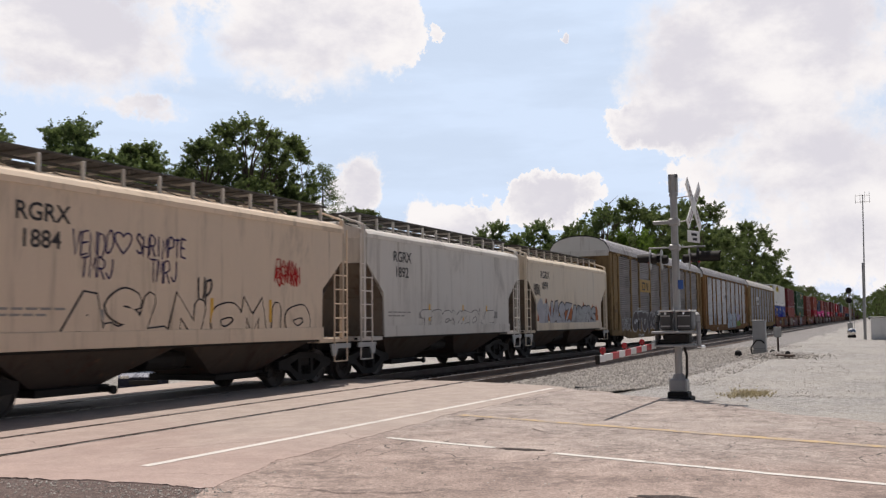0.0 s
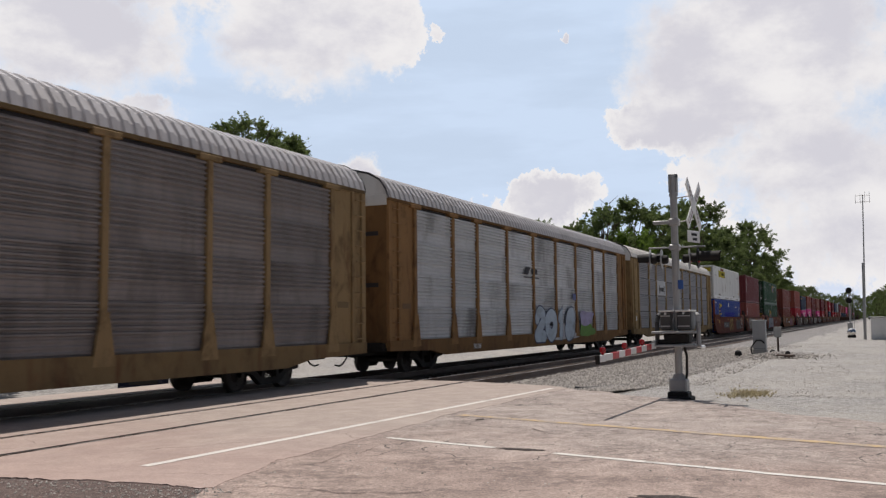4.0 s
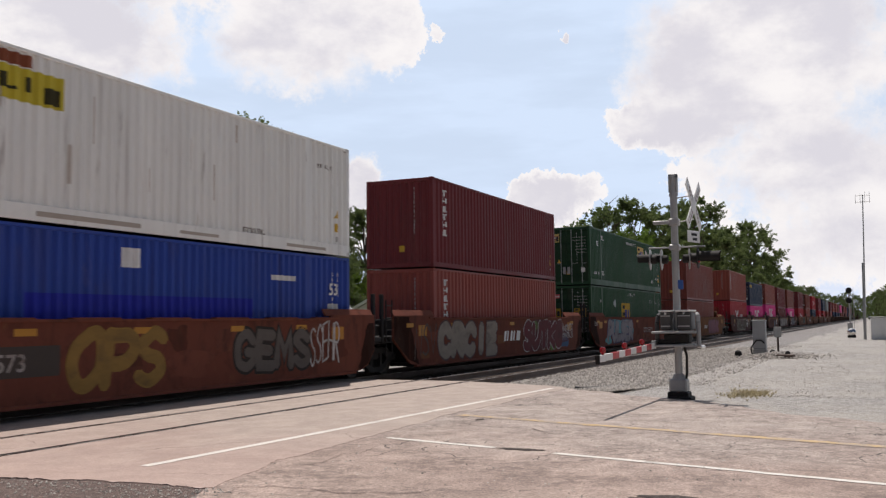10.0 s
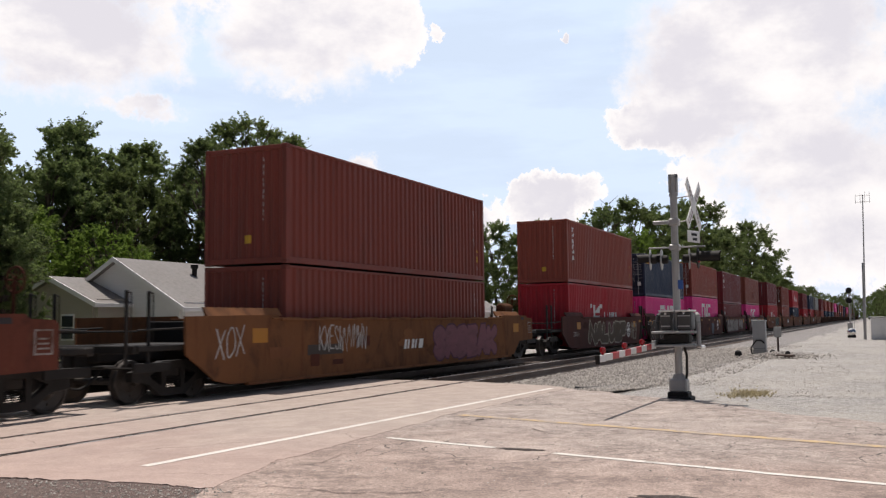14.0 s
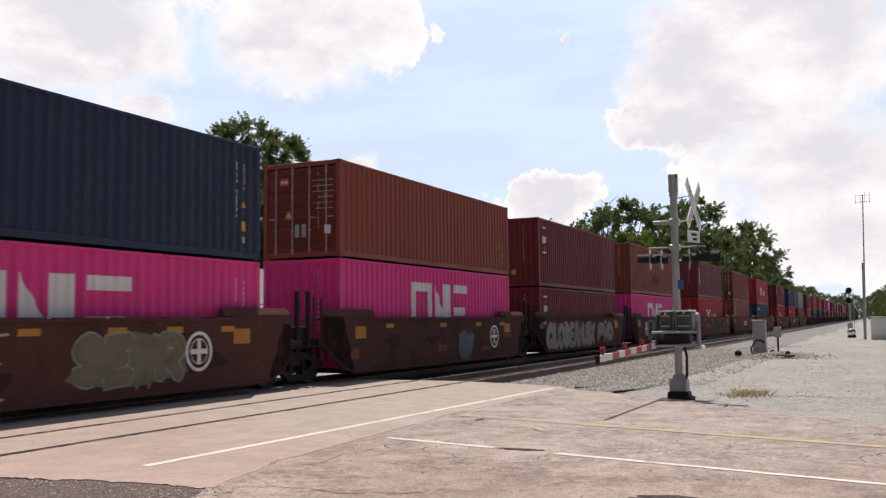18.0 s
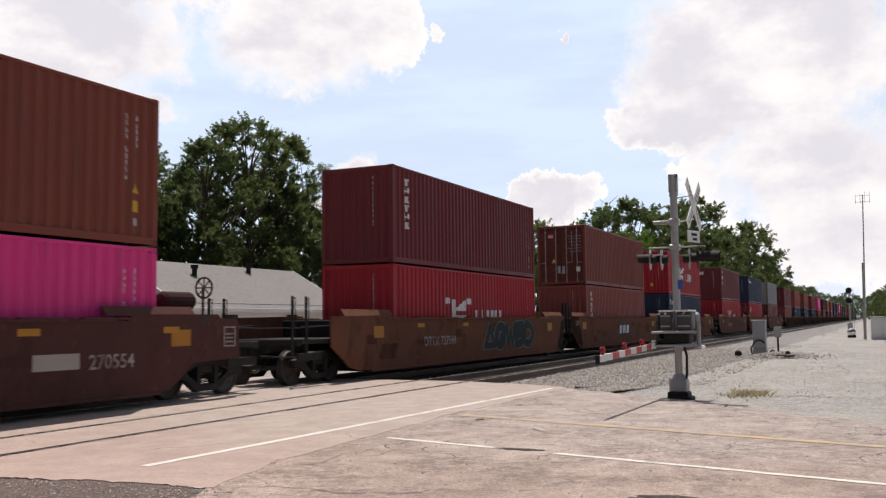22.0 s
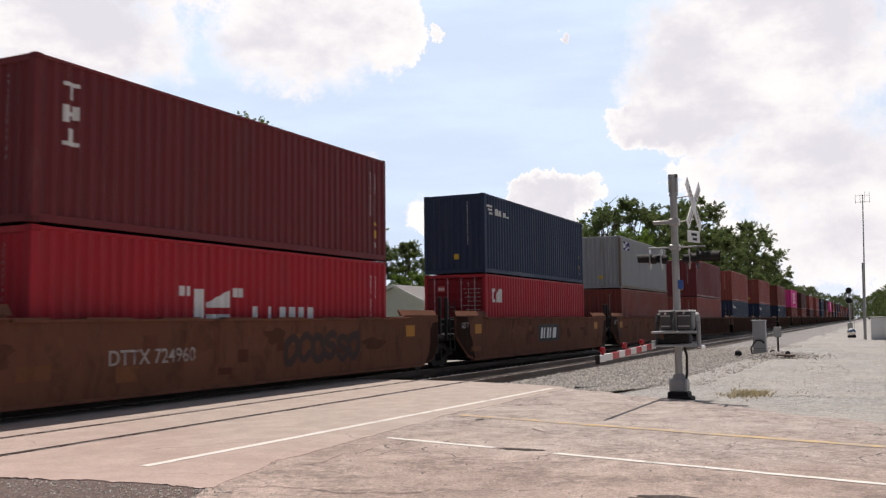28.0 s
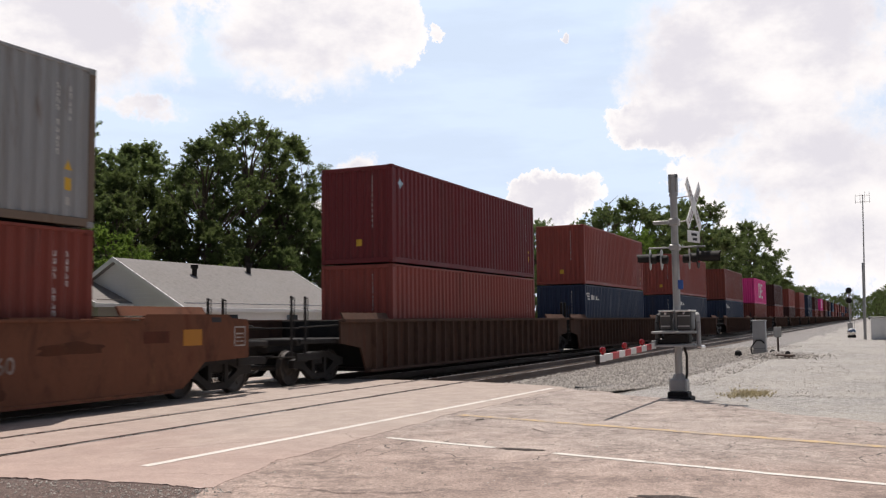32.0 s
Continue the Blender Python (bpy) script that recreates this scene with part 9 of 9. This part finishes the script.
def woods():
    A = tree("a", 16.0, 4.6, 1, leaf_dark, 600, 0.100, "tall dark green broadleaf tree", clumps=190, trunk_to=0.10)
    B = tree("b", 18.0, 5.0, 2, leaf_mid, 430, 0.105, "tall open-crowned tree with visible limbs", open_=0.45, clumps=170, bare=2, trunk_to=0.2)
    C = tree("c", 14.0, 4.2, 3, leaf_mid, 600, 0.100, "mid green broadleaf tree", clumps=180, trunk_to=0.10)
    D = tree("d", 6.5, 3.0, 4, leaf_light, 560, 0.10, "small bright green tree", trunk_to=0.12, clumps=110)
    E = conifer(14.5, 4.4, 5, "tall dark green layered conifer")
    F = tree("f", 15.0, 5.2, 6, leaf_mid, 360, 0.135, "distant broadleaf tree in the row along the track", trunk_to=0.06, clumps=150, every=15)
    G = tree("g", 16.0, 4.6, 7, leaf_dark, 360, 0.135, "distant dark tree in the row along the track", trunk_to=0.06, clumps=140, every=14)
    H = tree("h", 12.0, 3.4, 8, leaf_mid, 330, 0.13, "half bare tree with dead limbs", open_=0.4, clumps=130, bare=3)
    done = set()

    def put(p, x, y, s, turn):
        plant(p, x, y, s, turn, first=p.name not in done)
        done.add(p.name)
    # cluster behind the houses
    for p, x, y, s, a in ((A, 22.6, 17.8, 0.62, 10), (A, 23.4, 16.9, 0.36, 130), (A, 24.2, 17.2, 0.38, 210), (C, 26.5, 27.5, 0.74, 77), (D, 26.0, 24.5, 0.9, 12), (C, 52.0, 30.5, 0.62, 120), (D, 49.0, 27.5, 0.8, 240), (C, 58.5, 28.5, 0.5, 20), (A, 63.5, 28.0, 0.5, 33), (D, 75.0, 26.0, 0.9, 144), (A, 49.5, 41.0, 1.03, 80), (C, 57.0, 42.0, 1.13, 30), (B, 60.5, 33.5, 1.01, 0), (A, 55.0, 33.0, 0.95, 200), (B, 66.5, 34.5, 1.0, 120), (C, 64.0, 31.5, 0.90, 250),
                          (D, 38.5, 27.0, 1.05, 0), (E, 67.6, 30.8, 1.08, 0), (A, 42.0, 44.0, 1.04, 300), (C, 34.0, 40.0, 1.05, 160), (C, 72.0, 33.0, 0.78, 40), (C, 76.5, 32.0, 0.86, 140), (D, 69.0, 28.0, 0.85, 90), (A, 60.0, 38.0, 0.85, 40),
                          (C, 24.0, 36.0, 0.85, 200), (D, 31.0, 26.5, 0.9, 60), (D, 35.5, 30.0, 1.2, 100), (C, 44.5, 37.0, 0.86, 300), (C, 47.5, 38.5, 0.92, 80), (A, 37.0, 33.0, 0.62, 250), (C, 31.5, 32.5, 0.6, 20), (D, 97.0, 15.5, 1.15, 10), (D, 106.0, 13.2, 1.75, 70), (C, 82.0, 30.0, 0.66, 10), (D, 84.0, 27.0, 0.9, 200), (A, 50.0, 36.0, 0.78, 150), (C, 46.5, 34.0, 0.72, 20), (A, 70.5, 38.0, 0.75, 210)):
        put(p, x, y, s, a)
    # row along the far side of the track
    for p, x, y, s, a in ((F, 92.0, 28.0, 0.66, 210), (G, 100.0, 26.5, 0.66, 90), (F, 89.0, 25.0, 0.55, 30), (G, 108.0, 23.5, 0.72, 240), (F, 95.0, 19.0, 0.55, 75), (G, 101.0, 18.0, 0.62, 15), (F, 96.0, 26.0, 0.80, 0), (F, 104.0, 24.0, 0.85, 60), (F, 112.0, 21.5, 0.87, 130), (H, 104.0, 16.0, 1.2, 0), (F, 113.0, 14.5, 1.05, 200), (D, 98.0, 13.0, 1.05, 30), (G, 121.0, 12.5, 1.0, 20), (F, 127.0, 11.0, 1.12, 90), (G, 133.0, 10.2, 1.15, 150), (F, 118.0, 10.0, 0.8, 300), (G, 112.0, 11.5, 0.72, 10), (F, 105.0, 11.0, 0.55, 44),
                          (G, 142.0, 10.0, 0.95, 250), (F, 150.0, 9.5, 1.0, 10), (G, 160.0, 9.5, 0.98, 45), (G, 176.0, 9.5, 1.05, 100), (F, 186.0, 9.0, 1.28, 170), (G, 200.0, 9.5, 0.95, 30), (F, 214.0, 9.5, 0.9, 220), (G, 230.0, 10.0, 0.85, 60), (F, 248.0, 10.0, 0.8, 10), (G, 268.0, 10.0, 0.78, 310), (F, 290.0, 11.0, 0.75, 190), (G, 315.0, 11.0, 0.75, 20), (F, 345.0, 12.0, 0.8, 77), (G, 380.0, 13.0, 0.85, 130), (F, 430.0, 13.0, 0.95, 60), (G, 480.0, 16.0, 0.95, 110), (F, 540.0, 14.0, 0.95, 200), (F, 600.0, 10.0, 0.9, 20), (G, 650.0, 4.0, 0.9, 40), (F, 700.0, -4.0, 0.9, 80), (G, 720.0, -14.0, 0.9, 10), (F, 700.0, -24.0, 0.9, 10), (G, 300.0, -16.5, 0.7, 10), (F, 210.0, -16.0, 0.55, 80), (G, 330.0, -22.0, 0.7, 150), (G, 280.0, -13.0, 0.55, 70), (F, 262.0, -12.6, 0.50, 200), (G, 300.0, -14.6, 0.62, 260), (F, 560.0, 18.0, 0.86, 0), (G, 634.0, 14.7, 1.01, 47), (F, 708.0, 11.4, 0.96, 94), (G, 597.0, 8.1, 0.91, 141), (F, 671.0, 4.8, 0.86, 188), (G, 560.0, 1.5, 1.01, 235), (F, 634.0, -1.8, 0.96, 282), (G, 708.0, -5.1, 0.91, 329), (F, 597.0, -8.4, 0.86, 376), (G, 671.0, -11.7, 1.01, 423), (F, 560.0, -15.0, 0.96, 470), (G, 634.0, -18.3, 0.91, 517), (F, 708.0, -21.6, 0.86, 564), (G, 597.0, -24.9, 1.01, 611)):
        put(p, x, y, s, a)


woods()


# ---- movement ----
def motions():
    times = [0, 4, 8, 12, 16, 20, 24, 28, 32]
    for entry in MOVING:
        ob, x = entry[0], entry[1]
        z = entry[2] if len(entry) > 2 else 0.0
        walk(ob, [(t, pose(x - travel(t), YC, z)) for t in times])
    steps = [i / 15 for i in range(481)]
    for w, x, r in WHEELSETS:
        walk(w, [(t, pose(x, 0, r + 0.004, 0, -math.degrees(travel(t) / r) % 360, 0)) for t in steps])


motions()
